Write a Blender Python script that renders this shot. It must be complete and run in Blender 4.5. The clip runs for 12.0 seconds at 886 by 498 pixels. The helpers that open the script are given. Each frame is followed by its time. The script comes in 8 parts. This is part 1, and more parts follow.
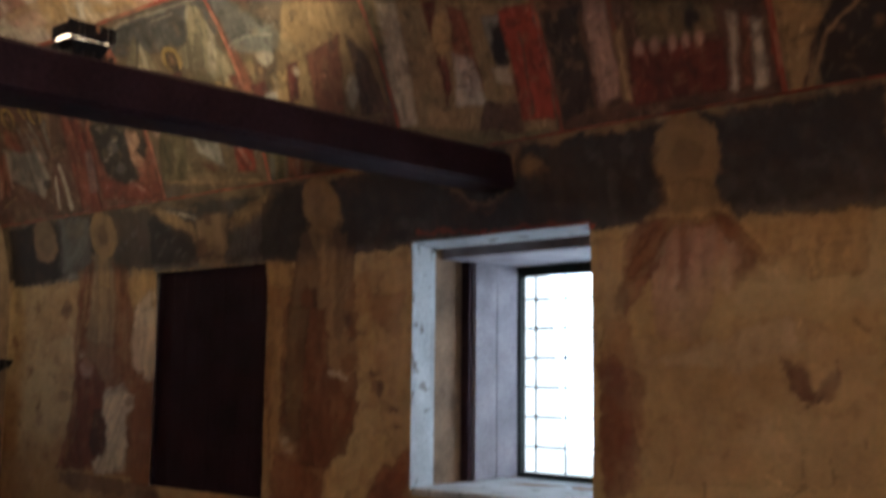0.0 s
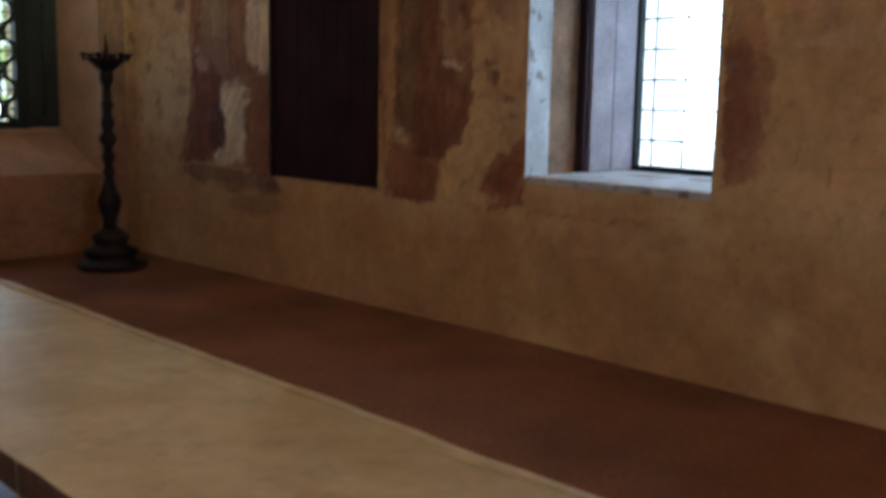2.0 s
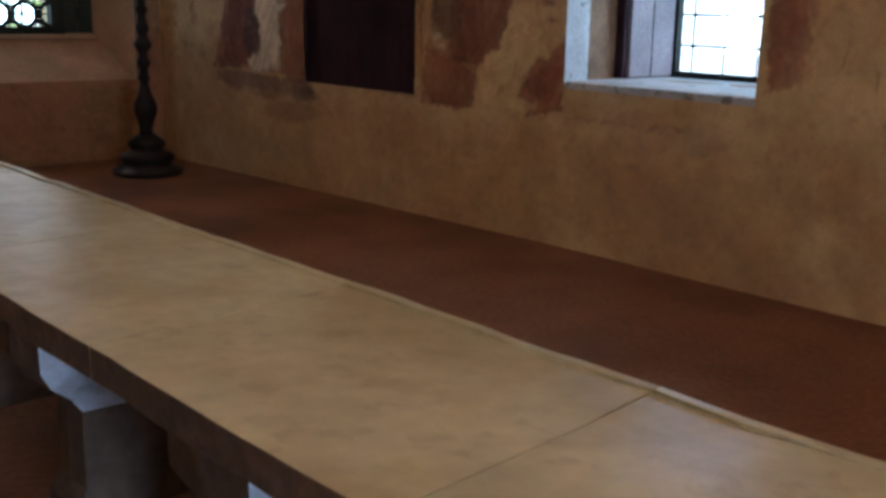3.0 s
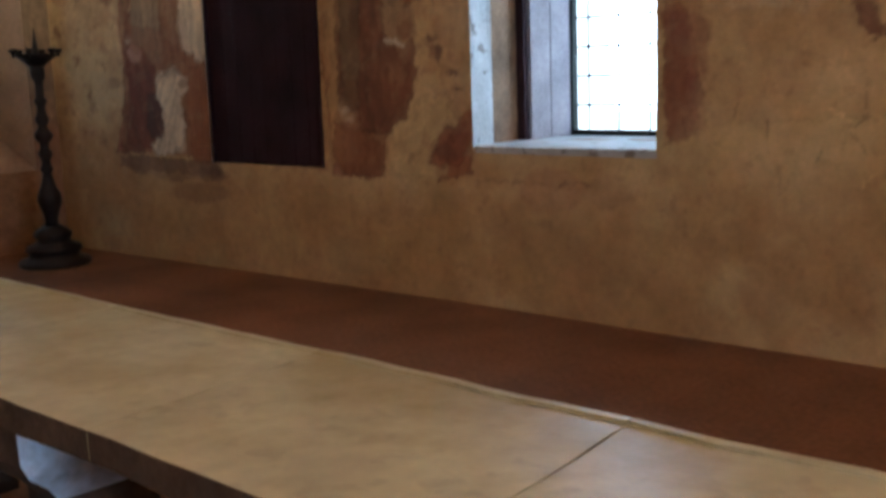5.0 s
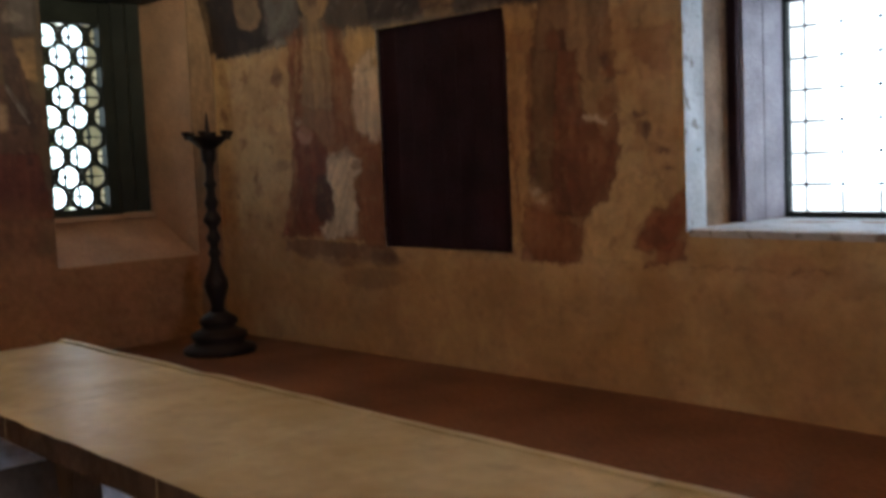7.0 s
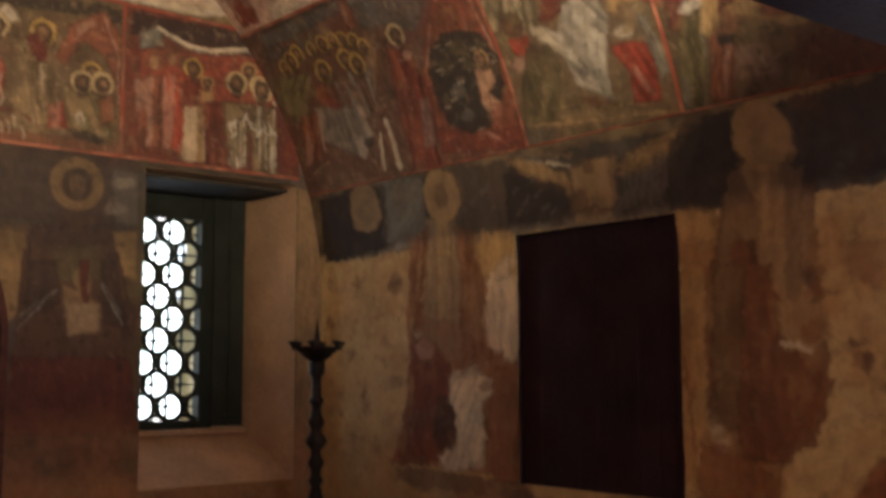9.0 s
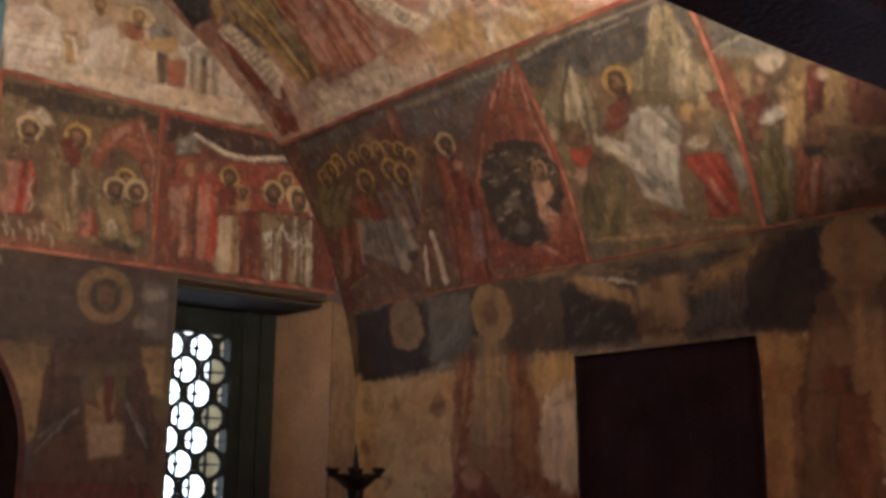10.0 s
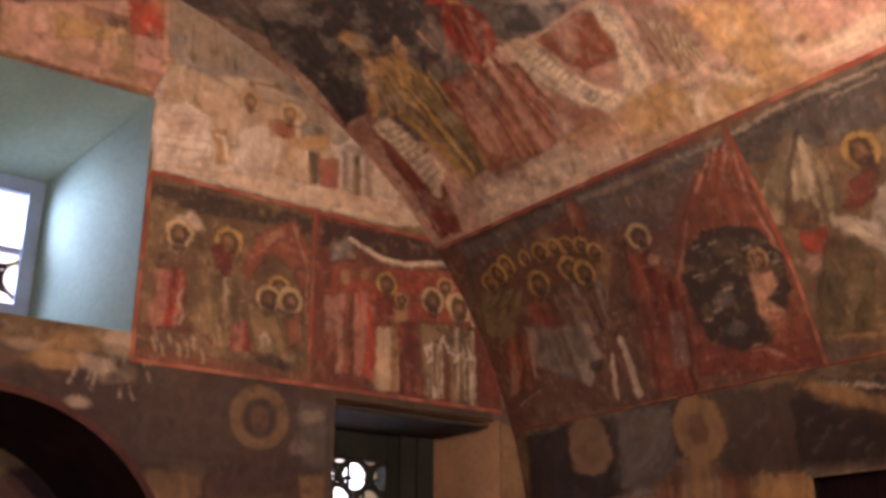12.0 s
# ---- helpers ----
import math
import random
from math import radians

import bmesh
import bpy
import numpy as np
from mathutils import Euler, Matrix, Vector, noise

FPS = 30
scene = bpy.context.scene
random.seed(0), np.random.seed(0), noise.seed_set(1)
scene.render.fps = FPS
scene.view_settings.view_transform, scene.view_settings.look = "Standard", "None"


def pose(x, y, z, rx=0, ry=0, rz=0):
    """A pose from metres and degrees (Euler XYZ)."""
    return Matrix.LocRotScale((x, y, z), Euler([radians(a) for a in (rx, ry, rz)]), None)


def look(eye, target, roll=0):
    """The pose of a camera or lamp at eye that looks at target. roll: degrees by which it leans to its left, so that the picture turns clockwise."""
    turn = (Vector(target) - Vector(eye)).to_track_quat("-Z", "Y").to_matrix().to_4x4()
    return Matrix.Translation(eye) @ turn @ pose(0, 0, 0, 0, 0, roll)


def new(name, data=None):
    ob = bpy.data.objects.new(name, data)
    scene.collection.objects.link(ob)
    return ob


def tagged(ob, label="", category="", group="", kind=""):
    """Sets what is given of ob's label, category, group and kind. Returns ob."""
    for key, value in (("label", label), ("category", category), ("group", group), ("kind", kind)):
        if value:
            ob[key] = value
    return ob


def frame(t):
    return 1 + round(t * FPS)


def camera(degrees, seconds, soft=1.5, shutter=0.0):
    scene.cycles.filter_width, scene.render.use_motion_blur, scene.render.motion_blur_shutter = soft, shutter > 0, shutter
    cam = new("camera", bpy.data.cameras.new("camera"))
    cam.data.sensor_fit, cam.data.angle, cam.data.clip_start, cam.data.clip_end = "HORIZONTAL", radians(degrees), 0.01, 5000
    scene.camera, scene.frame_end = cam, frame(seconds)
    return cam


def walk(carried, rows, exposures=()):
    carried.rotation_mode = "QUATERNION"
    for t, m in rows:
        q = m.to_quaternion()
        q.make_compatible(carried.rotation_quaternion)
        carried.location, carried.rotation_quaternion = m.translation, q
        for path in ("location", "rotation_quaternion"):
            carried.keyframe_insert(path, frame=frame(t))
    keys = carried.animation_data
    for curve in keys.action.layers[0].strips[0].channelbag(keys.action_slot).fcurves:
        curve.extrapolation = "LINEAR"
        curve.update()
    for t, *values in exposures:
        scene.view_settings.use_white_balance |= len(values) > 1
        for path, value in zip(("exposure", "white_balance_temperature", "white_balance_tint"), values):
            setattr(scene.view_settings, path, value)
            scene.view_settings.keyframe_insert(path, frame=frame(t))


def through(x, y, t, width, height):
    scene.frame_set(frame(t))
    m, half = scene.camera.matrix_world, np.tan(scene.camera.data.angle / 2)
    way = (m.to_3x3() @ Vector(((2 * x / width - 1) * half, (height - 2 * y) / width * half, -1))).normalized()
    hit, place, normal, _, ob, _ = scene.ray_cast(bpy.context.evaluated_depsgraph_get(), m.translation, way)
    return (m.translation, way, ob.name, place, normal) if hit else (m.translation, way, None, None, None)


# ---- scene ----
cam = camera(45.4, 12.0, soft=3.5, shutter=0.5)
METRES, EYE, TILT, LEAN, TURN = 3.95, 1.594, 0.0, 0.0, 41.7
ROWS = [
    (0.0, 0.0, 0.0, 0.0, -0.07, 6.87, -0.58),
    (0.5, -0.0036, 0.0097, -0.0095, 1.49, 2.05, -0.39),
    (1.0, -0.0116, 0.0105, -0.024, 2.52, -1.66, -0.78),
    (1.5, -0.0145, 0.0115, -0.0346, 3.04, -4.78, -1.1),
    (2.0, -0.0213, 0.0111, -0.0450, 5.35, -8.28, -1.11),
    (2.5, -0.0322, 0.0094, -0.0513, 7.25, -11.89, -1.43),
    (4.5, -0.0684, -0.0313, -0.0552, 3.07, -13.5, 1.02),
    (5.0, -0.0807, -0.0418, -0.0481, 0.18, -9.48, 1.97),
    (5.5, -0.1014, -0.033, -0.0481, -0.12, -8.28, 1.69),
    (6.0, -0.1415, -0.0091, -0.0461, 1.05, -7.81, 1.94),
    (6.5, -0.1841, 0.0219, -0.0438, 3.35, -6.99, 2.97),
    (7.0, -0.2255, 0.0727, -0.0501, 5.86, -4.79, 2.43),
    (9.0, -0.3918, 0.2968, -0.0259, 8.77, 6.5, 0.24),
    (9.5, -0.4354, 0.3388, -0.0133, 9.82, 9.5, -0.33),
    (10.0, -0.4873, 0.3839, -0.0053, 8.61, 12.67, -0.43),
    (10.5, -0.5383, 0.4143, 0.004, 9.32, 15.36, 0.24),
    (11.0, -0.5734, 0.4746, 0.0013, 11.34, 17.4, 0.01),
    (11.5, -0.6159, 0.517, 0.0084, 15.72, 18.29, -0.57),
    (12.0, -0.6752, 0.5489, 0.0076, 13.15, 19.69, -0.13),
]
EXPOSURES = [(0.0, -0.2, 5900, 14), (1.5, 0.04, 5850, 13), (2.5, 0.09, 5250, 12), (4.5, 0.66, 5300, 10), (5.0, 0.47, 5350, 10), (5.5, 0.15, 5300, 11), (7.0, 0.08, 6100, 16), (9.0, 0.1, 6600, 24), (10.5, 0.02, 5850, 33), (11.0, 0.04, 5950, 40), (11.5, 0.07, 7150, 58), (12.0, 0.05, 7150, 58)]
walk(cam, [(t, pose(0, 0, EYE, TILT, LEAN, TURN) @ pose(METRES * x, METRES * y, METRES * z, 90 + pitch, roll, yaw)) for t, x, y, z, yaw, pitch, roll in ROWS], EXPOSURES)

# ---- light ----
world = bpy.data.worlds.new("world")
scene.world = world
world.use_nodes = True
wn = world.node_tree.nodes
sky = wn.new("ShaderNodeTexSky")
sky.sky_type = "NISHITA"
sky.sun_disc = False
sky.sun_elevation, sky.sun_rotation = radians(40), radians(200)
wn["Background"].inputs["Strength"].default_value = 0.08
world.node_tree.links.new(sky.outputs[0], wn["Background"].inputs["Color"])


def lamp(name, kind, m, energy, colour, size=0.1, size_y=None, spot=None):
    data = bpy.data.lights.new(name, kind)
    data.energy, data.color = energy, colour
    if kind == "AREA":
        data.shape, data.size, data.size_y = "RECTANGLE", size, size_y or size
    elif kind == "SPOT":
        data.shadow_soft_size, data.spot_size, data.spot_blend = size, radians(spot), 0.6
    else:
        data.shadow_soft_size = size
    ob = new(name, data)
    ob.matrix_world = m
    return ob


DAY, WARM = (0.70, 0.85, 1.0), (1.0, 0.83, 0.50)
lamp("skylight_north", "AREA", look((-3.56, 5.7, 1.7), (-3.4, 0, 0.7)), 15, DAY, 1.0, 1.2)
lamp("skylight_west", "AREA", look((-9.75, 3.3, 1.9), (0, 2.4, 1.0)), 9, DAY, 0.6, 1.5)
lamp("skylight_upper", "AREA", look((-10.35, 0.55, 3.95), (-9.5, 1.32, 3.6)), 85, (0.5, 0.82, 1.0), 0.5, 0.8)
# daylight through the east opening, which stands behind the walk
lamp("skylight_east", "AREA", look((5.2, -0.1, 1.2), (-3.0, 1.9, 0.8)), 150, (0.88, 0.95, 1.0), 1.5, 1.9)
# the floodlights' beams, thrown up at the vault
lamp("flood_west", "SPOT", look((-3.66, 2.0, 2.93), (-5.9, 2.5, 5.0)), 520, WARM, 0.06, spot=126)
# added out of view behind the walk, for the warm ambient light
lamp("fill_east", "SPOT", look((1.2, 0.6, 2.95), (0.2, 0.0, 5.0)), 620, WARM, 0.06, spot=150)

# ---- materials ----


def mat(name, colour, rough=0.8, metal=0.0, attr=False, scale=6.0, vary=0.25, bump=0.15, fine=60.0, rand=0.0, spots=0.0, spec=0.5, stain=None):
    m = bpy.data.materials.new(name)
    m.use_nodes = True
    nt = m.node_tree
    b = nt.nodes["Principled BSDF"]
    b.inputs["Roughness"].default_value, b.inputs["Metallic"].default_value = rough, metal
    b.inputs["Specular IOR Level"].default_value = spec
    geo = nt.nodes.new("ShaderNodeTexCoord")
    big = nt.nodes.new("ShaderNodeTexNoise")
    big.inputs["Scale"].default_value, big.inputs["Detail"].default_value = scale, 6
    small = nt.nodes.new("ShaderNodeTexNoise")
    small.inputs["Scale"].default_value, small.inputs["Detail"].default_value = fine, 4
    for n in (big, small):
        nt.links.new(geo.outputs["Object"], n.inputs["Vector"])
    ramp = nt.nodes.new("ShaderNodeMapRange")
    ramp.inputs[1].default_value, ramp.inputs[2].default_value = 0.25, 0.75
    ramp.inputs[3].default_value, ramp.inputs[4].default_value = 1 - vary, 1 + vary
    nt.links.new(big.outputs["Fac"], ramp.inputs[0])
    ramp2 = nt.nodes.new("ShaderNodeMapRange")
    ramp2.inputs[1].default_value, ramp2.inputs[2].default_value = 0.25, 0.75
    ramp2.inputs[3].default_value, ramp2.inputs[4].default_value = 1 - vary * 0.6, 1 + vary * 0.6
    nt.links.new(small.outputs["Fac"], ramp2.inputs[0])
    mul = nt.nodes.new("ShaderNodeMath")
    mul.operation = "MULTIPLY"
    nt.links.new(ramp.outputs[0], mul.inputs[0])
    nt.links.new(ramp2.outputs[0], mul.inputs[1])
    last = mul.outputs[0]
    if rand:
        info = nt.nodes.new("ShaderNodeObjectInfo")
        r3 = nt.nodes.new("ShaderNodeMapRange")
        r3.inputs[3].default_value, r3.inputs[4].default_value = 1 - rand, 1 + rand
        nt.links.new(info.outputs["Random"], r3.inputs[0])
        m2 = nt.nodes.new("ShaderNodeMath")
        m2.operation = "MULTIPLY"
        nt.links.new(last, m2.inputs[0])
        nt.links.new(r3.outputs[0], m2.inputs[1])
        last = m2.outputs[0]
    mix = nt.nodes.new("ShaderNodeVectorMath")
    mix.operation = "SCALE"
    if attr:
        at = nt.nodes.new("ShaderNodeAttribute")
        at.attribute_name = "paint"
        nt.links.new(at.outputs["Color"], mix.inputs[0])
    else:
        mix.inputs[0].default_value = colour
    nt.links.new(last, mix.inputs["Scale"])
    last = mix.outputs[0]
    if spots:
        sp = nt.nodes.new("ShaderNodeTexNoise")
        sp.inputs["Scale"].default_value, sp.inputs["Detail"].default_value = 11, 3
        nt.links.new(geo.outputs["Object"], sp.inputs["Vector"])
        r4 = nt.nodes.new("ShaderNodeMapRange")
        r4.inputs[1].default_value, r4.inputs[2].default_value = 0.60, 0.68
        r4.inputs[4].default_value = spots
        nt.links.new(sp.outputs["Fac"], r4.inputs[0])
        mx = nt.nodes.new("ShaderNodeMix")
        mx.data_type = "RGBA"
        nt.links.new(r4.outputs[0], mx.inputs[0])
        nt.links.new(last, mx.inputs[6])
        mx.inputs[7].default_value = (0.12, 0.09, 0.06, 1)
        last = mx.outputs[2]
    if stain:
        st = nt.nodes.new("ShaderNodeTexNoise")
        st.inputs["Scale"].default_value, st.inputs["Detail"].default_value, st.inputs["Roughness"].default_value = 2.6, 7, 0.62
        nt.links.new(geo.outputs["Object"], st.inputs["Vector"])
        r5 = nt.nodes.new("ShaderNodeMapRange")
        r5.inputs[1].default_value, r5.inputs[2].default_value, r5.inputs[4].default_value = 0.46, 0.66, 0.75
        nt.links.new(st.outputs["Fac"], r5.inputs[0])
        mx = nt.nodes.new("ShaderNodeMix")
        mx.data_type = "RGBA"
        nt.links.new(r5.outputs[0], mx.inputs[0])
        nt.links.new(last, mx.inputs[6])
        mx.inputs[7].default_value = (*stain, 1)
        last = mx.outputs[2]
    nt.links.new(last, b.inputs["Base Color"])
    if bump:
        bp = nt.nodes.new("ShaderNodeBump")
        bp.inputs["Strength"].default_value, bp.inputs["Distance"].default_value = bump, 0.02
        nt.links.new(small.outputs["Fac"], bp.inputs["Height"])
        nt.links.new(bp.outputs[0], b.inputs["Normal"])
    return m


def leafy_glow(name, pale, green, strength):
    """Bright daylight seen through foliage."""
    m = glow(name, pale, strength)
    nt = m.node_tree
    em = next(n for n in nt.nodes if n.type == "EMISSION")
    co, no, mx = nt.nodes.new("ShaderNodeTexCoord"), nt.nodes.new("ShaderNodeTexNoise"), nt.nodes.new("ShaderNodeMix")
    no.inputs["Scale"].default_value, no.inputs["Detail"].default_value = 1.1, 5
    mx.data_type = "RGBA"
    mx.inputs[6].default_value, mx.inputs[7].default_value = (*pale, 1), (*green, 1)
    rp = nt.nodes.new("ShaderNodeMapRange")
    rp.inputs[1].default_value, rp.inputs[2].default_value = 0.40, 0.56
    nt.links.new(co.outputs["Object"], no.inputs["Vector"])
    nt.links.new(no.outputs["Fac"], rp.inputs[0])
    nt.links.new(rp.outputs[0], mx.inputs[0])
    nt.links.new(mx.outputs[2], em.inputs[0])
    return m


def glow(name, colour, strength):
    m = bpy.data.materials.new(name)
    m.use_nodes = True
    nt = m.node_tree
    nt.nodes.clear()
    em, out = nt.nodes.new("ShaderNodeEmission"), nt.nodes.new("ShaderNodeOutputMaterial")
    em.inputs[0].default_value, em.inputs[1].default_value = (*colour, 1), strength
    nt.links.new(em.outputs[0], out.inputs[0])
    return m


FRESCO = mat("fresco", (0.5, 0.4, 0.3), 0.75, attr=True, scale=5, vary=0.12, bump=0.2, fine=45)
PLASTER = mat("plaster", (0.50, 0.38, 0.21), 0.85, scale=2.5, vary=0.25, bump=0.3, fine=40)
REVEAL = mat("limewash", (0.44, 0.46, 0.46), 0.85, scale=4, vary=0.22, bump=0.3, fine=40, spots=0.75)
NICHE = mat("grey_limewash", (0.22, 0.345, 0.31), 0.85, scale=2, vary=0.14, bump=0.2, fine=30)
EARTH = mat("terracotta", (0.175, 0.083, 0.040), 0.85, spec=0.2, scale=1.3, vary=0.38, bump=0.2, fine=35)
STONE = mat("marble", (0.54, 0.52, 0.36), 0.36, scale=3.2, vary=0.17, bump=0.06, fine=16, rand=0.04, spots=0.2, stain=(0.34, 0.285, 0.13))
# shade on the table's sides and supports, put into a dark colour
SHADED_STONE = mat("shaded_stone", (0.11, 0.08, 0.06), 0.7, scale=5, vary=0.4, bump=0.5, fine=30)
# daylight on the supports' end faces, put into a pale blue
LIT_STONE = mat("daylit_stone", (0.56, 0.66, 0.80), 0.8, scale=7, vary=0.35, bump=0.6, fine=30)
OLDWOOD = mat("dark_wood", (0.030, 0.014, 0.019), 0.75, spec=0.15, scale=3, vary=0.4, bump=0.4, fine=50)
GREYWOOD = mat("grey_wood", (0.30, 0.27, 0.29), 0.7, scale=5, vary=0.35, bump=0.4, fine=60)
GREENWOOD = mat("green_wood", (0.017, 0.022, 0.017), 0.7, spec=0.2, scale=5, vary=0.35, bump=0.3, fine=60)
IRON = mat("iron", (0.022, 0.018, 0.018), 0.5, 0.6, scale=9, vary=0.4, bump=0.3, fine=70)
SKYGLOW = glow("daylight_haze", (0.93, 0.97, 1.0), 1.9)
LEAFGLOW = leafy_glow("garden_light", (0.93, 1.0, 0.95), (0.24, 0.33, 0.11), 2.6)
LAMPGLOW = glow("lamp_glass", (1.0, 0.75, 0.45), 14.0)

DUNPLASTER = mat("dun_plaster", (0.44, 0.28, 0.16), 0.85, scale=3, vary=0.22, bump=0.25, fine=30)
BLUEWOOD = mat("blue_grey_wood", (0.14, 0.26, 0.42), 0.6, scale=5, vary=0.25, bump=0.2)
LINING = mat("brown_lining", (0.24, 0.15, 0.085), 0.85, scale=6, vary=0.4, bump=0.3)

# ---- mesh helpers ----


def mesh_ob(name, verts, faces, material, parent=None, label="", smooth=False):
    me = bpy.data.meshes.new(name)
    me.from_pydata([tuple(v) for v in verts], [], [tuple(f) for f in faces])
    me.materials.append(material)
    if smooth:
        me.shade_smooth()
    ob = new(name, me)
    if parent:
        ob.parent = parent
    if label:
        ob["label"] = label
    return ob


def part(name, bm, material, parent=None, label="", smooth=False):
    bmesh.ops.recalc_face_normals(bm, faces=bm.faces)
    me = bpy.data.meshes.new(name)
    bm.to_mesh(me)
    bm.free()
    me.materials.append(material)
    if smooth:
        me.shade_smooth()
    ob = new(name, me)
    if parent:
        ob.parent = parent
    if label:
        ob["label"] = label
    return ob


def thing(name, label, category, at=(0, 0, 0), group="", kind=""):
    ob = new(name)
    ob.location = at
    return tagged(ob, label, category, group, kind)


def box(lo, hi, bevel=0.0, bm=None, segs=2):
    own = bmesh.new()
    c = [(a + b) / 2 for a, b in zip(lo, hi)]
    s = [abs(b - a) for a, b in zip(lo, hi)]
    bmesh.ops.create_cube(own, size=1, matrix=Matrix.Translation(c) @ Matrix.Diagonal((*s, 1)))
    if bevel:
        bmesh.ops.bevel(own, geom=own.edges[:], offset=bevel, segments=segs, affect="EDGES", profile=0.6)
    if bm is None:
        return own
    tmp = bpy.data.meshes.new("tmp")
    own.to_mesh(tmp)
    own.free()
    bm.from_mesh(tmp)
    bpy.data.meshes.remove(tmp)
    return bm


def lathe(profile, segs=28):
    """A turned solid from (radius, height) pairs."""
    bm = bmesh.new()
    rings = [[bm.verts.new((r * math.cos(2 * math.pi * k / segs), r * math.sin(2 * math.pi * k / segs), z)) for k in range(segs)] for r, z in profile]
    for a, b in zip(rings, rings[1:]):
        for k in range(segs):
            bm.faces.new((a[k], a[(k + 1) % segs], b[(k + 1) % segs], b[k]))
    bm.faces.new(rings[0][::-1])
    bm.faces.new(rings[-1])
    return bm


def roughen(ob, amount, scale, seed=0.0):
    for v in ob.data.vertices:
        n = noise.noise_vector(v.co * scale + Vector((seed, seed, seed)))
        v.co += n * amount


# ---- painting on walls ----
RNG = np.random.default_rng(5)
GRAIN = [RNG.random((256, 256)) for _ in range(4)]


def value_noise(u, v, scale, seed=0):
    """Smooth noise from 0 to 1 at scale bumps a metre."""
    g = GRAIN[seed % 4]
    x, y = u * scale + 37.3 * seed, v * scale + 11.7 * seed
    i, j = np.floor(x).astype(int), np.floor(y).astype(int)
    a, b = x - i, y - j
    a, b = a * a * (3 - 2 * a), b * b * (3 - 2 * b)
    p = lambda di, dj: g[(i + di) % 256, (j + dj) % 256]  # noqa: E731
    return p(0, 0) * (1 - a) * (1 - b) + p(1, 0) * a * (1 - b) + p(0, 1) * (1 - a) * b + p(1, 1) * a * b


def fractal(u, v, scale, seed=0, octaves=4):
    out, amp, tot = 0, 1.0, 0.0
    for k in range(octaves):
        out = out + amp * value_noise(u, v, scale * 2**k, seed + k)
        tot += amp
        amp *= 0.55
    return out / tot


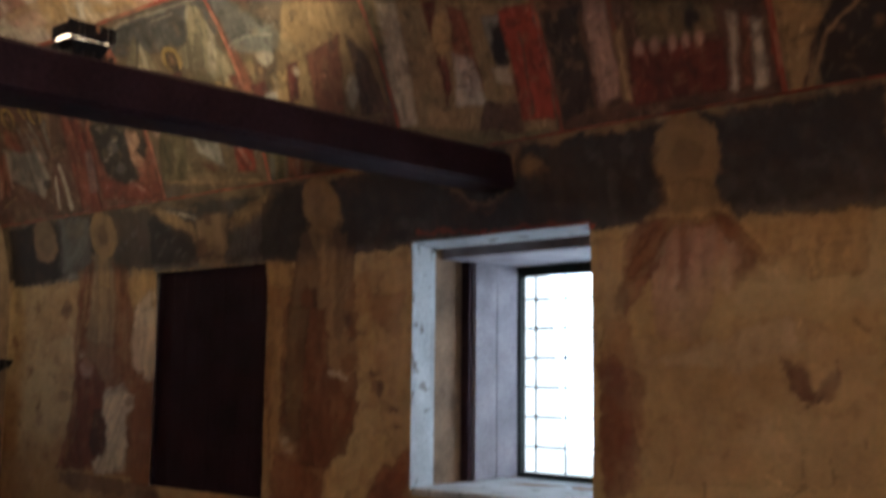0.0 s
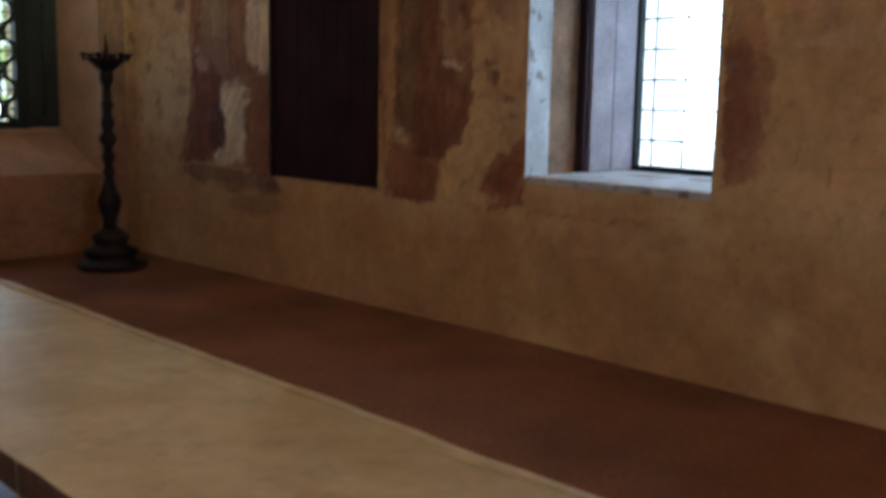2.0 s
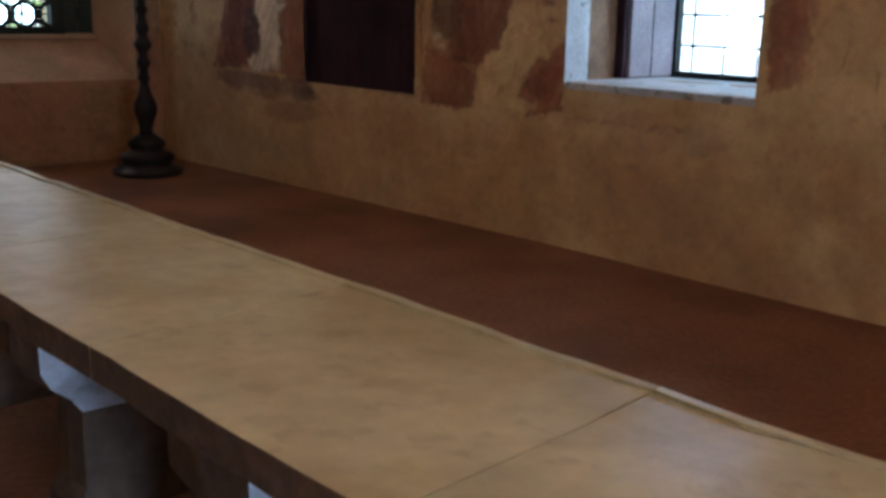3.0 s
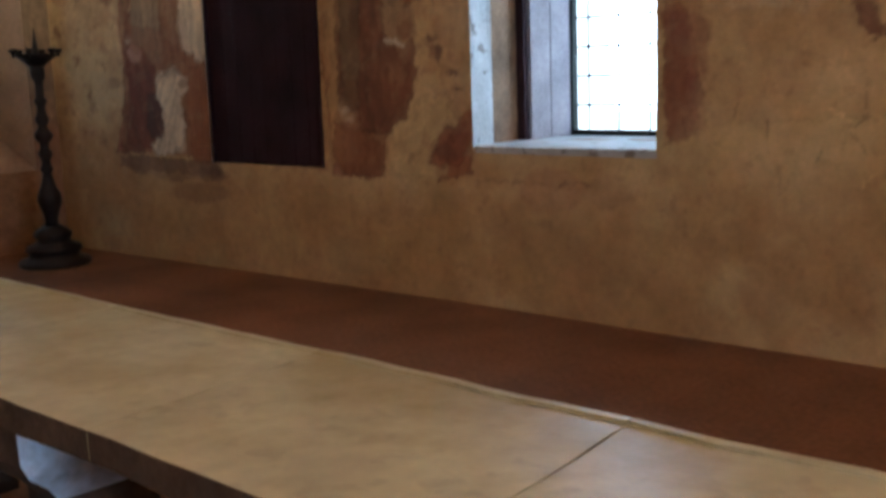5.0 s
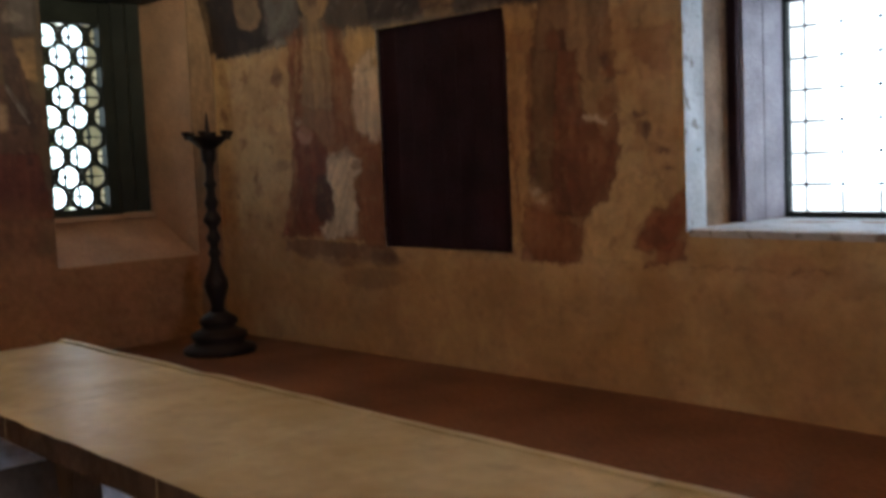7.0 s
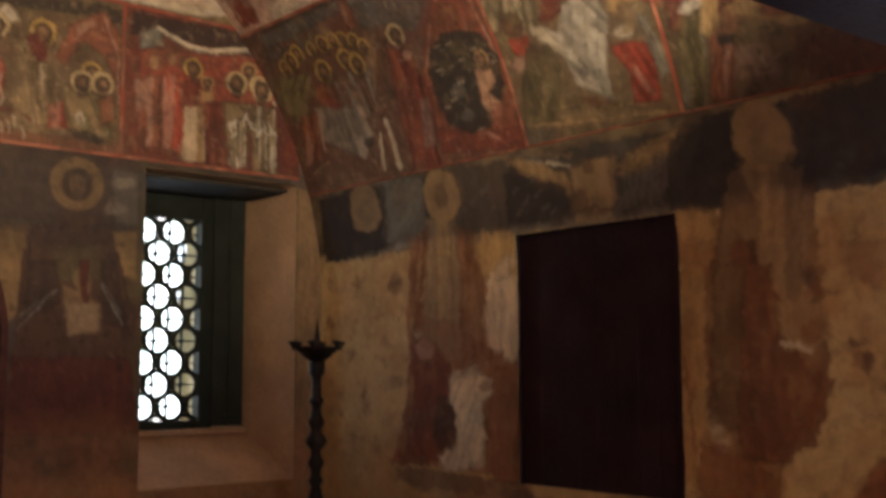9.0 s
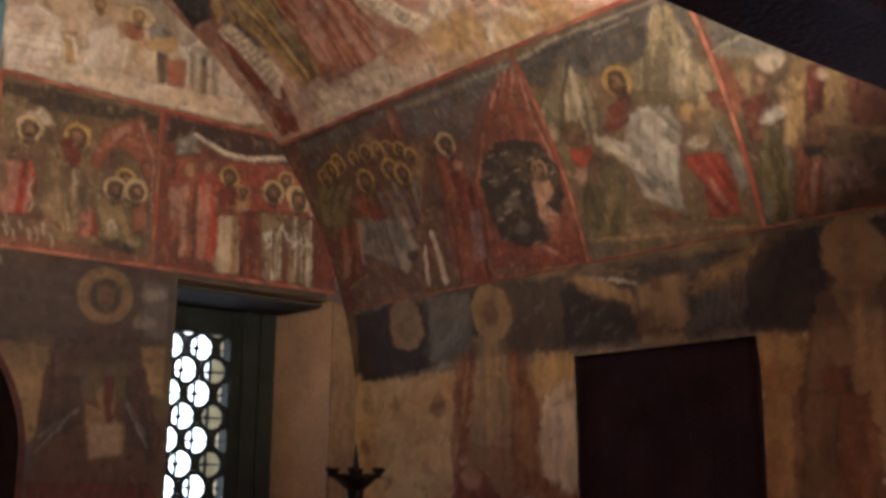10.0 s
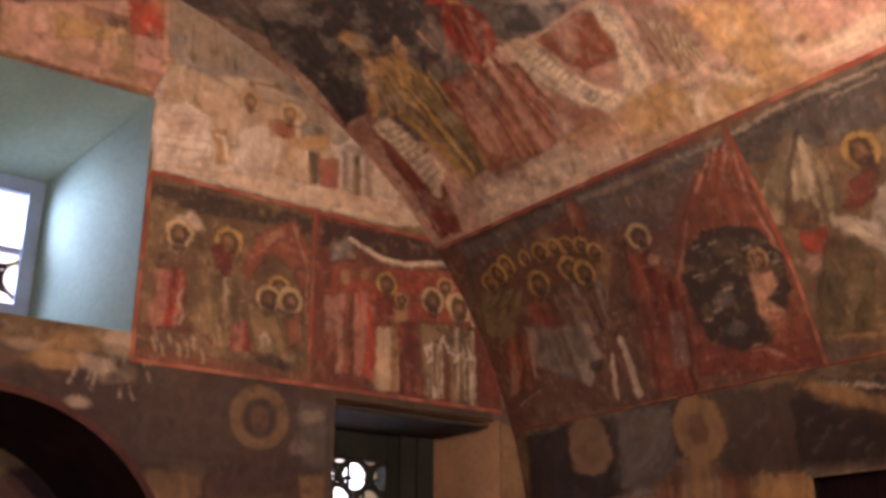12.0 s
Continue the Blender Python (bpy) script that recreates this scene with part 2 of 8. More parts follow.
class Canvas:
    """Paint on a grid of points; u runs along the wall and v up it, in metres."""

    def __init__(self, us, vs, ground, warp=0.035, folds=0.4):
        self.u, self.v = np.meshgrid(us, vs, indexing="ij")
        self.c = np.ones((*self.u.shape, 3)) * np.array(ground)
        self.wu = self.u + warp * (fractal(self.u, self.v, 9, 1) - 0.5)
        self.wv = self.v + warp * (fractal(self.u, self.v, 9, 2) - 0.5)
        self.rough = fractal(self.u, self.v, 22, 3) - 0.5
        self.tally, self.folds = 0, folds

    def crop(self, pts, pad=0.12):
        """The stretch of the canvas round some points, sharing its paint."""
        pts = np.asarray(pts, float)
        (u0, v0), (u1, v1) = pts.min(0) - pad, pts.max(0) + pad
        i0, i1 = np.searchsorted(self.u[:, 0], (u0, u1))
        j0, j1 = np.searchsorted(self.v[0], (v0, v1))
        s = Patch()
        s.tally, s.folds = self.tally, self.folds
        s.u, s.v, s.wu, s.wv, s.rough, s.c = (a[i0:i1, j0:j1] for a in (self.u, self.v, self.wu, self.wv, self.rough, self.c))
        return s

    def lay(self, mask, colour, strength=1.0):
        m = (np.clip(mask, 0, 1) * strength)[..., None]
        self.c *= 1 - m
        self.c += np.array(colour) * m
        return self

    def edge(self, dist, soft):
        return np.clip(0.5 - (dist + 0.02 * self.rough) / soft, 0, 1)

    def e(self, cu, cv, ru, rv, colour, turn=0.0, soft=0.02, k=1.0):
        """An ellipse."""
        r0 = max(ru, rv)
        w = self.crop(((cu - r0, cv - r0), (cu + r0, cv + r0)))
        c, s = math.cos(radians(turn)), math.sin(radians(turn))
        a, b = w.u + 0.3 * (w.wu - w.u) - cu, w.v + 0.3 * (w.wv - w.v) - cv
        r = np.hypot((a * c + b * s) / ru, (b * c - a * s) / rv)
        w.lay(w.edge((r - 1) * min(ru, rv), soft), colour, k)
        return self

    def ring(self, cu, cv, r, width, colour, k=1.0):
        w = self.crop(((cu - r, cv - r), (cu + r, cv + r)))
        d = np.abs(np.hypot(w.u - cu, w.v - cv) - r) - width / 2
        w.lay(np.clip(0.5 - (d + 0.006 * w.rough) / 0.015, 0, 1), colour, k)
        return self

    def head(self, cu, cv, r, halo):
        """A haloed head: the disc, dark hair and neck, a lit cheek and a beard."""
        soft = 0.012
        self.e(cu, cv, r, r, halo, soft=soft, k=0.85)
        self.ring(cu, cv, r * 1.03, 0.006, BROWN, 0.6)
        self.ring(cu, cv, r * 0.80, 0.004, [q * 0.7 for q in halo], 0.6)
        self.e(cu, cv - 0.80 * r, 0.46 * r, 0.55 * r, DUSK, soft=soft, k=0.75)
        self.e(cu, cv - 0.08 * r, 0.66 * r, 0.76 * r, DUSK, soft=soft, k=0.92)
        self.e(cu, cv - 0.14 * r, 0.36 * r, 0.46 * r, FLESH, soft=soft, k=0.75)
        self.e(cu + 0.10 * r, cv - 0.02 * r, 0.15 * r, 0.24 * r, FLESHLIGHT, soft=soft, k=0.4)
        self.e(cu, cv - 0.48 * r, 0.28 * r, 0.22 * r, DUSK, soft=soft, k=0.7)
        return self

    def robe(self, light, colour, *corners, k=1.0):
        """A garment: filled, then worked up with bold lit and shaded folds."""
        self.p(colour, *corners, k=k)
        w = self.crop(corners)
        d, within, a, b = w.shape(corners)
        m = np.clip(w.edge(np.where(within, -d, d), 0.02), 0, 1) * k
        n = value_noise(a * 24 + 0.6 * value_noise(a * 6, b * 5, 1, self.tally), b * 2.6, 1, self.tally + 2)
        w.lay(m * np.clip((n - 0.62) / 0.10, 0, 1), light, 0.55)
        w.lay(m * np.clip((0.36 - n) / 0.10, 0, 1), [q * 0.3 for q in colour], 0.65)
        return self

    def worn(self, reach, seed=0):
        """Ragged, rubbed edges: the paint is dragged about by up to reach metres."""
        i, j = np.indices(self.u.shape)
        step_u, step_v = self.u[1, 0] - self.u[0, 0], self.v[0, 1] - self.v[0, 0]
        i = i + np.round((fractal(self.u, self.v, 26, seed, 3) - 0.5) * 2 * reach / step_u).astype(int)
        j = j + np.round((fractal(self.u, self.v, 26, seed + 1, 3) - 0.5) * 2 * reach / step_v).astype(int)
        self.c = self.c[np.clip(i, 0, len(i) - 1), np.clip(j, 0, j.shape[1] - 1)]
        return self

    def hatch(self, colour, width, a0, a1, b0, b1, n, k=0.8):
        """Even brush lines that run from one edge to another."""
        for i in range(n):
            t = (i + 0.5) / n
            p, q = [a0[j] + (a1[j] - a0[j]) * t for j in (0, 1)], [b0[j] + (b1[j] - b0[j]) * t for j in (0, 1)]
            self.l(colour, width, p, q, k=k)
        return self

    def face(self, cu, cv, r):
        """Hair, brow, cheeks and beard within a halo."""
        f = 0.5 if r > 0.12 else 1.0
        self.ring(cu, cv, r * 1.06, 0.007, BROWN, 0.8 * f)
        self.e(cu, cv + 0.05 * r, 0.50 * r, 0.58 * r, (0.07, 0.04, 0.03), soft=0.012, k=0.85 * f)
        self.e(cu, cv - 0.04 * r, 0.31 * r, 0.42 * r, (0.40, 0.24, 0.12), soft=0.012, k=f)
        self.e(cu, cv - 0.42 * r, 0.27 * r, 0.25 * r, (0.16, 0.10, 0.06), soft=0.012, k=0.7)
        for s in (-1, 1):
            self.e(cu + s * 0.14 * r, cv + 0.06 * r, 0.09 * r, 0.05 * r, (0.05, 0.03, 0.02), soft=0.008, k=0.8 * f)
        return self

    def strokes(self, n, seed, light=0.5, length=0.09, v0=-9.0, v1=99.0):
        """Many short brush strokes, mostly upright, that lighten or deepen what lies under them."""
        rnd = random.Random(seed)
        us, vs = self.u[:, 0], self.v[0]
        for _ in range(n):
            cu, cv = rnd.uniform(us[0], us[-1]), rnd.uniform(max(v0, vs[0]), min(v1, vs[-1]))
            ln, wd, an = length * rnd.uniform(0.3, 1.0), rnd.uniform(0.004, 0.009), rnd.gauss(0, 0.35)
            if rnd.random() < 0.15:
                an += 1.3
            i0, i1 = np.searchsorted(us, (cu - ln, cu + ln))
            j0, j1 = np.searchsorted(vs, (cv - ln, cv + ln))
            if i1 - i0 < 2 or j1 - j0 < 2:
                continue
            a, b = self.u[i0:i1, j0:j1] - cu, self.v[i0:i1, j0:j1] - cv
            s, t = a * math.cos(an) - b * math.sin(an), a * math.sin(an) + b * math.cos(an)
            s = s + 2.5 * rnd.uniform(-1, 1) * t * t
            m = np.clip(1.4 - np.abs(s) / wd, 0, 1) * np.clip((ln / 2 - np.abs(t)) / 0.02, 0, 1)
            c = self.c[i0:i1, j0:j1]
            if rnd.random() < light:
                to = c * 1.35 + np.array((0.05, 0.04, 0.025))
            else:
                to = c * 0.45
            m = (m * rnd.uniform(0.3, 0.9))[..., None]
            self.c[i0:i1, j0:j1] = c * (1 - m) + to * m
        return self

    def shape(self, corners):
        """The distance to a polygon's outline, what lies within it, and places along and across it."""
        pts = np.array(corners, float)
        d = np.full(self.u.shape, 1e9)
        within = np.zeros(self.u.shape, bool)
        for (x0, y0), (x1, y1) in zip(pts, np.roll(pts, -1, 0)):
            ex, ey = x1 - x0, y1 - y0
            t = np.clip(((self.wu - x0) * ex + (self.wv - y0) * ey) / (ex * ex + ey * ey + 1e-12), 0, 1)
            d = np.minimum(d, np.hypot(self.wu - x0 - t * ex, self.wv - y0 - t * ey))
            cross = ((y0 > self.wv) != (y1 > self.wv)) & (self.wu < ex * (self.wv - y0) / (ey + (1e-12 if ey >= 0 else -1e-12)) + x0)
            within ^= cross
        off = pts - pts.mean(0)
        axes = np.linalg.eigh(off.T @ off)[1]
        if abs(axes[1, 1]) < 0.55:
            axes = np.eye(2)
        a = (self.wu - pts[0, 0]) * axes[0, 0] + (self.wv - pts[0, 1]) * axes[1, 0]
        b = (self.wu - pts[0, 0]) * axes[0, 1] + (self.wv - pts[0, 1]) * axes[1, 1]
        return d, within, a, b

    def p(self, colour, *corners, soft=0.02, k=1.0):
        """A polygon given by its corners, filled."""
        w = self.crop(corners)
        self.tally += 1
        d, within, a, b = w.shape(corners)
        folds = 1 + self.folds * (value_noise(a * 30 + 1.5 * w.rough, b * 5, 1, self.tally) - 0.5) + 0.5 * self.folds * (value_noise(a * 75, b * 14, 1, self.tally + 1) - 0.5)
        outline = 1 - 0.45 * np.clip(1 - np.abs(d - 0.006) / 0.009, 0, 1) * (self.folds > 0)
        m = (np.clip(w.edge(np.where(within, -d, d), soft), 0, 1) * k)[..., None]
        w.c *= 1 - m
        w.c += np.array(colour) * (folds * outline)[..., None] * m
        return self

    def l(self, colour, width, *pts, k=1.0, soft=0.012):
        """A brush line."""
        w = self.crop(pts)
        d = np.full(w.u.shape, 1e9)
        for (x0, y0), (x1, y1) in zip(pts, pts[1:]):
            ex, ey = x1 - x0, y1 - y0
            t = np.clip(((w.wu - x0) * ex + (w.wv - y0) * ey) / (ex * ex + ey * ey + 1e-12), 0, 1)
            d = np.minimum(d, np.hypot(w.wu - x0 - t * ex, w.wv - y0 - t * ey))
        w.lay(w.edge(d - width / 2, soft), colour, k)
        return self

    def writing(self, colour, height, *pts, seed=0):
        """A line of lettering too small to read, as short upright bars."""
        rnd = random.Random(seed)
        for (x0, y0), (x1, y1) in zip(pts, pts[1:]):
            n = max(2, int(math.hypot(x1 - x0, y1 - y0) / 0.022))
            for k in range(n):
                t = (k + rnd.random() * 0.4) / n
                if rnd.random() < 0.8:
                    x, y = x0 + (x1 - x0) * t, y0 + (y1 - y0) * t
                    self.l(colour, 0.009, (x, y), (x + 0.004, y + height * (0.6 + 0.5 * rnd.random())), soft=0.008, k=0.8)
        return self

    def blotch(self, colour, scale, cover, seed=0, soft=0.12, k=1.0, where=None):
        """Stains or bare places: noise over a threshold."""
        n = fractal(self.u, self.v, scale, seed)
        m = np.clip((n - (1 - cover)) / soft + 0.5, 0, 1)
        return self.lay(m if where is None else m * where, colour, k)

    def band(self, v0, v1, colour, soft=0.03, k=1.0):
        return self.lay(np.minimum(self.edge(v0 - self.wv, soft), self.edge(self.wv - v1, soft)), colour, k)

    def grain(self, amount=0.25, streak=0.0):
        g = fractal(self.u, self.v, 26, 0) - 0.5
        h = fractal(self.u, self.v, 5, 2) - 0.5
        g = g + streak * (value_noise(self.u * 34 + 3 * h, self.v * 7, 1, 1) - 0.5) + streak * (value_noise(self.u * 70, self.v * 22, 1, 3) - 0.5)
        self.c = np.clip(self.c * (1 + amount * 2 * g + amount * h)[..., None], 0.004, 0.9)
        return self


class Patch(Canvas):
    """A stretch of a canvas, whose arrays crop() fills in."""

    def __init__(self):
        pass


def sheet(name, canvas, place, keep=None, material=None, parent=None, label="", flip=False):
    """A painted surface: the canvas's points laid into the world by place(u, v)."""
    n, m = canvas.u.shape
    xyz = np.stack(place(canvas.u, canvas.v), -1).reshape(-1, 3)
    idx = np.arange(n * m).reshape(n, m)
    quads = np.stack([idx[:-1, :-1], idx[1:, :-1], idx[1:, 1:], idx[:-1, 1:]], -1)
    if flip:
        quads = quads[..., ::-1]
    if keep is not None:
        quads = quads[keep]
    quads = quads.reshape(-1, 4)
    me = bpy.data.meshes.new(name)
    me.vertices.add(len(xyz))
    me.vertices.foreach_set("co", xyz.ravel())
    me.loops.add(quads.size)
    me.loops.foreach_set("vertex_index", quads.ravel().astype(np.int32))
    me.polygons.add(len(quads))
    me.polygons.foreach_set("loop_start", np.arange(0, quads.size, 4, dtype=np.int32))
    me.update(calc_edges=True)
    col = me.color_attributes.new("paint", "FLOAT_COLOR", "POINT")
    col.data.foreach_set("color", np.concatenate([canvas.c.reshape(-1, 3), np.ones((n * m, 1))], 1).ravel().astype(np.float32))
    me.materials.append(material or FRESCO)
    me.shade_smooth()
    ob = new(name, me)
    if parent:
        ob.parent = parent
    if label:
        ob["label"] = label
    return ob


# pigments
OCHRE, PLAST, DARKBLUE, SOOT = (0.44, 0.29, 0.13), (0.53, 0.385, 0.19), (0.045, 0.045, 0.05), (0.028, 0.022, 0.022)
RED, RUST, BROWN, PINK = (0.36, 0.06, 0.035), (0.24, 0.085, 0.05), (0.12, 0.065, 0.045), (0.45, 0.28, 0.22)
CREAM, GOLD, GREY, OLIVE = (0.62, 0.54, 0.42), (0.52, 0.34, 0.10), (0.22, 0.22, 0.20), (0.17, 0.14, 0.07)
WHITE, MAROON, BLUEGREY, TAN = (0.66, 0.62, 0.55), (0.15, 0.035, 0.025), (0.10, 0.10, 0.098), (0.38, 0.25, 0.13)

PALEGOLD, DUSK, FLESH, FLESHLIGHT = (0.58, 0.45, 0.25), (0.045, 0.026, 0.02), (0.23, 0.125, 0.065), (0.46, 0.27, 0.18)
STRAW, SIENNA, UMBER = (0.25, 0.18, 0.10), (0.22, 0.095, 0.045), (0.13, 0.05, 0.028)

# ---- the hall ----
X0, X1 = -8.85, 3.6
AXIS, HALF, SPRING, RISE, POWER = 1.076, 3.391, 2.05, 3.236, 1.9
NORTH, SOUTH = AXIS + HALF, AXIS - HALF
BAND = 2.83


def inward(z):
    """Half the hall's width at height z."""
    s = np.clip((np.asarray(z, float) - SPRING) / RISE, 0, 1)
    return HALF * (1 - s**POWER) ** (1 / POWER)


def skew(x):
    """The north wall runs slightly inward towards the west end."""
    return 0.03 * np.minimum(np.asarray(x, float) + 4.5, 0)


# the vault's curve from the band up to the crown, by length
_a = np.linspace(0, 1, 2001)
_s0 = (BAND - SPRING) / RISE
_ang = np.arcsin(_s0) + (np.pi / 2 - np.arcsin(_s0)) * _a
_z = SPRING + RISE * np.sin(_ang)
_y = inward(_z)
_len = np.concatenate([[0], np.cumsum(np.hypot(np.diff(_z), np.diff(_y)))])
CROWN = float(_len[-1])


def vault(u, v, proud=0.0):
    """A place on the vault: u along x, v the length up from the band; past the crown it goes down the south side."""
    w = np.where(v > CROWN, 2 * CROWN - v, v)
    side = np.where(v > CROWN, -1.0, 1.0)
    y, z = np.interp(w, _len, _y), np.interp(w, _len, _z)
    dy, dz = np.interp(w + 0.01, _len, _y) - np.interp(w - 0.01, _len, _y), np.interp(w + 0.01, _len, _z) - np.interp(w - 0.01, _len, _z)
    h = np.hypot(dy, dz) + 1e-9
    return u, AXIS + side * (y - proud * dz / h) + skew(u) * (v <= CROWN), z + proud * dy / h


def north(u, v, proud=0.0):
    return u, AXIS + inward(v) - proud + skew(u), v + 0 * u


def west(u, v, proud=0.0):
    return X0 + proud + 0 * u, u, v

OPEN_N = (-4.215, -2.975, 0.945, 2.37)
HOLE_N = (-4.30, -2.93, 0.92, 2.42)
SHUT_N = (-6.72, -5.505, 0.80, 2.325)
OPEN_W = (2.88, 4.10, 0.69, 2.90)
UPPER_W = (0.60, 1.625, 3.10, 4.49)
ARCH_Y, ARCH_R, ARCH_Z = 0.94, 1.02, 1.70


def lines(a, b, step, *through):
    """Grid lines from a to b that run through the given places."""
    stops = sorted({a, b, *through})
    out = [np.linspace(p, q, max(2, round((q - p) / step) + 1))[:-1] for p, q in zip(stops, stops[1:])]
    return np.concatenate([*out, [b]])


def inside(us, vs, r):
    cu, cv = (us[:-1] + us[1:]) / 2, (vs[:-1] + vs[1:]) / 2
    return ((cu > r[0]) & (cu < r[1]))[:, None] & ((cv > r[2]) & (cv < r[3]))[None, :]


def blocks(name, axis, lo, hi, us, vs, holes, material, parent):
    """Solid masonry behind a painted face, cut into blocks round its openings."""
    for u0, u1 in zip(us, us[1:]):
        for v0, v1 in zip(vs, vs[1:]):
            cu, cv = (u0 + u1) / 2, (v0 + v1) / 2
            if any(h[0] < cu < h[1] and h[2] < cv < h[3] for h in holes):
                continue
            a, b = ((u0, lo, v0), (u1, hi, v1)) if axis == "y" else ((lo, u0, v0), (hi, u1, v1))
            part(name, box(a, b), material, parent)


# floor
fx, fy = np.linspace(X0 - 1.1, X1 + 0.3, 90), np.linspace(SOUTH - 0.3, NORTH + 0.3, 60)
gu, gv = np.meshgrid(fx, fy, indexing="ij")
gz = 0.012 * (fractal(gu, gv, 1.2, 1) - 0.5)
fv = np.stack([gu, gv, gz], -1).reshape(-1, 3)
fi = np.arange(len(fv)).reshape(gu.shape)
floor = mesh_ob("floor", fv, np.stack([fi[:-1, :-1], fi[1:, :-1], fi[1:, 1:], fi[:-1, 1:]], -1).reshape(-1, 4).tolist(), EARTH, smooth=True)
tagged(floor, "worn red-brown terracotta floor, uneven and dusty", "floor", kind="structure")

# north wall: plaster below, painted saints above
us = lines(X0 - 0.02, X1, 0.011, *OPEN_N[:2], *SHUT_N[:2])
us = us[(us < -0.9) | (np.arange(len(us)) % 8 == 0) | (us == X1)]
vs = lines(0.0, BAND, 0.011, *OPEN_N[2:], *SHUT_N[2:])
cv = Canvas(us, vs, PLAST, 0.05, 0.5)
# plaster turns darker brown towards the west corner
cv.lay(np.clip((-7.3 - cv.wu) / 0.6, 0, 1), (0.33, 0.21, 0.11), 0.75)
cv.blotch((0.40, 0.27, 0.12), 1.3, 0.5, 1, 0.3, 0.7)
cv.blotch((0.57, 0.45, 0.25), 2.2, 0.42, 2, 0.2, 0.6)
cv.blotch((0.33, 0.19, 0.075), 1.0, 0.62, 3, 0.35, 0.7, where=np.clip((1.15 - cv.v) / 0.5, 0, 1))
cv.p(BLUEGREY, (-8.66, 2.82), (-5.03, 2.76), (-4.61, 2.74), (-4.67, 2.36), (-5.50, 2.32), (-8.79, 2.31), k=0.9)
cv.p(SOOT, (-6.66, 2.74), (-6.19, 2.48), (-6.24, 2.39), (-7.17, 2.45), (-7.09, 2.76), k=0.7)
cv.p(DARKBLUE, (-5.25, 2.80), (-3.58, 2.80), (-1.46, 2.80), (-1.51, 2.30), (-2.21, 2.34), (-2.95, 2.34), (-4.34, 2.34), (-5.45, 2.31))
cv.p(SOOT, (-4.74, 2.78), (-4.01, 2.73), (-4.15, 2.39), (-4.71, 2.40), k=0.6)
cv.p(BLUEGREY, (-2.19, 2.55), (-1.49, 2.55), (-1.51, 2.31), (-2.18, 2.35), k=0.6)
cv.p(SOOT, (-8.67, 2.78), (-8.33, 2.77), (-8.32, 2.56), (-8.25, 2.44), (-8.00, 2.41), (-8.01, 2.33), (-8.76, 2.32))
cv.e(-8.20, 2.59, 0.187, 0.159, TAN, -156)
cv.e(-7.76, 2.55, 0.201, 0.157, GREY, -174, k=0.8)
cv.e(-7.74, 2.62, 0.117, 0.075, CREAM, 180, k=0.5)
cv.p(OCHRE, (-6.66, 2.74), (-6.38, 2.57), (-6.18, 2.51), (-6.04, 2.40), (-5.92, 2.39), (-6.00, 2.59), (-6.36, 2.65), k=0.9)
cv.p(OCHRE, (-5.84, 2.63), (-5.50, 2.70), (-5.44, 2.77), (-5.31, 2.75), (-5.48, 2.61), (-5.79, 2.53))
cv.e(-6.10, 2.50, 0.160, 0.113, OCHRE, 177, k=0.8)
cv.e(-5.68, 2.51, 0.143, 0.077, GREY, 174, k=0.7)
cv.e(-6.49, 2.48, 0.132, 0.066, GREY, 175, k=0.7)
cv.e(-6.59, 2.43, 0.090, 0.027, CREAM, 175, k=0.5)
cv.l(CREAM, 0.026, (-6.46, 2.78), (-6.18, 2.69))
cv.p(OCHRE, (-5.50, 2.30), (-5.23, 2.30), (-5.22, 2.15), (-5.30, 1.20), (-5.49, 1.19), k=0.9)
cv.p(PLAST, (-7.19, 2.34), (-6.70, 2.30), (-6.72, 1.56), (-7.01, 1.59), k=0.6)
cv.p(CREAM, (-6.97, 2.19), (-6.71, 2.20), (-6.72, 1.53), (-6.91, 1.59), (-6.98, 1.91), k=0.6)
cv.p(RUST, (-7.62, 2.38), (-7.18, 2.38), (-6.77, 1.53), (-6.72, 1.13), (-7.81, 1.07), (-7.76, 1.60), k=0.8)
cv.p(TAN, (-7.45, 2.40), (-7.23, 2.38), (-7.16, 1.60), (-7.21, 1.46), (-7.48, 1.49), (-7.59, 1.97), k=0.85)
cv.p(MAROON, (-7.76, 1.41), (-7.48, 1.38), (-7.48, 1.09), (-7.81, 1.07))
cv.p(MAROON, (-7.16, 1.53), (-6.71, 1.46), (-6.72, 1.13), (-7.01, 1.11))
cv.p(CREAM, (-7.48, 1.49), (-7.21, 1.46), (-6.99, 1.39), (-7.01, 1.11), (-7.37, 1.09), (-7.37, 1.28), k=0.7)
cv.e(-7.31, 2.65, 0.175, 0.147, OCHRE, -164)
cv.e(-7.32, 2.62, 0.099, 0.086, TAN, 45)
cv.e(-7.94, 2.08, 0.085, 0.062, BROWN, 174, k=0.7)
cv.e(-7.90, 1.60, 0.096, 0.091, TAN, 173, k=0.5)
cv.p(RUST, (-7.76, 1.69), (-7.49, 1.73), (-7.22, 1.50), (-6.81, 1.53), (-6.74, .86), (-7.99, .83), (-7.77, 1.34), k=0.9)
cv.p(MAROON, (-7.74, 1.56), (-7.44, 1.51), (-7.34, 1.16), (-7.51, .93), (-7.91, .88))
cv.p(SOOT, (-7.49, 1.42), (-7.35, 1.33), (-7.35, 1.02), (-7.47, .96), (-7.56, 1.16), k=0.7)
cv.p(CREAM, (-7.41, 1.48), (-7.23, 1.46), (-7.03, 1.33), (-7.08, .90), (-7.48, .84), (-7.30, 1.16), k=0.85)
cv.e(-7.08, 1.41, 0.099, 0.076, RUST, -174)
cv.e(-7.67, 1.65, 0.064, 0.059, CREAM, 44)
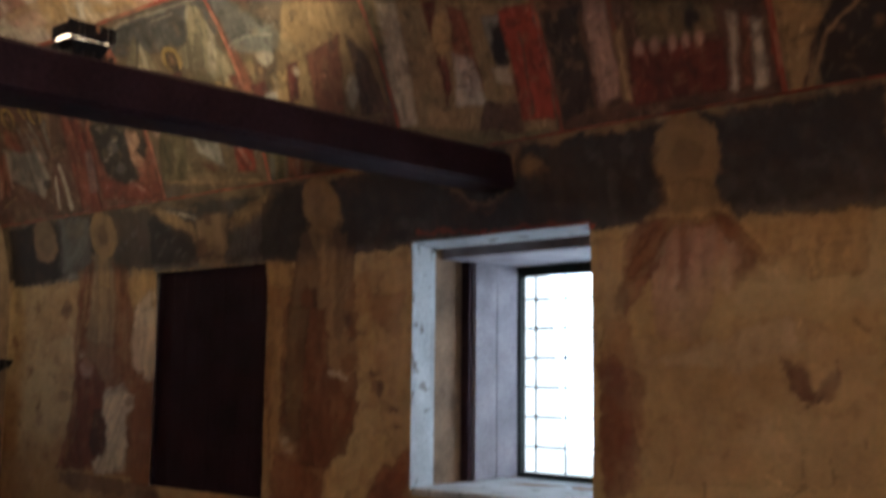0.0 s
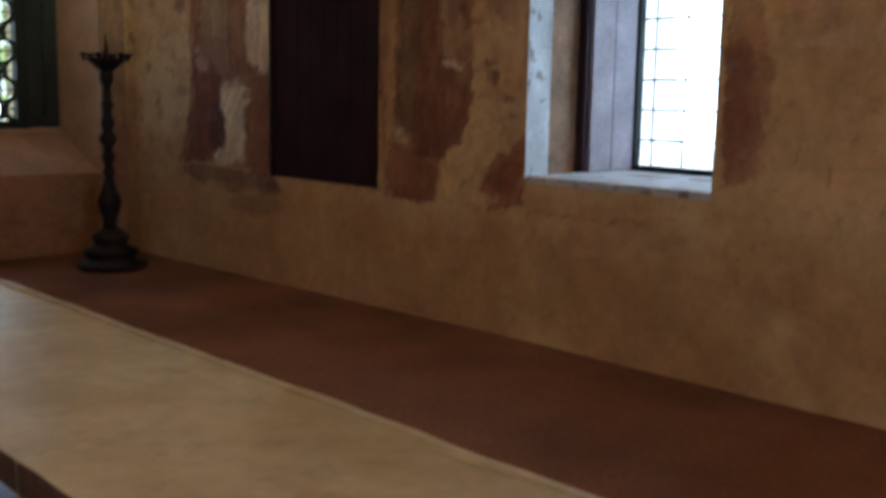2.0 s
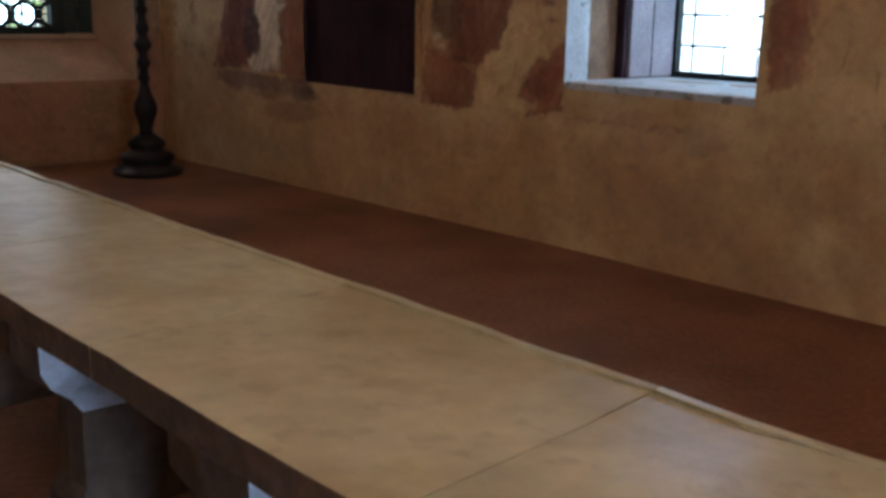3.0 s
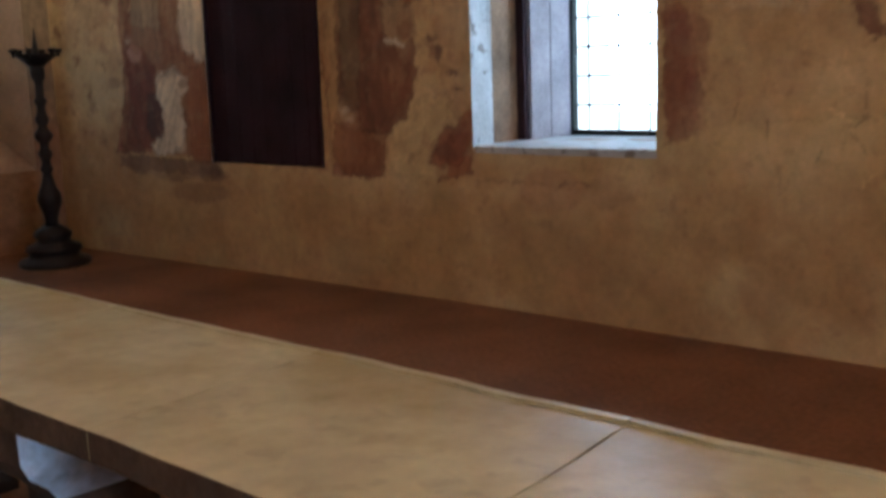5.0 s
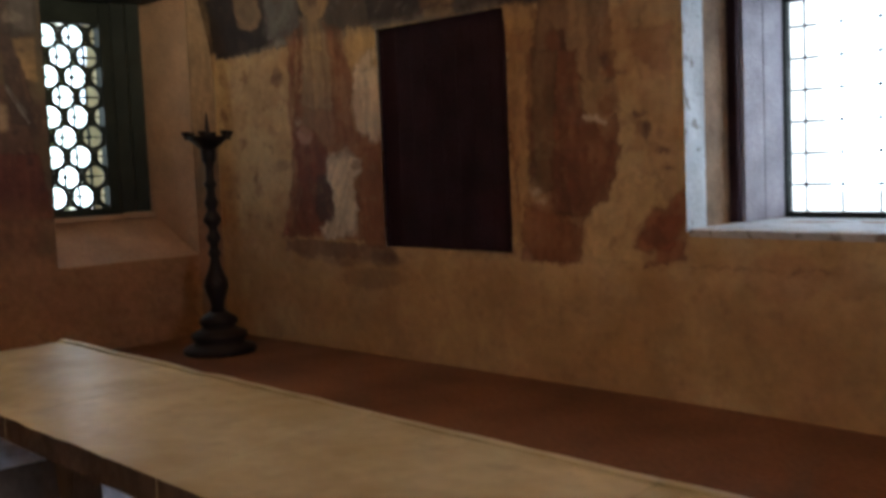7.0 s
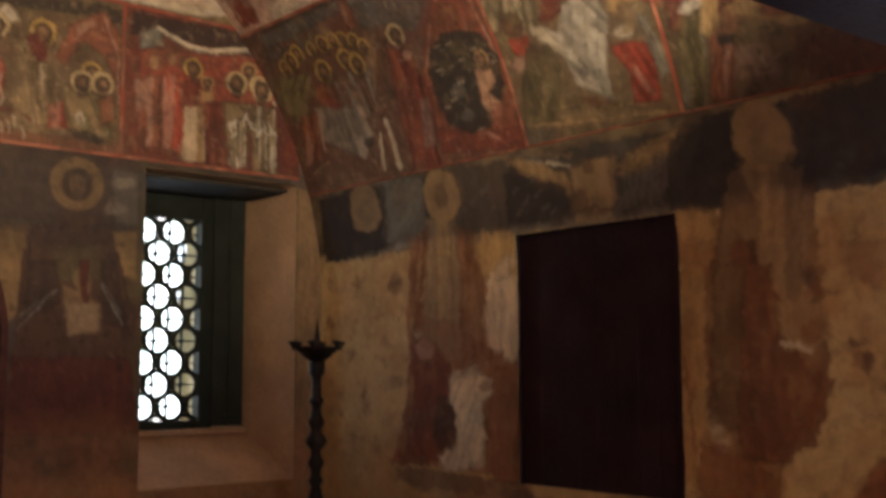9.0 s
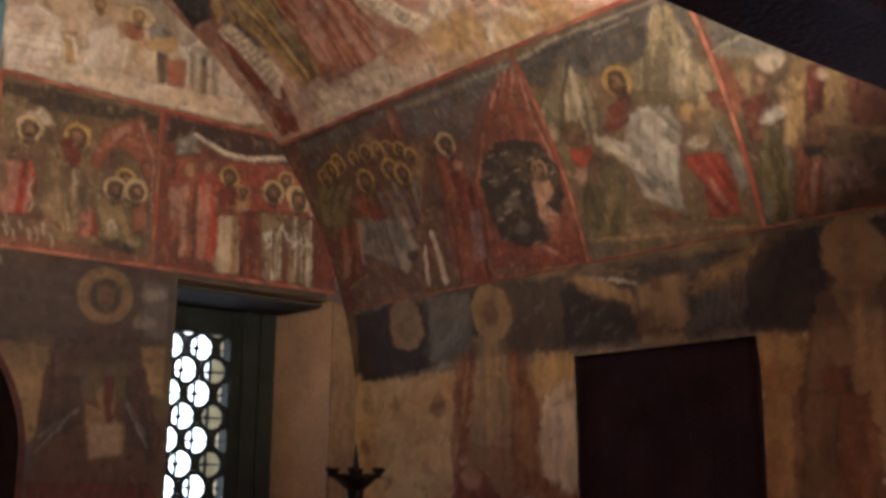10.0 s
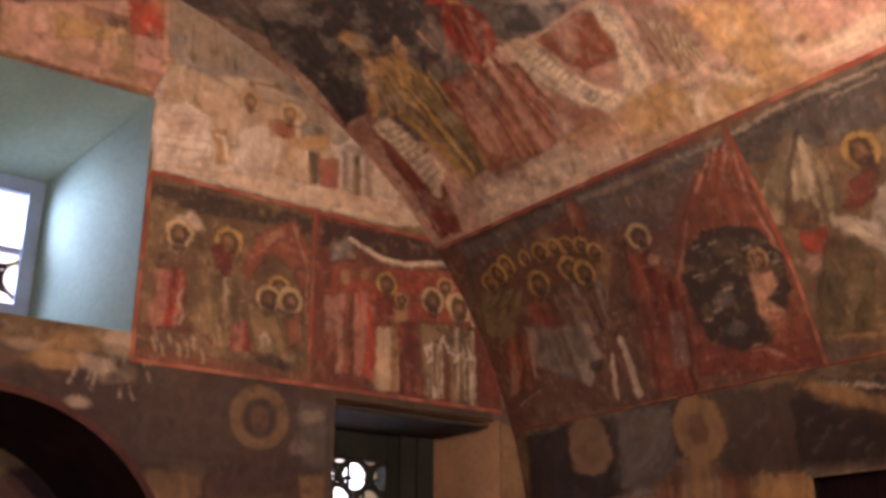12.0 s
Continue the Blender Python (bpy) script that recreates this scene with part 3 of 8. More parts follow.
cv.p(CREAM, (-6.99, 2.08), (-6.74, 2.06), (-6.75, 1.57), (-6.94, 1.58), (-7.02, 1.75), k=0.8)
cv.p(BROWN, (-7.95, .81), (-6.61, .83), (-6.62, .72), (-7.18, .63), (-7.77, .70), k=0.5)
cv.e(-6.75, .71, 0.149, 0.059, SOOT, -176, k=0.5)
cv.e(-6.90, .56, 0.347, 0.078, BROWN, -177, k=0.35)
cv.p(BROWN, (-5.40, 2.04), (-4.67, 1.98), (-4.69, 1.57), (-4.80, 1.23), (-4.96, .80), (-5.43, .75), (-5.47, 1.31), k=0.8)
cv.p(MAROON, (-5.10, 2.01), (-4.90, 2.00), (-4.92, 1.62), (-4.69, 1.57), (-4.70, 1.30), (-4.95, 1.05), (-5.20, 1.05), (-5.17, 1.59), k=0.8)
cv.p(RUST, (-4.93, 1.55), (-4.69, 1.61), (-4.70, 1.30), (-4.90, 1.16), k=0.8)
cv.p(RUST, (-5.45, 1.20), (-5.20, 1.12), (-5.01, .80), (-5.02, .74), (-5.43, .75), k=0.8)
cv.e(-4.97, 1.61, 0.058, 0.018, CREAM, 178, k=0.6)
cv.p(RUST, (-4.58, .92), (-4.44, 1.06), (-4.22, 1.11), (-4.22, .86), (-4.50, .75), k=0.75)
cv.e(-4.28, 1.04, 0.079, 0.047, PINK, -178, k=0.6)
cv.e(-4.50, 1.53, 0.040, 0.036, BROWN, 87, k=0.7)
cv.e(-4.40, 1.43, 0.036, 0.020, BROWN, 179, k=0.7)
cv.e(-4.55, 1.62, 0.027, 0.020, BROWN, 177, k=0.6)
cv.e(-4.79, 1.89, 0.065, 0.048, MAROON, 175, k=0.6)
cv.p(BROWN, (-5.18, 2.45), (-4.85, 2.44), (-4.67, 2.39), (-4.76, 1.23), (-5.40, 1.20), (-5.32, 1.98), k=0.85)
cv.p(MAROON, (-5.13, 2.08), (-4.89, 2.07), (-5.01, 1.54), (-5.00, 1.22), (-5.24, 1.21), k=0.6)
cv.p(TAN, (-4.98, 1.86), (-4.79, 1.95), (-4.72, 1.85), (-4.74, 1.56), (-4.98, 1.59), k=0.7)
cv.e(-4.92, 2.61, 0.169, 0.163, OCHRE, -159)
cv.e(-4.92, 2.57, 0.112, 0.087, TAN, 77)
cv.p(TAN, (-5.02, 2.46), (-4.85, 2.44), (-4.89, 2.07), (-4.98, 2.07), k=0.6)
cv.p(TAN, (-4.63, 2.29), (-4.20, 2.33), (-4.22, 1.04), (-4.42, 1.19), (-4.54, 1.95), k=0.6)
cv.p(RUST, (-4.59, 2.09), (-4.26, 2.07), (-4.35, 1.81), (-4.58, 1.95), k=0.4)
cv.e(-2.40, 2.62, 0.184, 0.163, OCHRE, 176)
cv.e(-2.43, 2.61, 0.089, 0.088, TAN, -144)
cv.p(OCHRE, (-2.53, 2.51), (-2.30, 2.48), (-2.26, 2.40), (-2.21, 2.32), (-2.66, 2.36), (-2.56, 2.43))
cv.p(RUST, (-2.76, 2.28), (-2.66, 2.36), (-2.21, 2.32), (-2.08, 2.23), (-2.09, 2.13), (-2.20, 1.98), (-2.40, 2.18), (-2.58, 2.13), (-2.77, 1.90), (-2.83, 2.01), k=0.75)
cv.p(PINK, (-2.63, 2.33), (-2.27, 2.30), (-2.31, 1.99), (-2.38, 1.78), (-2.61, 1.78), (-2.64, 2.06), k=0.7)
cv.p(RUST, (-2.49, 2.32), (-2.40, 2.31), (-2.42, 2.12), (-2.47, 2.13), k=0.5)
cv.p(OCHRE, (-2.87, 1.90), (-2.20, 1.93), (-2.16, 1.52), (-2.84, 1.46), k=0.3)
cv.p(RUST, (-2.60, 2.33), (-2.45, 2.31), (-2.37, 2.15), (-2.52, 2.08), k=0.6)
cv.p(RUST, (-2.22, 2.27), (-2.09, 2.18), (-2.09, 2.10), (-2.20, 2.16), k=0.7)
cv.p(CREAM, (-2.63, 2.25), (-2.57, 2.27), (-2.54, 2.19), (-2.62, 2.16), k=0.6)
cv.p(OCHRE, (-2.16, 2.29), (-1.60, 2.29), (-1.59, 2.05), (-1.94, 2.02), (-2.09, 2.21), k=0.9)
cv.p(TAN, (-2.95, 2.30), (-2.76, 2.28), (-2.83, 1.90), (-2.95, 1.90), k=0.7)
cv.e(-2.80, 1.98, 0.072, 0.039, BROWN, 90, k=0.7)
cv.p(RUST, (-2.93, 1.90), (-2.77, 1.90), (-2.68, 1.51), (-2.71, 1.27), (-2.94, 1.23), k=0.45)
cv.p(RUST, (-2.94, 1.73), (-2.82, 1.69), (-2.76, 1.53), (-2.72, 1.28), (-2.78, 1.02), (-2.91, 1.02), (-2.94, 1.42), k=0.65)
cv.e(-2.79, 1.25, 0.084, 0.043, MAROON, 91, k=0.5)
cv.e(-2.83, 1.61, 0.039, 0.037, MAROON, 118, k=0.5)
cv.p(MAROON, (-1.96, 1.67), (-1.88, 1.67), (-1.86, 1.55), (-1.74, 1.63), (-1.77, 1.52), (-1.90, 1.49), k=0.85)
cv.p(TAN, (-2.80, 1.79), (-1.94, 1.87), (-1.54, 1.72), (-1.56, 1.17), (-2.66, 1.09), k=0.35)
cv.p(CREAM, (-2.68, 1.68), (-1.94, 1.87), (-1.89, 1.72), (-2.21, 1.62), k=0.25)
cv.e(-3.65, .72, 0.232, 0.127, RUST, -175, k=0.3)
cv.e(-3.25, .74, 0.176, 0.091, BROWN, -176, k=0.25)
cv.l(RED, 0.023, (-4.15, 2.41), (-2.95, 2.36))
cv.p(TAN, (-3.52, 2.71), (-3.39, 2.86), (-3.31, 2.80), (-3.37, 2.69), (-3.44, 2.58), k=0.7)
cv.e(-3.28, 2.68, 0.087, 0.035, OCHRE, 174, k=0.8)
cv.l(BROWN, 0.028, (-3.86, 2.62), (-3.75, 2.52), (-3.59, 2.50), (-3.48, 2.57))
cv.p(GREY, (-7.94, 2.75), (-7.53, 2.75), (-7.61, 2.36), (-7.95, 2.33), k=0.6)
cv.e(-7.31, 2.64, 0.177, 0.152, OCHRE, -157, k=0.8)
cv.e(-7.32, 2.61, 0.099, 0.086, BROWN, 45, k=0.5)
cv.p(UMBER, (-7.73, 1.96), (-6.87, 1.91), (-6.97, 1.54), (-7.37, 1.48), (-7.73, 1.56), k=0.8)
cv.p(SIENNA, (-7.77, 1.60), (-7.45, 1.55), (-7.48, .87), (-7.90, .83))
cv.p(UMBER, (-7.54, 1.47), (-7.34, 1.44), (-7.36, .98), (-7.51, .93), (-7.63, 1.20), k=0.7)
cv.p(CREAM, (-7.34, 1.48), (-7.08, 1.51), (-7.08, 1.20), (-7.03, .90), (-7.30, .84), (-7.33, 1.11), k=0.6)
cv.p(SIENNA, (-7.00, 1.58), (-6.68, 1.57), (-6.74, .84), (-7.03, .85))
cv.p(SIENNA, (-5.26, 1.81), (-4.66, 1.78), (-4.69, 1.33), (-4.95, 1.05), (-5.25, 1.07))
cv.p(UMBER, (-5.17, 1.66), (-4.92, 1.65), (-4.95, 1.09), (-5.20, 1.09), k=0.5)
cv.p(SIENNA, (-5.41, 1.07), (-5.05, 1.05), (-4.99, .76), (-5.36, .77))
cv.p(SIENNA, (-4.56, .95), (-4.44, 1.09), (-4.25, 1.11), (-4.23, .79), (-4.50, .75))
cv.p(SIENNA, (-2.93, 1.67), (-2.80, 1.67), (-2.78, 1.14), (-2.91, .99), k=0.6)
cv.p(UMBER, (-1.97, 1.69), (-1.90, 1.64), (-1.85, 1.55), (-1.73, 1.66), (-1.75, 1.56), (-1.87, 1.48), (-1.95, 1.55))
cv.p(OCHRE, (-2.14, 2.27), (-1.67, 2.27), (-1.66, 2.17), (-1.93, 2.14), (-2.09, 2.18), k=0.8)
cv.p(UMBER, (-2.70, 2.35), (-2.47, 2.34), (-2.55, 2.21), (-2.63, 2.05), (-2.79, 2.06), k=0.7)
cv.p(UMBER, (-2.29, 2.34), (-2.21, 2.34), (-2.05, 2.03), (-2.17, 2.03), (-2.24, 2.22), k=0.7)
cv.l(UMBER, 0.010, (-1.97, 1.67), (-1.95, 1.55), (-1.86, 1.49), (-1.76, 1.53), (-1.73, 1.66))
cv.blotch((0.50, 0.385, 0.21), 4.5, 0.38, 1, 0.12, 0.25, where=cv.edge(cv.wv - 2.3, 0.2) * cv.edge(0.8 - cv.wv, 0.2))
cv.blotch((0.52, 0.40, 0.25), 5.0, 0.40, 2, 0.22, 0.25, where=cv.edge(cv.wv - 2.35, 0.2) * cv.edge(0.6 - cv.wv, 0.2))
cv.blotch((0.20, 0.10, 0.06), 10.0, 0.30, 3, 0.15, 0.4, where=cv.edge(0.75 - cv.wv, 0.1) * cv.edge(cv.wu + 4.2, 0.3))
cv.strokes(350, 12, 0.4, 0.16, 0.75, 2.4)
cv.blotch((0.34, 0.17, 0.07), 6.0, 0.46, 3, 0.2, 0.5, where=cv.edge(cv.wv - 2.3, 0.1) * cv.edge(0.82 - cv.wv, 0.1) * np.clip((-4.35 - cv.u) / 0.2, 0, 1) * np.clip((cv.u + 8.1) / 0.3, 0, 1))
cv.blotch(PLAST, 9.0, 0.34, 1, 0.12, 0.3, where=cv.edge(cv.wv - 2.3, 0.1) * cv.edge(0.82 - cv.wv, 0.1) * np.clip((-4.35 - cv.u) / 0.2, 0, 1))
cv.blotch(UMBER, 7.0, 0.34, 0, 0.12, 0.6, where=cv.edge(cv.wv - 2.3, 0.1) * cv.edge(0.95 - cv.wv, 0.1) * np.clip((-4.5 - cv.u) / 0.3, 0, 1) * (np.abs(cv.u + 7.7) > 0.35))
cv.lay(cv.edge(2.36 - cv.wv, 0.04) * np.clip((-4.6 - cv.u) / 0.6, 0, 1), SOOT, 0.5)
cv.blotch(GREY, 9.0, 0.36, 1, 0.15, 0.25, where=cv.edge(2.36 - cv.wv, 0.04))
cv.blotch(SOOT, 6.0, 0.50, 2, 0.2, 0.6, where=cv.edge(2.36 - cv.wv, 0.04))
cv.p(SOOT, (-8.69, 2.77), (-7.99, 2.77), (-8.07, 2.35), (-8.75, 2.34))
cv.e(-8.20, 2.63, 0.177, 0.139, TAN, -169)
cv.p(UMBER, (-7.71, 1.95), (-7.45, 1.94), (-7.36, 1.55), (-7.58, .84), (-7.87, .83), (-7.73, 1.34), k=0.7)
cv.p(CREAM, (-7.34, 1.48), (-7.10, 1.50), (-7.08, 1.20), (-7.05, .88), (-7.30, .84), (-7.33, 1.11), k=0.55)
cv.p(SIENNA, (-6.96, 1.66), (-6.68, 1.57), (-6.74, .84), (-7.01, .85), (-7.03, 1.33), k=0.65)
cv.p(UMBER, (-5.16, 1.77), (-4.91, 1.79), (-4.89, 1.37), (-4.95, 1.08), (-5.17, 1.08), k=0.5)
cv.p(SIENNA, (-4.91, 1.79), (-4.66, 1.78), (-4.70, 1.33), (-4.90, 1.16), k=0.55)
cv.p(CREAM, (-6.87, 1.91), (-6.67, 1.89), (-6.68, 1.63), (-6.86, 1.66), k=0.4)
cv.p(TAN, (-6.68, 2.76), (-6.35, 2.70), (-6.20, 2.55), (-6.23, 2.50), (-6.47, 2.58), k=0.6)
cv.p(TAN, (-5.85, 2.60), (-5.76, 2.66), (-5.42, 2.73), (-5.42, 2.68), (-5.62, 2.61), (-5.82, 2.56), k=0.6)
cv.p(OCHRE, (-6.15, 2.67), (-5.91, 2.67), (-5.91, 2.33), (-6.21, 2.34), k=0.45)
cv.l(CREAM, 0.017, (-6.61, 2.76), (-6.34, 2.73), (-6.19, 2.68))
cv.p(GREY, (-7.94, 2.76), (-7.50, 2.75), (-7.58, 2.34), (-7.95, 2.32), k=0.4)
cv.e(-7.31, 2.65, 0.177, 0.152, OCHRE, -157, k=0.7)
cv.e(-7.32, 2.62, 0.101, 0.087, BROWN, 51, k=0.6)
cv.e(-6.62, 2.50, 0.136, 0.040, GREY, 174, k=0.5)
cv.e(-6.41, 2.41, 0.086, 0.026, CREAM, 174, k=0.35)
cv.p(SOOT, (-8.73, 2.79), (-8.35, 2.80), (-8.38, 2.52), (-8.12, 2.46), (-8.04, 2.36), (-8.81, 2.37))
cv.e(-8.19, 2.67, 0.176, 0.177, TAN, k=0.8)
cv.e(-8.19, 2.67, 0.122, 0.138, STRAW, k=0.5)
cv.p(GREY, (-7.94, 2.83), (-7.51, 2.80), (-7.55, 2.64), (-7.74, 2.43), (-8.01, 2.39), k=0.75)
cv.p(STRAW, (-7.87, 2.79), (-7.58, 2.77), (-7.64, 2.65), (-7.88, 2.64), k=0.35)
cv.p((0.10, 0.075, 0.055), (-7.24, 2.82), (-6.70, 2.78), (-6.76, 2.34), (-7.29, 2.39), k=0.8)
cv.p(SOOT, (-6.75, 2.72), (-6.32, 2.60), (-6.20, 2.47), (-6.32, 2.37), (-6.75, 2.40), k=0.9)
cv.l(GREY, 0.019, (-6.69, 2.59), (-6.64, 2.62), k=0.35)
cv.l(GREY, 0.019, (-6.62, 2.52), (-6.56, 2.55), k=0.35)
cv.l(GREY, 0.019, (-6.51, 2.54), (-6.45, 2.57), k=0.35)
cv.l(GREY, 0.019, (-6.48, 2.45), (-6.42, 2.48), k=0.35)
cv.l(GREY, 0.019, (-6.68, 2.45), (-6.62, 2.49), k=0.35)
cv.l(GREY, 0.019, (-6.56, 2.61), (-6.50, 2.64), k=0.35)
cv.l(GREY, 0.018, (-6.40, 2.41), (-6.35, 2.44), k=0.35)
cv.l(GREY, 0.021, (-7.08, 2.57), (-7.02, 2.60), k=0.35)
cv.l(GREY, 0.020, (-6.97, 2.62), (-6.91, 2.66), k=0.35)
cv.l(GREY, 0.021, (-7.20, 2.51), (-7.13, 2.54), k=0.35)
cv.l(GREY, 0.020, (-6.93, 2.48), (-6.87, 2.52), k=0.35)
cv.p(OCHRE, (-6.72, 2.77), (-6.61, 2.79), (-6.37, 2.72), (-6.21, 2.63), (-6.20, 2.55), (-6.44, 2.63), k=0.9)
cv.l(STRAW, 0.019, (-6.62, 2.79), (-6.40, 2.79), (-6.16, 2.74), k=0.8)
cv.p(TAN, (-6.21, 2.68), (-5.84, 2.70), (-5.90, 2.39), (-6.18, 2.43), k=0.85)
cv.p(OCHRE, (-6.11, 2.63), (-6.00, 2.65), (-6.02, 2.47), (-6.12, 2.46), k=0.6)
cv.e(-6.06, 2.66, 0.045, 0.048, BROWN, k=0.6)
cv.p((0.16, 0.08, 0.04), (-6.23, 2.52), (-6.12, 2.54), (-6.10, 2.43), (-6.23, 2.40), k=0.7)
cv.p(OCHRE, (-5.88, 2.64), (-5.71, 2.70), (-5.41, 2.78), (-5.37, 2.79), (-5.47, 2.67), (-5.75, 2.62), k=0.95)
cv.l(BROWN, 0.010, (-5.82, 2.64), (-5.46, 2.74), k=0.6)
cv.p(GREY, (-5.81, 2.58), (-5.47, 2.65), (-5.58, 2.39), (-5.90, 2.39), k=0.4)
cv.l(SOOT, 0.013, (-5.79, 2.58), (-5.84, 2.41), k=0.45)
cv.l(SOOT, 0.013, (-5.74, 2.59), (-5.79, 2.41), k=0.45)
cv.l(SOOT, 0.013, (-5.69, 2.59), (-5.74, 2.40), k=0.45)
cv.l(SOOT, 0.013, (-5.64, 2.60), (-5.69, 2.40), k=0.45)
cv.l(SOOT, 0.013, (-5.59, 2.61), (-5.64, 2.39), k=0.45)
cv.l(SOOT, 0.012, (-5.54, 2.62), (-5.60, 2.39), k=0.45)
cv.p((0.04, 0.036, 0.034), (-5.48, 2.72), (-5.11, 2.74), (-5.20, 2.32), (-5.55, 2.34), k=0.7)
cv.l(BROWN, 0.021, (-6.25, 2.39), (-6.07, 2.43), (-5.88, 2.39), k=0.8)
cv.l(TAN, 0.015, (-6.38, 2.83), (-5.90, 2.82), (-5.47, 2.83), k=0.4)
cv.p((0.28, 0.20, 0.12), (-7.55, 2.51), (-7.25, 2.48), (-7.24, 1.89), (-7.24, 1.54), (-7.66, 1.54), k=0.85)
cv.robe(TAN, SIENNA, (-7.77, 2.42), (-7.50, 2.47), (-7.61, 2.13), (-7.68, 1.76), (-7.80, 1.54), k=0.8)
cv.robe(TAN, SIENNA, (-7.29, 2.45), (-7.08, 2.38), (-7.02, 2.09), (-7.04, 1.58), (-7.24, 1.54), k=0.7)
cv.l(RUST, 0.036, (-7.64, 2.42), (-7.81, 1.91), (-7.77, 1.54), k=0.6)
cv.l(TAN, 0.026, (-7.45, 2.41), (-7.45, 1.58), k=0.6)
cv.l(BROWN, 0.022, (-7.34, 2.40), (-7.32, 1.58), k=0.5)
cv.e(-7.35, 2.65, 0.178, 0.176, OCHRE)
cv.e(-7.35, 2.65, 0.123, 0.134, TAN, k=0.7)
cv.e(-7.36, 2.65, 0.072, 0.084, BROWN, k=0.55)
cv.p(OCHRE, (-7.45, 2.52), (-7.32, 2.51), (-7.33, 2.25), (-7.49, 2.27), k=0.6)
cv.p(OCHRE, (-7.06, 2.37), (-6.75, 2.36), (-6.78, 2.08), (-7.06, 2.08), k=0.75)
cv.p(CREAM, (-6.97, 2.11), (-6.78, 2.20), (-6.79, 1.56), (-6.99, 1.62), (-7.02, 1.92), k=0.7)
cv.e(-7.94, 2.12, 0.071, 0.061, BROWN, k=0.6)
cv.e(-7.93, 1.41, 0.081, 0.052, BROWN, k=0.4)
cv.e(-7.69, 1.68, 0.055, 0.073, CREAM, k=0.55)
cv.p((0.20, 0.13, 0.075), (-5.14, 2.50), (-4.74, 2.48), (-4.83, 1.39), (-5.29, 1.37), (-5.27, 2.11), k=0.75)
cv.robe(OCHRE, SIENNA, (-5.48, 2.15), (-5.28, 2.16), (-5.31, 1.37), (-5.50, 1.37), k=0.55)
cv.robe(SIENNA, UMBER, (-5.17, 2.13), (-5.02, 2.14), (-5.07, 1.56), (-5.25, 1.40), k=0.7)
cv.p(OCHRE, (-5.49, 2.34), (-5.24, 2.33), (-5.26, 2.16), (-5.49, 2.17), k=0.8)
cv.p(TAN, (-4.98, 2.41), (-4.85, 2.42), (-4.86, 1.64), (-5.06, 1.59), k=0.55)
cv.e(-4.92, 1.59, 0.081, 0.031, CREAM, k=0.5)
cv.e(-4.93, 2.65, 0.158, 0.176, OCHRE)
cv.e(-4.95, 2.66, 0.072, 0.109, TAN, k=0.6)
cv.e(-4.95, 2.67, 0.039, 0.067, BROWN, k=0.3)
cv.p(OCHRE, (-5.09, 2.53), (-4.84, 2.50), (-4.88, 2.40), (-4.98, 2.30), (-5.05, 2.39), k=0.6)
cv.p((0.16, 0.045, 0.022), (-7.75, 1.72), (-7.52, 1.68), (-7.34, 1.51), (-7.31, 1.28), (-7.28, 0.97), (-7.33, 0.87), (-7.82, 0.90), (-7.69, 1.19), (-7.75, 1.46), k=0.85)
cv.e(-7.62, 1.63, 0.090, 0.070, PINK, k=0.7)
cv.p(SIENNA, (-7.73, 1.86), (-7.24, 1.79), (-6.91, 1.57), (-7.27, 1.49), (-7.69, 1.68), k=0.5)
cv.p(CREAM, (-7.36, 1.44), (-7.16, 1.50), (-6.95, 1.43), (-6.92, 1.34), (-7.05, 1.25), (-7.02, 1.06), (-7.06, 0.93), (-7.21, 0.85), (-7.43, 0.83), (-7.48, 0.92), (-7.30, 1.02), (-7.26, 1.17), (-7.38, 1.30), k=0.95)
cv.e(-7.01, 1.39, 0.068, 0.038, BROWN, k=0.6)
cv.e(-7.13, 1.47, 0.097, 0.030, BROWN, k=0.4)
cv.p(SOOT, (-7.47, 1.34), (-7.35, 1.30), (-7.29, 1.15), (-7.32, 0.97), (-7.46, 0.96), (-7.53, 1.06), k=0.65)
cv.p(SIENNA, (-6.93, 1.50), (-6.68, 1.52), (-6.68, 0.79), (-6.95, 0.80), (-6.99, 1.23), k=0.9)
cv.p(CREAM, (-6.95, 2.06), (-6.69, 2.08), (-6.69, 1.52), (-6.86, 1.56), (-6.93, 1.79), k=0.8)
cv.p(BROWN, (-7.91, 0.82), (-6.68, 0.81), (-6.60, 0.67), (-7.14, 0.71), (-7.57, 0.70), (-7.96, 0.74), k=0.55)
cv.e(-6.66, 0.70, 0.117, 0.051, BROWN, k=0.4)
cv.p(OCHRE, (-5.44, 2.06), (-5.34, 2.05), (-5.34, 0.84), (-5.44, 0.81), k=0.7)
cv.p((0.15, 0.095, 0.05), (-5.30, 2.05), (-5.08, 2.03), (-5.07, 1.19), (-5.30, 1.15), k=0.75)
cv.p((0.18, 0.075, 0.038), (-5.09, 2.03), (-4.95, 2.02), (-4.91, 1.66), (-4.75, 1.50), (-4.64, 1.43), (-4.74, 1.15), (-4.89, 1.03), (-5.15, 1.04), (-5.18, 1.33), k=0.9)
cv.p(UMBER, (-5.14, 1.44), (-4.99, 1.36), (-4.91, 1.12), (-5.03, 1.04), (-5.15, 1.04), k=0.6)
cv.p(SIENNA, (-5.40, 1.11), (-5.15, 1.04), (-4.95, 0.97), (-4.93, 0.75), (-5.30, 0.75), (-5.42, 0.87), k=0.8)
cv.p(PLAST, (-4.94, 1.01), (-4.63, 1.22), (-4.40, 1.32), (-4.42, 0.78), (-4.83, 0.76), (-4.93, 0.87), k=0.5)
cv.p(TAN, (-4.96, 1.83), (-4.65, 1.81), (-4.65, 1.60), (-4.86, 1.57), k=0.7)
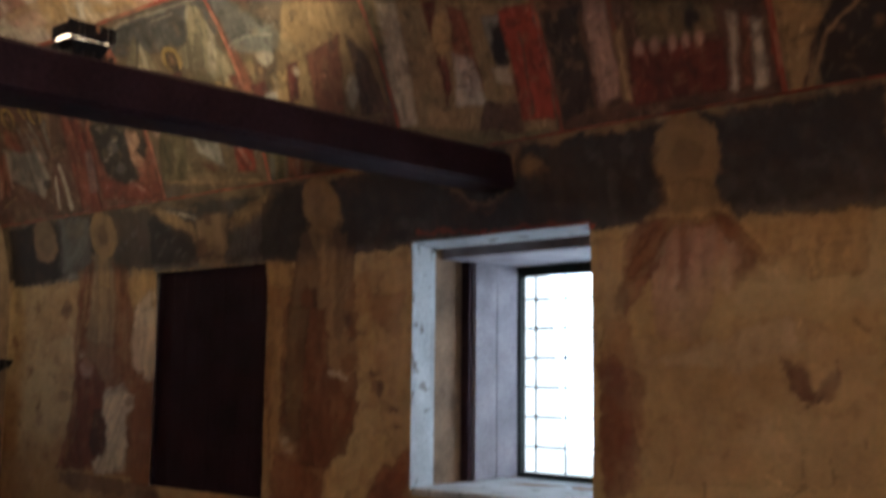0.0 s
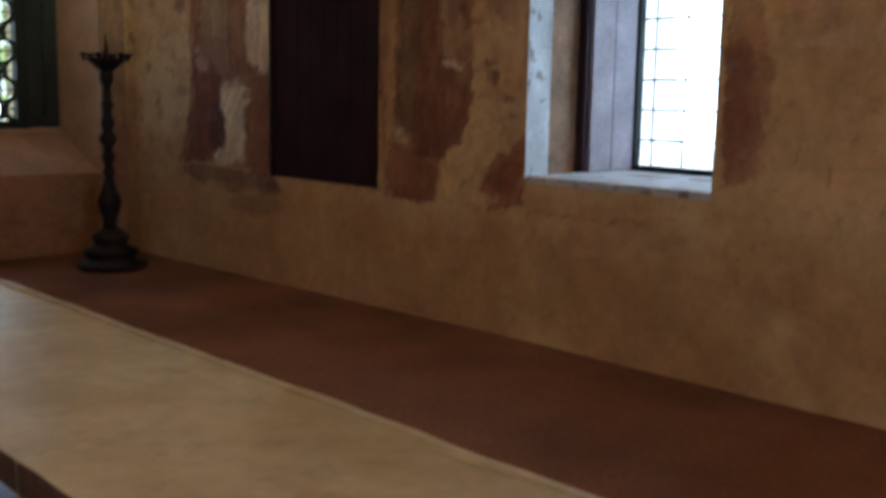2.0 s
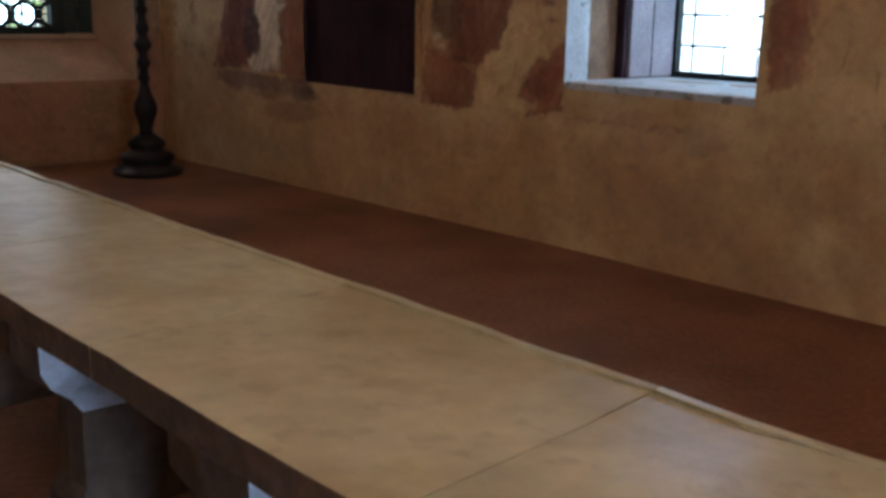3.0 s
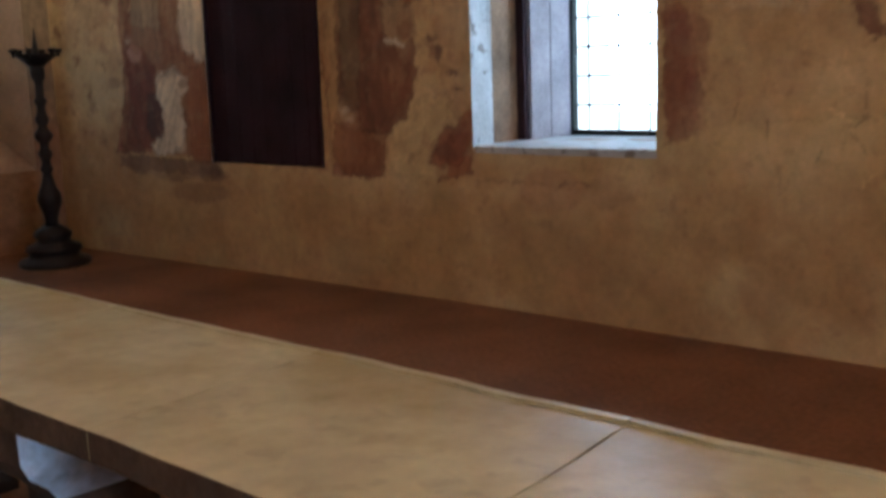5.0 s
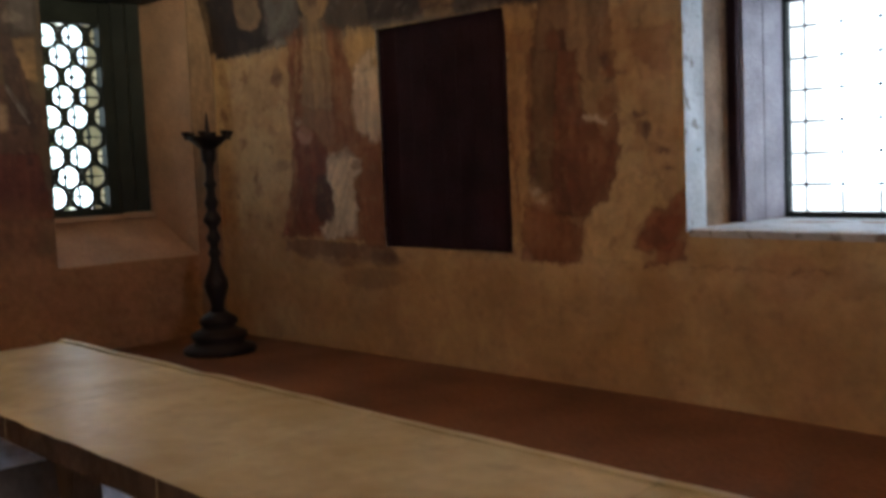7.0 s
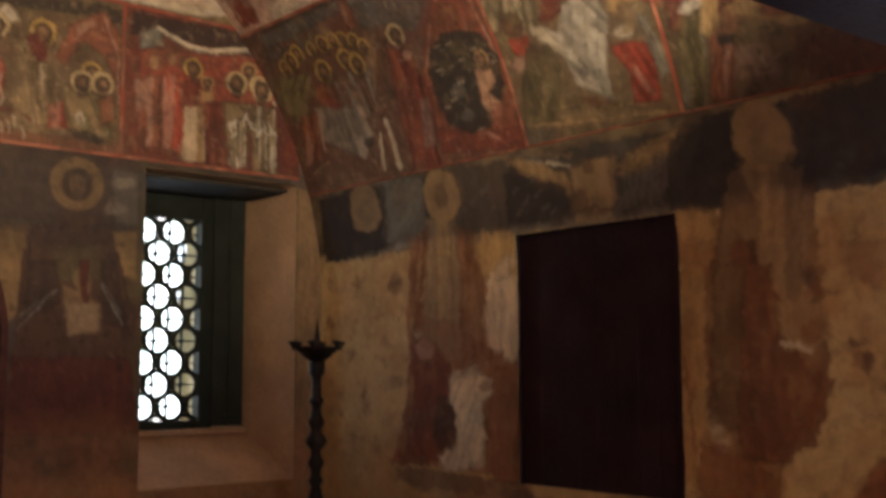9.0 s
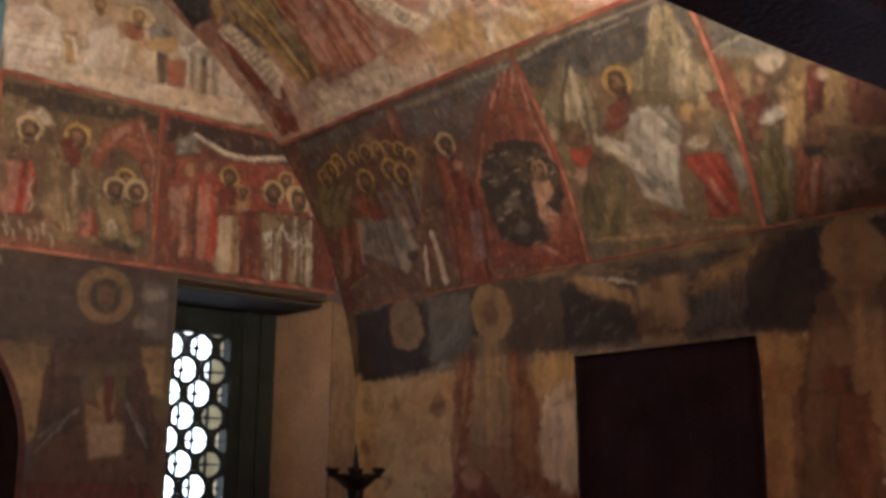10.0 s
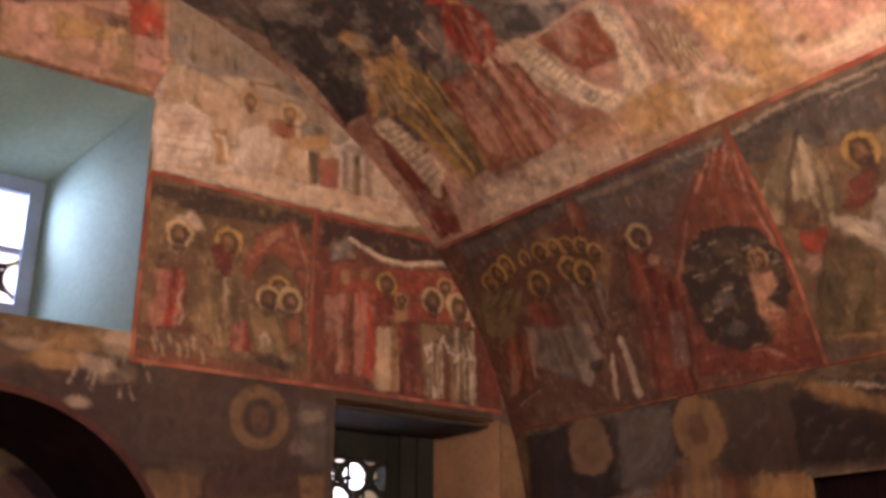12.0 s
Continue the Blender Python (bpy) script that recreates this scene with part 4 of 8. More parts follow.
cv.e(-4.74, 1.67, 0.059, 0.061, SIENNA, k=0.8)
cv.e(-4.71, 1.86, 0.063, 0.034, SIENNA, k=0.7)
cv.l(CREAM, 0.028, (-4.89, 1.61), (-4.76, 1.58), k=0.8)
cv.e(-5.29, 1.18, 0.051, 0.029, CREAM, k=0.5)
cv.e(-5.24, 1.13, 0.040, 0.018, CREAM, k=0.5)
cv.p((0.22, 0.075, 0.035), (-4.57, 0.86), (-4.45, 1.07), (-4.36, 1.09), (-4.22, 1.19), (-4.20, 1.02), (-4.28, 0.95), (-4.31, 0.85), (-4.49, 0.82), k=0.85)
cv.e(-4.44, 0.92, 0.080, 0.055, UMBER, k=0.6)
cv.e(-4.52, 1.61, 0.040, 0.020, BROWN, k=0.8)
cv.e(-4.47, 1.52, 0.031, 0.050, BROWN, k=0.8)
cv.e(-4.36, 1.40, 0.047, 0.023, BROWN, k=0.8)
cv.e(-4.63, 1.85, 0.031, 0.017, BROWN, k=0.8)
cv.e(-4.32, 1.30, 0.026, 0.013, BROWN, k=0.8)
cv.p(RUST, (-2.95, 1.69), (-2.67, 1.61), (-2.70, 1.07), (-2.93, 1.02), k=0.3)
cv.e(-2.85, 1.58, 0.075, 0.082, (0.16, 0.08, 0.06), k=0.4)
cv.e(-2.74, 1.26, 0.042, 0.083, (0.16, 0.08, 0.06), k=0.45)
cv.e(-2.81, 1.08, 0.079, 0.051, (0.16, 0.08, 0.06), k=0.35)
cv.l(BROWN, 0.011, (-4.20, 0.76), (-3.80, 0.76), (-3.37, 0.77), k=0.5)
cv.e(-2.39, 2.65, 0.174, 0.169, OCHRE)
cv.p(OCHRE, (-2.52, 2.53), (-2.28, 2.50), (-2.24, 2.42), (-2.19, 2.34), (-2.39, 2.34), (-2.61, 2.36), (-2.54, 2.45))
cv.e(-2.39, 2.63, 0.074, 0.076, BROWN, k=0.35)
cv.e(-2.44, 2.56, 0.058, 0.067, TAN, k=0.4)
cv.robe(OCHRE, SIENNA, (-2.61, 2.36), (-2.44, 2.36), (-2.55, 2.24), (-2.68, 2.12), (-2.80, 2.01), (-2.73, 2.22), k=0.8)
cv.robe(OCHRE, SIENNA, (-2.30, 2.37), (-2.17, 2.32), (-2.01, 2.09), (-2.11, 2.13), (-2.25, 2.27), k=0.75)
cv.robe(CREAM, PINK, (-2.55, 2.24), (-2.25, 2.27), (-2.15, 2.12), (-2.24, 1.99), (-2.59, 2.01), k=0.4)
cv.l(SIENNA, 0.025, (-2.44, 2.35), (-2.48, 2.00), k=0.5)
cv.p(OCHRE, (-2.17, 2.33), (-1.56, 2.32), (-1.57, 2.20), (-1.91, 2.21), (-2.00, 2.11), (-2.12, 2.22), k=0.5)
cv.l(TAN, 0.025, (-3.96, 2.70), (-3.82, 2.63), (-3.73, 2.55), (-3.57, 2.54), (-3.44, 2.62), (-3.36, 2.80), k=0.6)
cv.p(TAN, (-3.44, 2.81), (-3.32, 2.82), (-3.39, 2.69), (-3.51, 2.57), k=0.45)
cv.e(-3.29, 2.71, 0.064, 0.034, OCHRE, k=0.6)
cv.worn(0.02, 3)
cv.blotch((0.24, 0.13, 0.07), 3.4, 0.46, 1, 0.16, 0.30, where=cv.edge(cv.wv - 0.86, 0.1) * cv.edge(0.35 - cv.wv, 0.2) * np.clip((cv.u + 4.3) / 0.5, 0, 1) * np.clip((-2.2 - cv.u) / 0.4, 0, 1))
cv.blotch((0.30, 0.17, 0.085), 1.7, 0.52, 2, 0.2, 0.35, where=cv.edge(cv.wv - 0.5, 0.4))
cv.blotch((0.60, 0.47, 0.27), 3.1, 0.40, 0, 0.2, 0.35, where=cv.edge(cv.wv - 2.2, 0.2) * np.clip((cv.u + 2.7) / 0.4, 0, 1))
cv.blotch((0.22, 0.12, 0.065), 15.0, 0.30, 3, 0.08, 0.25, where=cv.edge(cv.wv - 2.3, 0.1))
cv.blotch(BROWN, 12.0, 0.40, 2, 0.2, 0.25, where=cv.edge(2.36 - cv.wv, 0.04))
cv.blotch(PLAST, 13.0, 0.36, 3, 0.12, 0.10, where=cv.edge(cv.wv - 2.3, 0.1) * cv.edge(0.85 - cv.wv, 0.1))
cv.c *= 1 - cv.edge(cv.wv - 2.32, 0.1)[..., None] * np.array((-0.14, -0.12, -0.01))
# dark band deepened further in paint, as dimmer below the floodlights' throw
cv.lay(cv.edge(2.38 - cv.wv, 0.04), SOOT, 0.38)
cv.grain(0.14)
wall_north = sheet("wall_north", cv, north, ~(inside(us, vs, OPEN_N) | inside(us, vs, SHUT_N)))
tagged(wall_north, "ochre plaster wall with worn paintings of haloed figures under a dark band", "wall", kind="structure")
blocks("masonry", "y", NORTH + 0.008, NORTH + 1.05, [X0 - 1.05, *SHUT_N[:2], *HOLE_N[:2], X1 + 0.3], [-0.05, *sorted({HOLE_N[2], HOLE_N[3], SHUT_N[2], SHUT_N[3]}), BAND + 0.4], [HOLE_N, SHUT_N], REVEAL, wall_north)

# west wall
us = lines(SOUTH, NORTH + 0.02, 0.011, *OPEN_W[:2], *UPPER_W[:2])
us = us[(us > 0.3) | (np.arange(len(us)) % 8 == 0)]
vs = lines(0.0, SPRING + RISE + 0.05, 0.011, *OPEN_W[2:], *UPPER_W[2:])
# ground pigment darkened to dim the wall's lower part
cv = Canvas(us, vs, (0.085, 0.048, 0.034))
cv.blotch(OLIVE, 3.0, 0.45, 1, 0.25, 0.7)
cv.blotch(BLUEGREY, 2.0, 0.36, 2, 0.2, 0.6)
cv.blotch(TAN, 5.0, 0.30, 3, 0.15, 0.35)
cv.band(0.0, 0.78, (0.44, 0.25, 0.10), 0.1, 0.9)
cv.p(WHITE, (1.60, 4.52), (1.76, 5.12), (1.94, 5.15), (2.66, 4.91), (3.00, 4.68), (3.59, 4.14), (3.28, 4.07), (1.65, 4.05), k=0.8)
cv.p(PINK, (.72, 4.81), (1.65, 5.16), (1.72, 4.76), (1.60, 4.52), (.76, 4.52))
cv.p(RUST, (1.36, 4.64), (1.66, 4.67), (1.64, 4.53), (1.31, 4.52), k=0.6)
cv.l(PINK, 0.047, (.81, 4.57), (1.57, 4.56))
cv.l(MAROON, 0.023, (.77, 4.48), (1.60, 4.52))
cv.p(OCHRE, (1.02, 4.85), (1.40, 4.92), (1.44, 4.82), (1.04, 4.68))
cv.p(BROWN, (1.16, 4.94), (1.42, 4.96), (1.42, 4.87), (1.18, 4.84), k=0.7)
cv.p(RED, (1.40, 5.07), (1.61, 5.15), (1.64, 4.89), (1.44, 4.85))
cv.p(OLIVE, (1.37, 4.83), (1.47, 4.85), (1.48, 4.57), (1.38, 4.58), k=0.7)
cv.p(GREY, (1.65, 5.16), (1.78, 5.21), (3.00, 4.68), (2.84, 4.52), (2.04, 4.79), (1.68, 4.79))
cv.p(BLUEGREY, (1.73, 5.00), (2.02, 5.02), (2.66, 4.83), (2.43, 4.68), (1.78, 4.82), k=0.5)
cv.p(GREY, (1.77, 5.01), (1.83, 5.07), (1.85, 4.85), (1.78, 4.82))
cv.e(1.82, 4.84, 0.033, 0.026, SOOT, -121)
cv.e(1.96, 4.92, 0.025, 0.020, SOOT, -122)
cv.l(SOOT, 0.015, (1.82, 5.03), (1.83, 4.95))
cv.l(SOOT, 0.015, (2.06, 4.91), (2.07, 4.80))
cv.l(SOOT, 0.015, (2.10, 4.91), (2.10, 4.81))
cv.l(SOOT, 0.015, (2.15, 4.83), (2.42, 4.79))
cv.l(SOOT, 0.019, (2.29, 4.73), (2.30, 4.76))
cv.l(SOOT, 0.023, (2.37, 4.82), (2.39, 4.68))
cv.p(CREAM, (1.61, 4.50), (1.98, 4.58), (2.09, 4.17), (3.01, 4.25), (3.50, 4.16), (3.28, 4.07), (1.65, 4.07), k=0.6)
cv.p(TAN, (1.68, 4.75), (2.35, 4.73), (2.66, 4.75), (2.84, 4.36), (2.69, 4.21), (2.08, 4.20), (1.67, 4.49), k=0.6)
cv.p(WHITE, (1.63, 4.47), (1.86, 4.53), (1.94, 4.20), (1.74, 4.11), (1.65, 4.11), k=0.9)
cv.e(1.79, 4.32, 0.127, 0.076, CREAM, -158)
cv.l(TAN, 0.014, (1.73, 4.29), (1.87, 4.29))
cv.p(TAN, (1.98, 4.39), (2.07, 4.42), (2.08, 4.20), (2.01, 4.18))
cv.l(CREAM, 0.015, (2.02, 4.37), (2.08, 4.31), (2.08, 4.22))
cv.p(WHITE, (2.14, 4.42), (2.36, 4.54), (2.44, 4.41), (2.41, 4.25), (2.12, 4.18), k=0.7)
cv.ring(2.22, 4.67, 0.065, 0.029, CREAM)
cv.e(2.22, 4.66, 0.056, 0.043, OCHRE, 71)
cv.ring(2.52, 4.65, 0.068, 0.030, CREAM)
cv.e(2.51, 4.64, 0.058, 0.045, OCHRE, 67)
cv.p(RUST, (2.32, 4.57), (2.51, 4.60), (2.48, 4.48), (2.36, 4.46), k=0.7)
cv.e(2.61, 4.55, 0.094, 0.048, GREY, 88)
cv.e(2.71, 4.52, 0.067, 0.053, OCHRE, 62)
cv.p(GREY, (2.64, 4.42), (2.70, 4.44), (2.71, 4.23), (2.66, 4.22))
cv.p(RED, (2.70, 4.38), (2.84, 4.40), (2.84, 4.23), (2.73, 4.24), k=0.6)
cv.p(CREAM, (2.56, 4.40), (2.64, 4.42), (2.62, 4.32), (2.53, 4.32))
cv.p(GREY, (2.86, 4.50), (3.03, 4.55), (3.06, 4.24), (2.89, 4.22), k=0.8)
cv.l(SOOT, 0.024, (2.93, 4.46), (2.94, 4.25))
cv.l(SOOT, 0.024, (2.99, 4.50), (3.00, 4.26))
cv.p(PINK, (2.84, 4.36), (3.45, 4.13), (2.69, 4.13), k=0.3)
cv.p(TAN, (.81, 3.00), (1.60, 3.10), (1.73, 2.80), (1.17, 2.91), (.85, 2.75), k=0.4)
cv.e(1.31, 2.96, 0.149, 0.068, OCHRE, -172)
cv.e(1.58, 3.03, 0.097, 0.093, CREAM, 57, k=0.5)
cv.e(.99, 2.92, 0.112, 0.060, TAN, -172, k=0.5)
cv.l(SOOT, 0.016, (1.45, 2.95), (1.63, 2.82))
cv.p(BLUEGREY, (1.68, 2.87), (2.87, 2.88), (2.85, 2.49), (1.71, 2.41), k=0.6)
cv.p(BLUEGREY, (2.59, 2.85), (2.87, 2.84), (2.85, 2.49), (2.65, 2.43), k=0.6)
cv.p(OCHRE, (1.76, 2.39), (2.09, 2.39), (2.06, 1.85), (1.96, 1.78), (1.89, 2.05), k=0.8)
cv.p(OCHRE, (2.65, 2.43), (2.83, 2.45), (2.82, 2.11), (2.70, 2.14))
cv.p(BROWN, (2.06, 2.28), (2.61, 2.36), (2.88, 1.07), (2.01, 1.10))
cv.p(BROWN, (2.12, 2.42), (2.65, 2.47), (2.79, 1.95), (2.05, 1.92))
cv.p(OLIVE, (2.24, 2.29), (2.58, 2.35), (2.59, 2.09), (2.29, 2.08), k=0.7)
cv.e(2.40, 2.73, 0.182, 0.171, OCHRE, 63)
cv.e(2.40, 2.72, 0.112, 0.098, BROWN, 83)
cv.e(2.40, 2.78, 0.076, 0.067, OLIVE, -162)
cv.e(2.41, 2.52, 0.148, 0.105, BROWN, 91)
cv.p(CREAM, (2.34, 1.94), (2.58, 1.95), (2.59, 1.75), (2.37, 1.72), k=0.5)
cv.e(2.46, 2.09, 0.109, 0.060, TAN, 93, k=0.7)
cv.l(GREY, 0.017, (2.06, 1.84), (2.26, 2.00))
cv.l(GREY, 0.018, (2.59, 2.09), (2.72, 1.88))
cv.p(MAROON, (2.01, 1.58), (2.81, 1.58), (2.88, 1.07), (1.97, 1.10), k=0.7)
cv.l(RED, 0.024, (1.96, 1.75), (1.95, 1.10))
cv.p(BROWN, (1.68, 2.91), (2.84, 2.95), (2.85, 2.49), (1.71, 2.46), k=0.55)
cv.p(GREY, (2.63, 2.85), (2.83, 2.86), (2.84, 2.49), (2.66, 2.49), k=0.6)
cv.e(2.73, 2.77, 0.080, 0.038, CREAM, -172, k=0.6)
cv.e(2.67, 2.59, 0.071, 0.045, CREAM, -173, k=0.4)
cv.p(SOOT, (2.10, 2.21), (2.28, 2.22), (2.32, 1.93), (2.08, 1.79), k=0.5)
cv.p(SOOT, (2.56, 2.24), (2.68, 2.25), (2.78, 1.77), (2.61, 1.80), k=0.5)
cv.ring(2.40, 2.73, 0.148, 0.066, OCHRE)
cv.p(BROWN, (2.28, 2.55), (2.56, 2.58), (2.66, 2.36), (2.20, 2.32), k=0.7)
cv.p(TAN, (2.31, 2.08), (2.58, 1.95), (2.58, 1.73), (2.37, 1.72), k=0.6)
cv.p(MAROON, (2.43, 2.23), (2.50, 2.24), (2.50, 1.94), (2.46, 1.94))
cv.l(GREY, 0.014, (2.05, 1.75), (2.28, 2.02))
cv.l(GREY, 0.015, (2.59, 2.06), (2.74, 1.80))
cv.p(WHITE, (1.61, 4.38), (1.93, 4.43), (1.95, 4.14), (1.65, 4.08), k=0.8)
cv.p(GREY, (1.74, 4.97), (2.69, 4.75), (2.77, 4.65), (2.53, 4.67), (2.06, 4.70), (1.76, 4.76), k=0.7)
cv.e(1.56, 2.87, 0.124, 0.056, CREAM, -172, k=0.5)
cv.p(SOOT, (.81, 3.03), (1.71, 3.02), (1.72, 2.86), (1.40, 2.94), (.82, 2.92), k=0.4)
cv.face(2.22, 4.67, 0.077)
cv.face(2.52, 4.65, 0.080)
cv.face(2.40, 2.73, 0.174)
cv.p((0.23, 0.15, 0.082), (4.1, 0.0), (4.6, 0.0), (4.6, 2.88), (4.1, 2.88), k=0.95)
cv.blotch(CREAM, 12.0, 0.32, 1, 0.2, 0.3, where=cv.edge(3.0 - cv.wv, 0.1))
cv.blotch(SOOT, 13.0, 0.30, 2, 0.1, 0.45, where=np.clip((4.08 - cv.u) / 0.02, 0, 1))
cv.strokes(1100, 8, 0.55, 0.10, 1.0, 5.2)
# paint below the panels darkened for the dimness under the upward floods
cv.lay(cv.edge(cv.wv - 2.96, 0.03) * cv.edge(2.2 - cv.wv, 0.3) * np.clip((4.05 - cv.u) / 0.03, 0, 1), SOOT, 0.68)
cv.lay(cv.edge(cv.wv - 2.2, 0.3) * np.clip((4.05 - cv.u) / 0.03, 0, 1), SOOT, 0.25)
cv.blotch((0.30, 0.15, 0.075), 4.0, 0.62, 2, 0.4, 0.7, where=cv.edge(cv.wv - 1.15, 0.25) * cv.edge(1.9 - cv.wu, 0.2))
rib = AXIS + inward(cv.v) - np.abs(cv.u - AXIS) - AXIS
cv.lay(np.clip(1.5 - np.abs(rib - 0.035) / 0.012, 0, 1), (0.26, 0.07, 0.045), 0.8)
cv.lay(np.clip(1.5 - np.abs(rib - 0.01) / 0.008, 0, 1), SOOT, 0.8)
cv.p(WHITE, (1.75, 4.99), (1.82, 5.02), (1.84, 4.79), (1.76, 4.77), k=0.6)
cv.e(1.81, 4.84, 0.031, 0.021, SOOT, 83)
cv.e(1.95, 4.90, 0.026, 0.020, SOOT, -122)
cv.l(SOOT, 0.016, (2.01, 4.94), (2.07, 4.80))
cv.l(SOOT, 0.012, (2.10, 4.83), (2.48, 4.78))
cv.l(SOOT, 0.012, (2.21, 4.77), (2.44, 4.73))
cv.l(GREY, 0.012, (2.08, 4.88), (2.36, 4.84))
cv.ring(2.21, 4.66, 0.060, 0.027, CREAM)
cv.ring(2.51, 4.65, 0.062, 0.028, CREAM)
cv.p(GREY, (2.16, 4.58), (2.29, 4.60), (2.34, 4.23), (2.17, 4.21), k=0.35)
cv.p(RUST, (2.41, 4.56), (2.53, 4.61), (2.52, 4.47), (2.44, 4.47), k=0.8)
cv.e(2.69, 4.61, 0.077, 0.046, GREY, -158)
cv.e(2.73, 4.53, 0.046, 0.036, OCHRE, 71)
cv.p(RED, (2.69, 4.41), (2.83, 4.42), (2.83, 4.21), (2.71, 4.21), k=0.5)
cv.p(GREY, (2.87, 4.50), (3.10, 4.51), (3.09, 4.25), (2.87, 4.24), k=0.8)
cv.p(SOOT, (2.94, 4.49), (2.98, 4.50), (2.97, 4.26), (2.94, 4.26))
cv.p(SOOT, (3.02, 4.49), (3.05, 4.50), (3.04, 4.27), (3.02, 4.27))
cv.p(SOOT, (2.64, 4.42), (2.69, 4.42), (2.69, 4.23), (2.66, 4.24), k=0.8)
cv.p(TAN, (1.93, 4.37), (2.04, 4.38), (2.05, 4.21), (1.95, 4.20), k=0.5)
cv.p(OCHRE, (2.48, 4.46), (2.66, 4.48), (2.61, 4.29), (2.47, 4.30), k=0.4)
cv.l(TAN, 0.014, (1.68, 4.23), (1.92, 4.26))
cv.face(2.21, 4.66, 0.070)
cv.face(2.51, 4.65, 0.073)
cv.p(GREY, (1.68, 5.03), (1.96, 5.13), (2.23, 5.03), (2.60, 4.90), (2.29, 4.77), (1.99, 4.75), (1.74, 4.75), k=0.75)
cv.p(CREAM, (1.99, 4.75), (2.29, 4.84), (2.53, 4.76), (2.37, 4.69), (2.11, 4.67), k=0.5)
cv.l(SOOT, 0.015, (1.81, 5.04), (1.83, 4.80), k=0.7)
cv.l(SOOT, 0.015, (1.77, 4.95), (1.78, 4.88), k=0.7)
cv.l(SOOT, 0.016, (1.95, 5.13), (1.98, 4.90), k=0.7)
cv.l(SOOT, 0.015, (2.03, 4.92), (2.05, 4.81), k=0.7)
cv.l(SOOT, 0.015, (2.09, 4.92), (2.11, 4.81), k=0.7)
cv.l(SOOT, 0.016, (2.25, 4.79), (2.41, 4.80), k=0.7)
cv.l(SOOT, 0.015, (2.14, 4.80), (2.25, 4.79), k=0.7)
cv.e(1.95, 4.91, 0.022, 0.023, SOOT, k=0.8)
cv.e(1.83, 4.83, 0.021, 0.022, SOOT, k=0.8)
cv.e(2.39, 4.81, 0.023, 0.023, SOOT, k=0.8)
cv.e(2.21, 4.77, 0.022, 0.023, SOOT, k=0.8)
cv.p(CREAM, (1.67, 4.73), (1.79, 4.76), (1.80, 4.65), (1.72, 4.59), k=0.6)
cv.p(WHITE, (1.63, 4.47), (1.81, 4.53), (1.98, 4.48), (1.99, 4.22), (1.79, 4.12), (1.65, 4.07))
cv.p(PINK, (1.67, 4.39), (1.80, 4.45), (1.93, 4.41), (1.90, 4.34), (1.73, 4.30), k=0.35)
cv.l(TAN, 0.014, (1.70, 4.27), (1.83, 4.30), (1.97, 4.31), k=0.6)
cv.l(TAN, 0.014, (1.68, 4.22), (1.82, 4.23), (1.96, 4.25), k=0.6)
cv.l(TAN, 0.014, (1.71, 4.35), (1.87, 4.41), k=0.6)
cv.l(TAN, 0.014, (1.73, 4.43), (1.89, 4.46), k=0.6)
cv.l(CREAM, 0.022, (2.01, 4.37), (2.06, 4.36), (2.08, 4.23))
cv.l(CREAM, 0.015, (1.99, 4.32), (2.01, 4.19), k=0.7)
cv.l(TAN, 0.017, (1.80, 4.10), (2.11, 4.15), (2.33, 4.20), k=0.5)
cv.p(WHITE, (2.13, 4.43), (2.31, 4.54), (2.39, 4.37), (2.37, 4.17), (2.18, 4.15), k=0.55)
cv.p(GREY, (2.41, 4.80), (2.61, 4.78), (2.77, 4.71), (2.74, 4.64), (2.49, 4.67), k=0.4)
cv.head(2.21, 4.66, 0.069, OCHRE)
cv.p(RUST, (2.38, 4.58), (2.50, 4.61), (2.52, 4.50), (2.41, 4.48), k=0.8)
cv.head(2.48, 4.65, 0.076, PALEGOLD)
cv.p(GREY, (2.59, 4.64), (2.74, 4.66), (2.75, 4.56), (2.62, 4.54))
cv.e(2.69, 4.59, 0.036, 0.031, SOOT, k=0.7)
cv.p(OCHRE, (2.46, 4.46), (2.74, 4.59), (2.78, 4.49), (2.60, 4.42), (2.51, 4.42), k=0.8)
cv.p(CREAM, (2.52, 4.44), (2.64, 4.44), (2.63, 4.28), (2.55, 4.30), k=0.6)
cv.p(SOOT, (2.63, 4.42), (2.68, 4.44), (2.70, 4.22), (2.64, 4.21), k=0.85)
cv.p(RUST, (2.70, 4.39), (2.84, 4.44), (2.85, 4.23), (2.71, 4.21), k=0.75)
cv.p(GREY, (2.87, 4.54), (3.07, 4.57), (3.07, 4.23), (2.89, 4.23), k=0.7)
cv.p(SOOT, (2.96, 4.49), (2.99, 4.50), (3.00, 4.22), (2.96, 4.22))
cv.p(WHITE, (2.90, 4.50), (2.94, 4.51), (2.95, 4.24), (2.90, 4.24), k=0.5)
cv.p(WHITE, (3.00, 4.50), (3.04, 4.50), (3.04, 4.24), (3.01, 4.23), k=0.5)
cv.l(SOOT, 0.012, (2.95, 4.36), (3.05, 4.37), k=0.7)
cv.p(RUST, (2.60, 4.86), (2.77, 4.81), (2.86, 4.71), (2.71, 4.75), k=0.5)
cv.e(1.25, 2.90, 0.142, 0.052, OCHRE, k=0.6)
cv.e(1.09, 2.96, 0.110, 0.029, CREAM, k=0.3)
cv.e(1.11, 2.79, 0.137, 0.040, SOOT, k=0.6)
cv.e(1.39, 2.70, 0.063, 0.029, CREAM, k=0.5)
cv.p(CREAM, (1.35, 2.96), (1.56, 2.94), (1.58, 2.88), (1.48, 2.85), (1.38, 2.88), k=0.35)
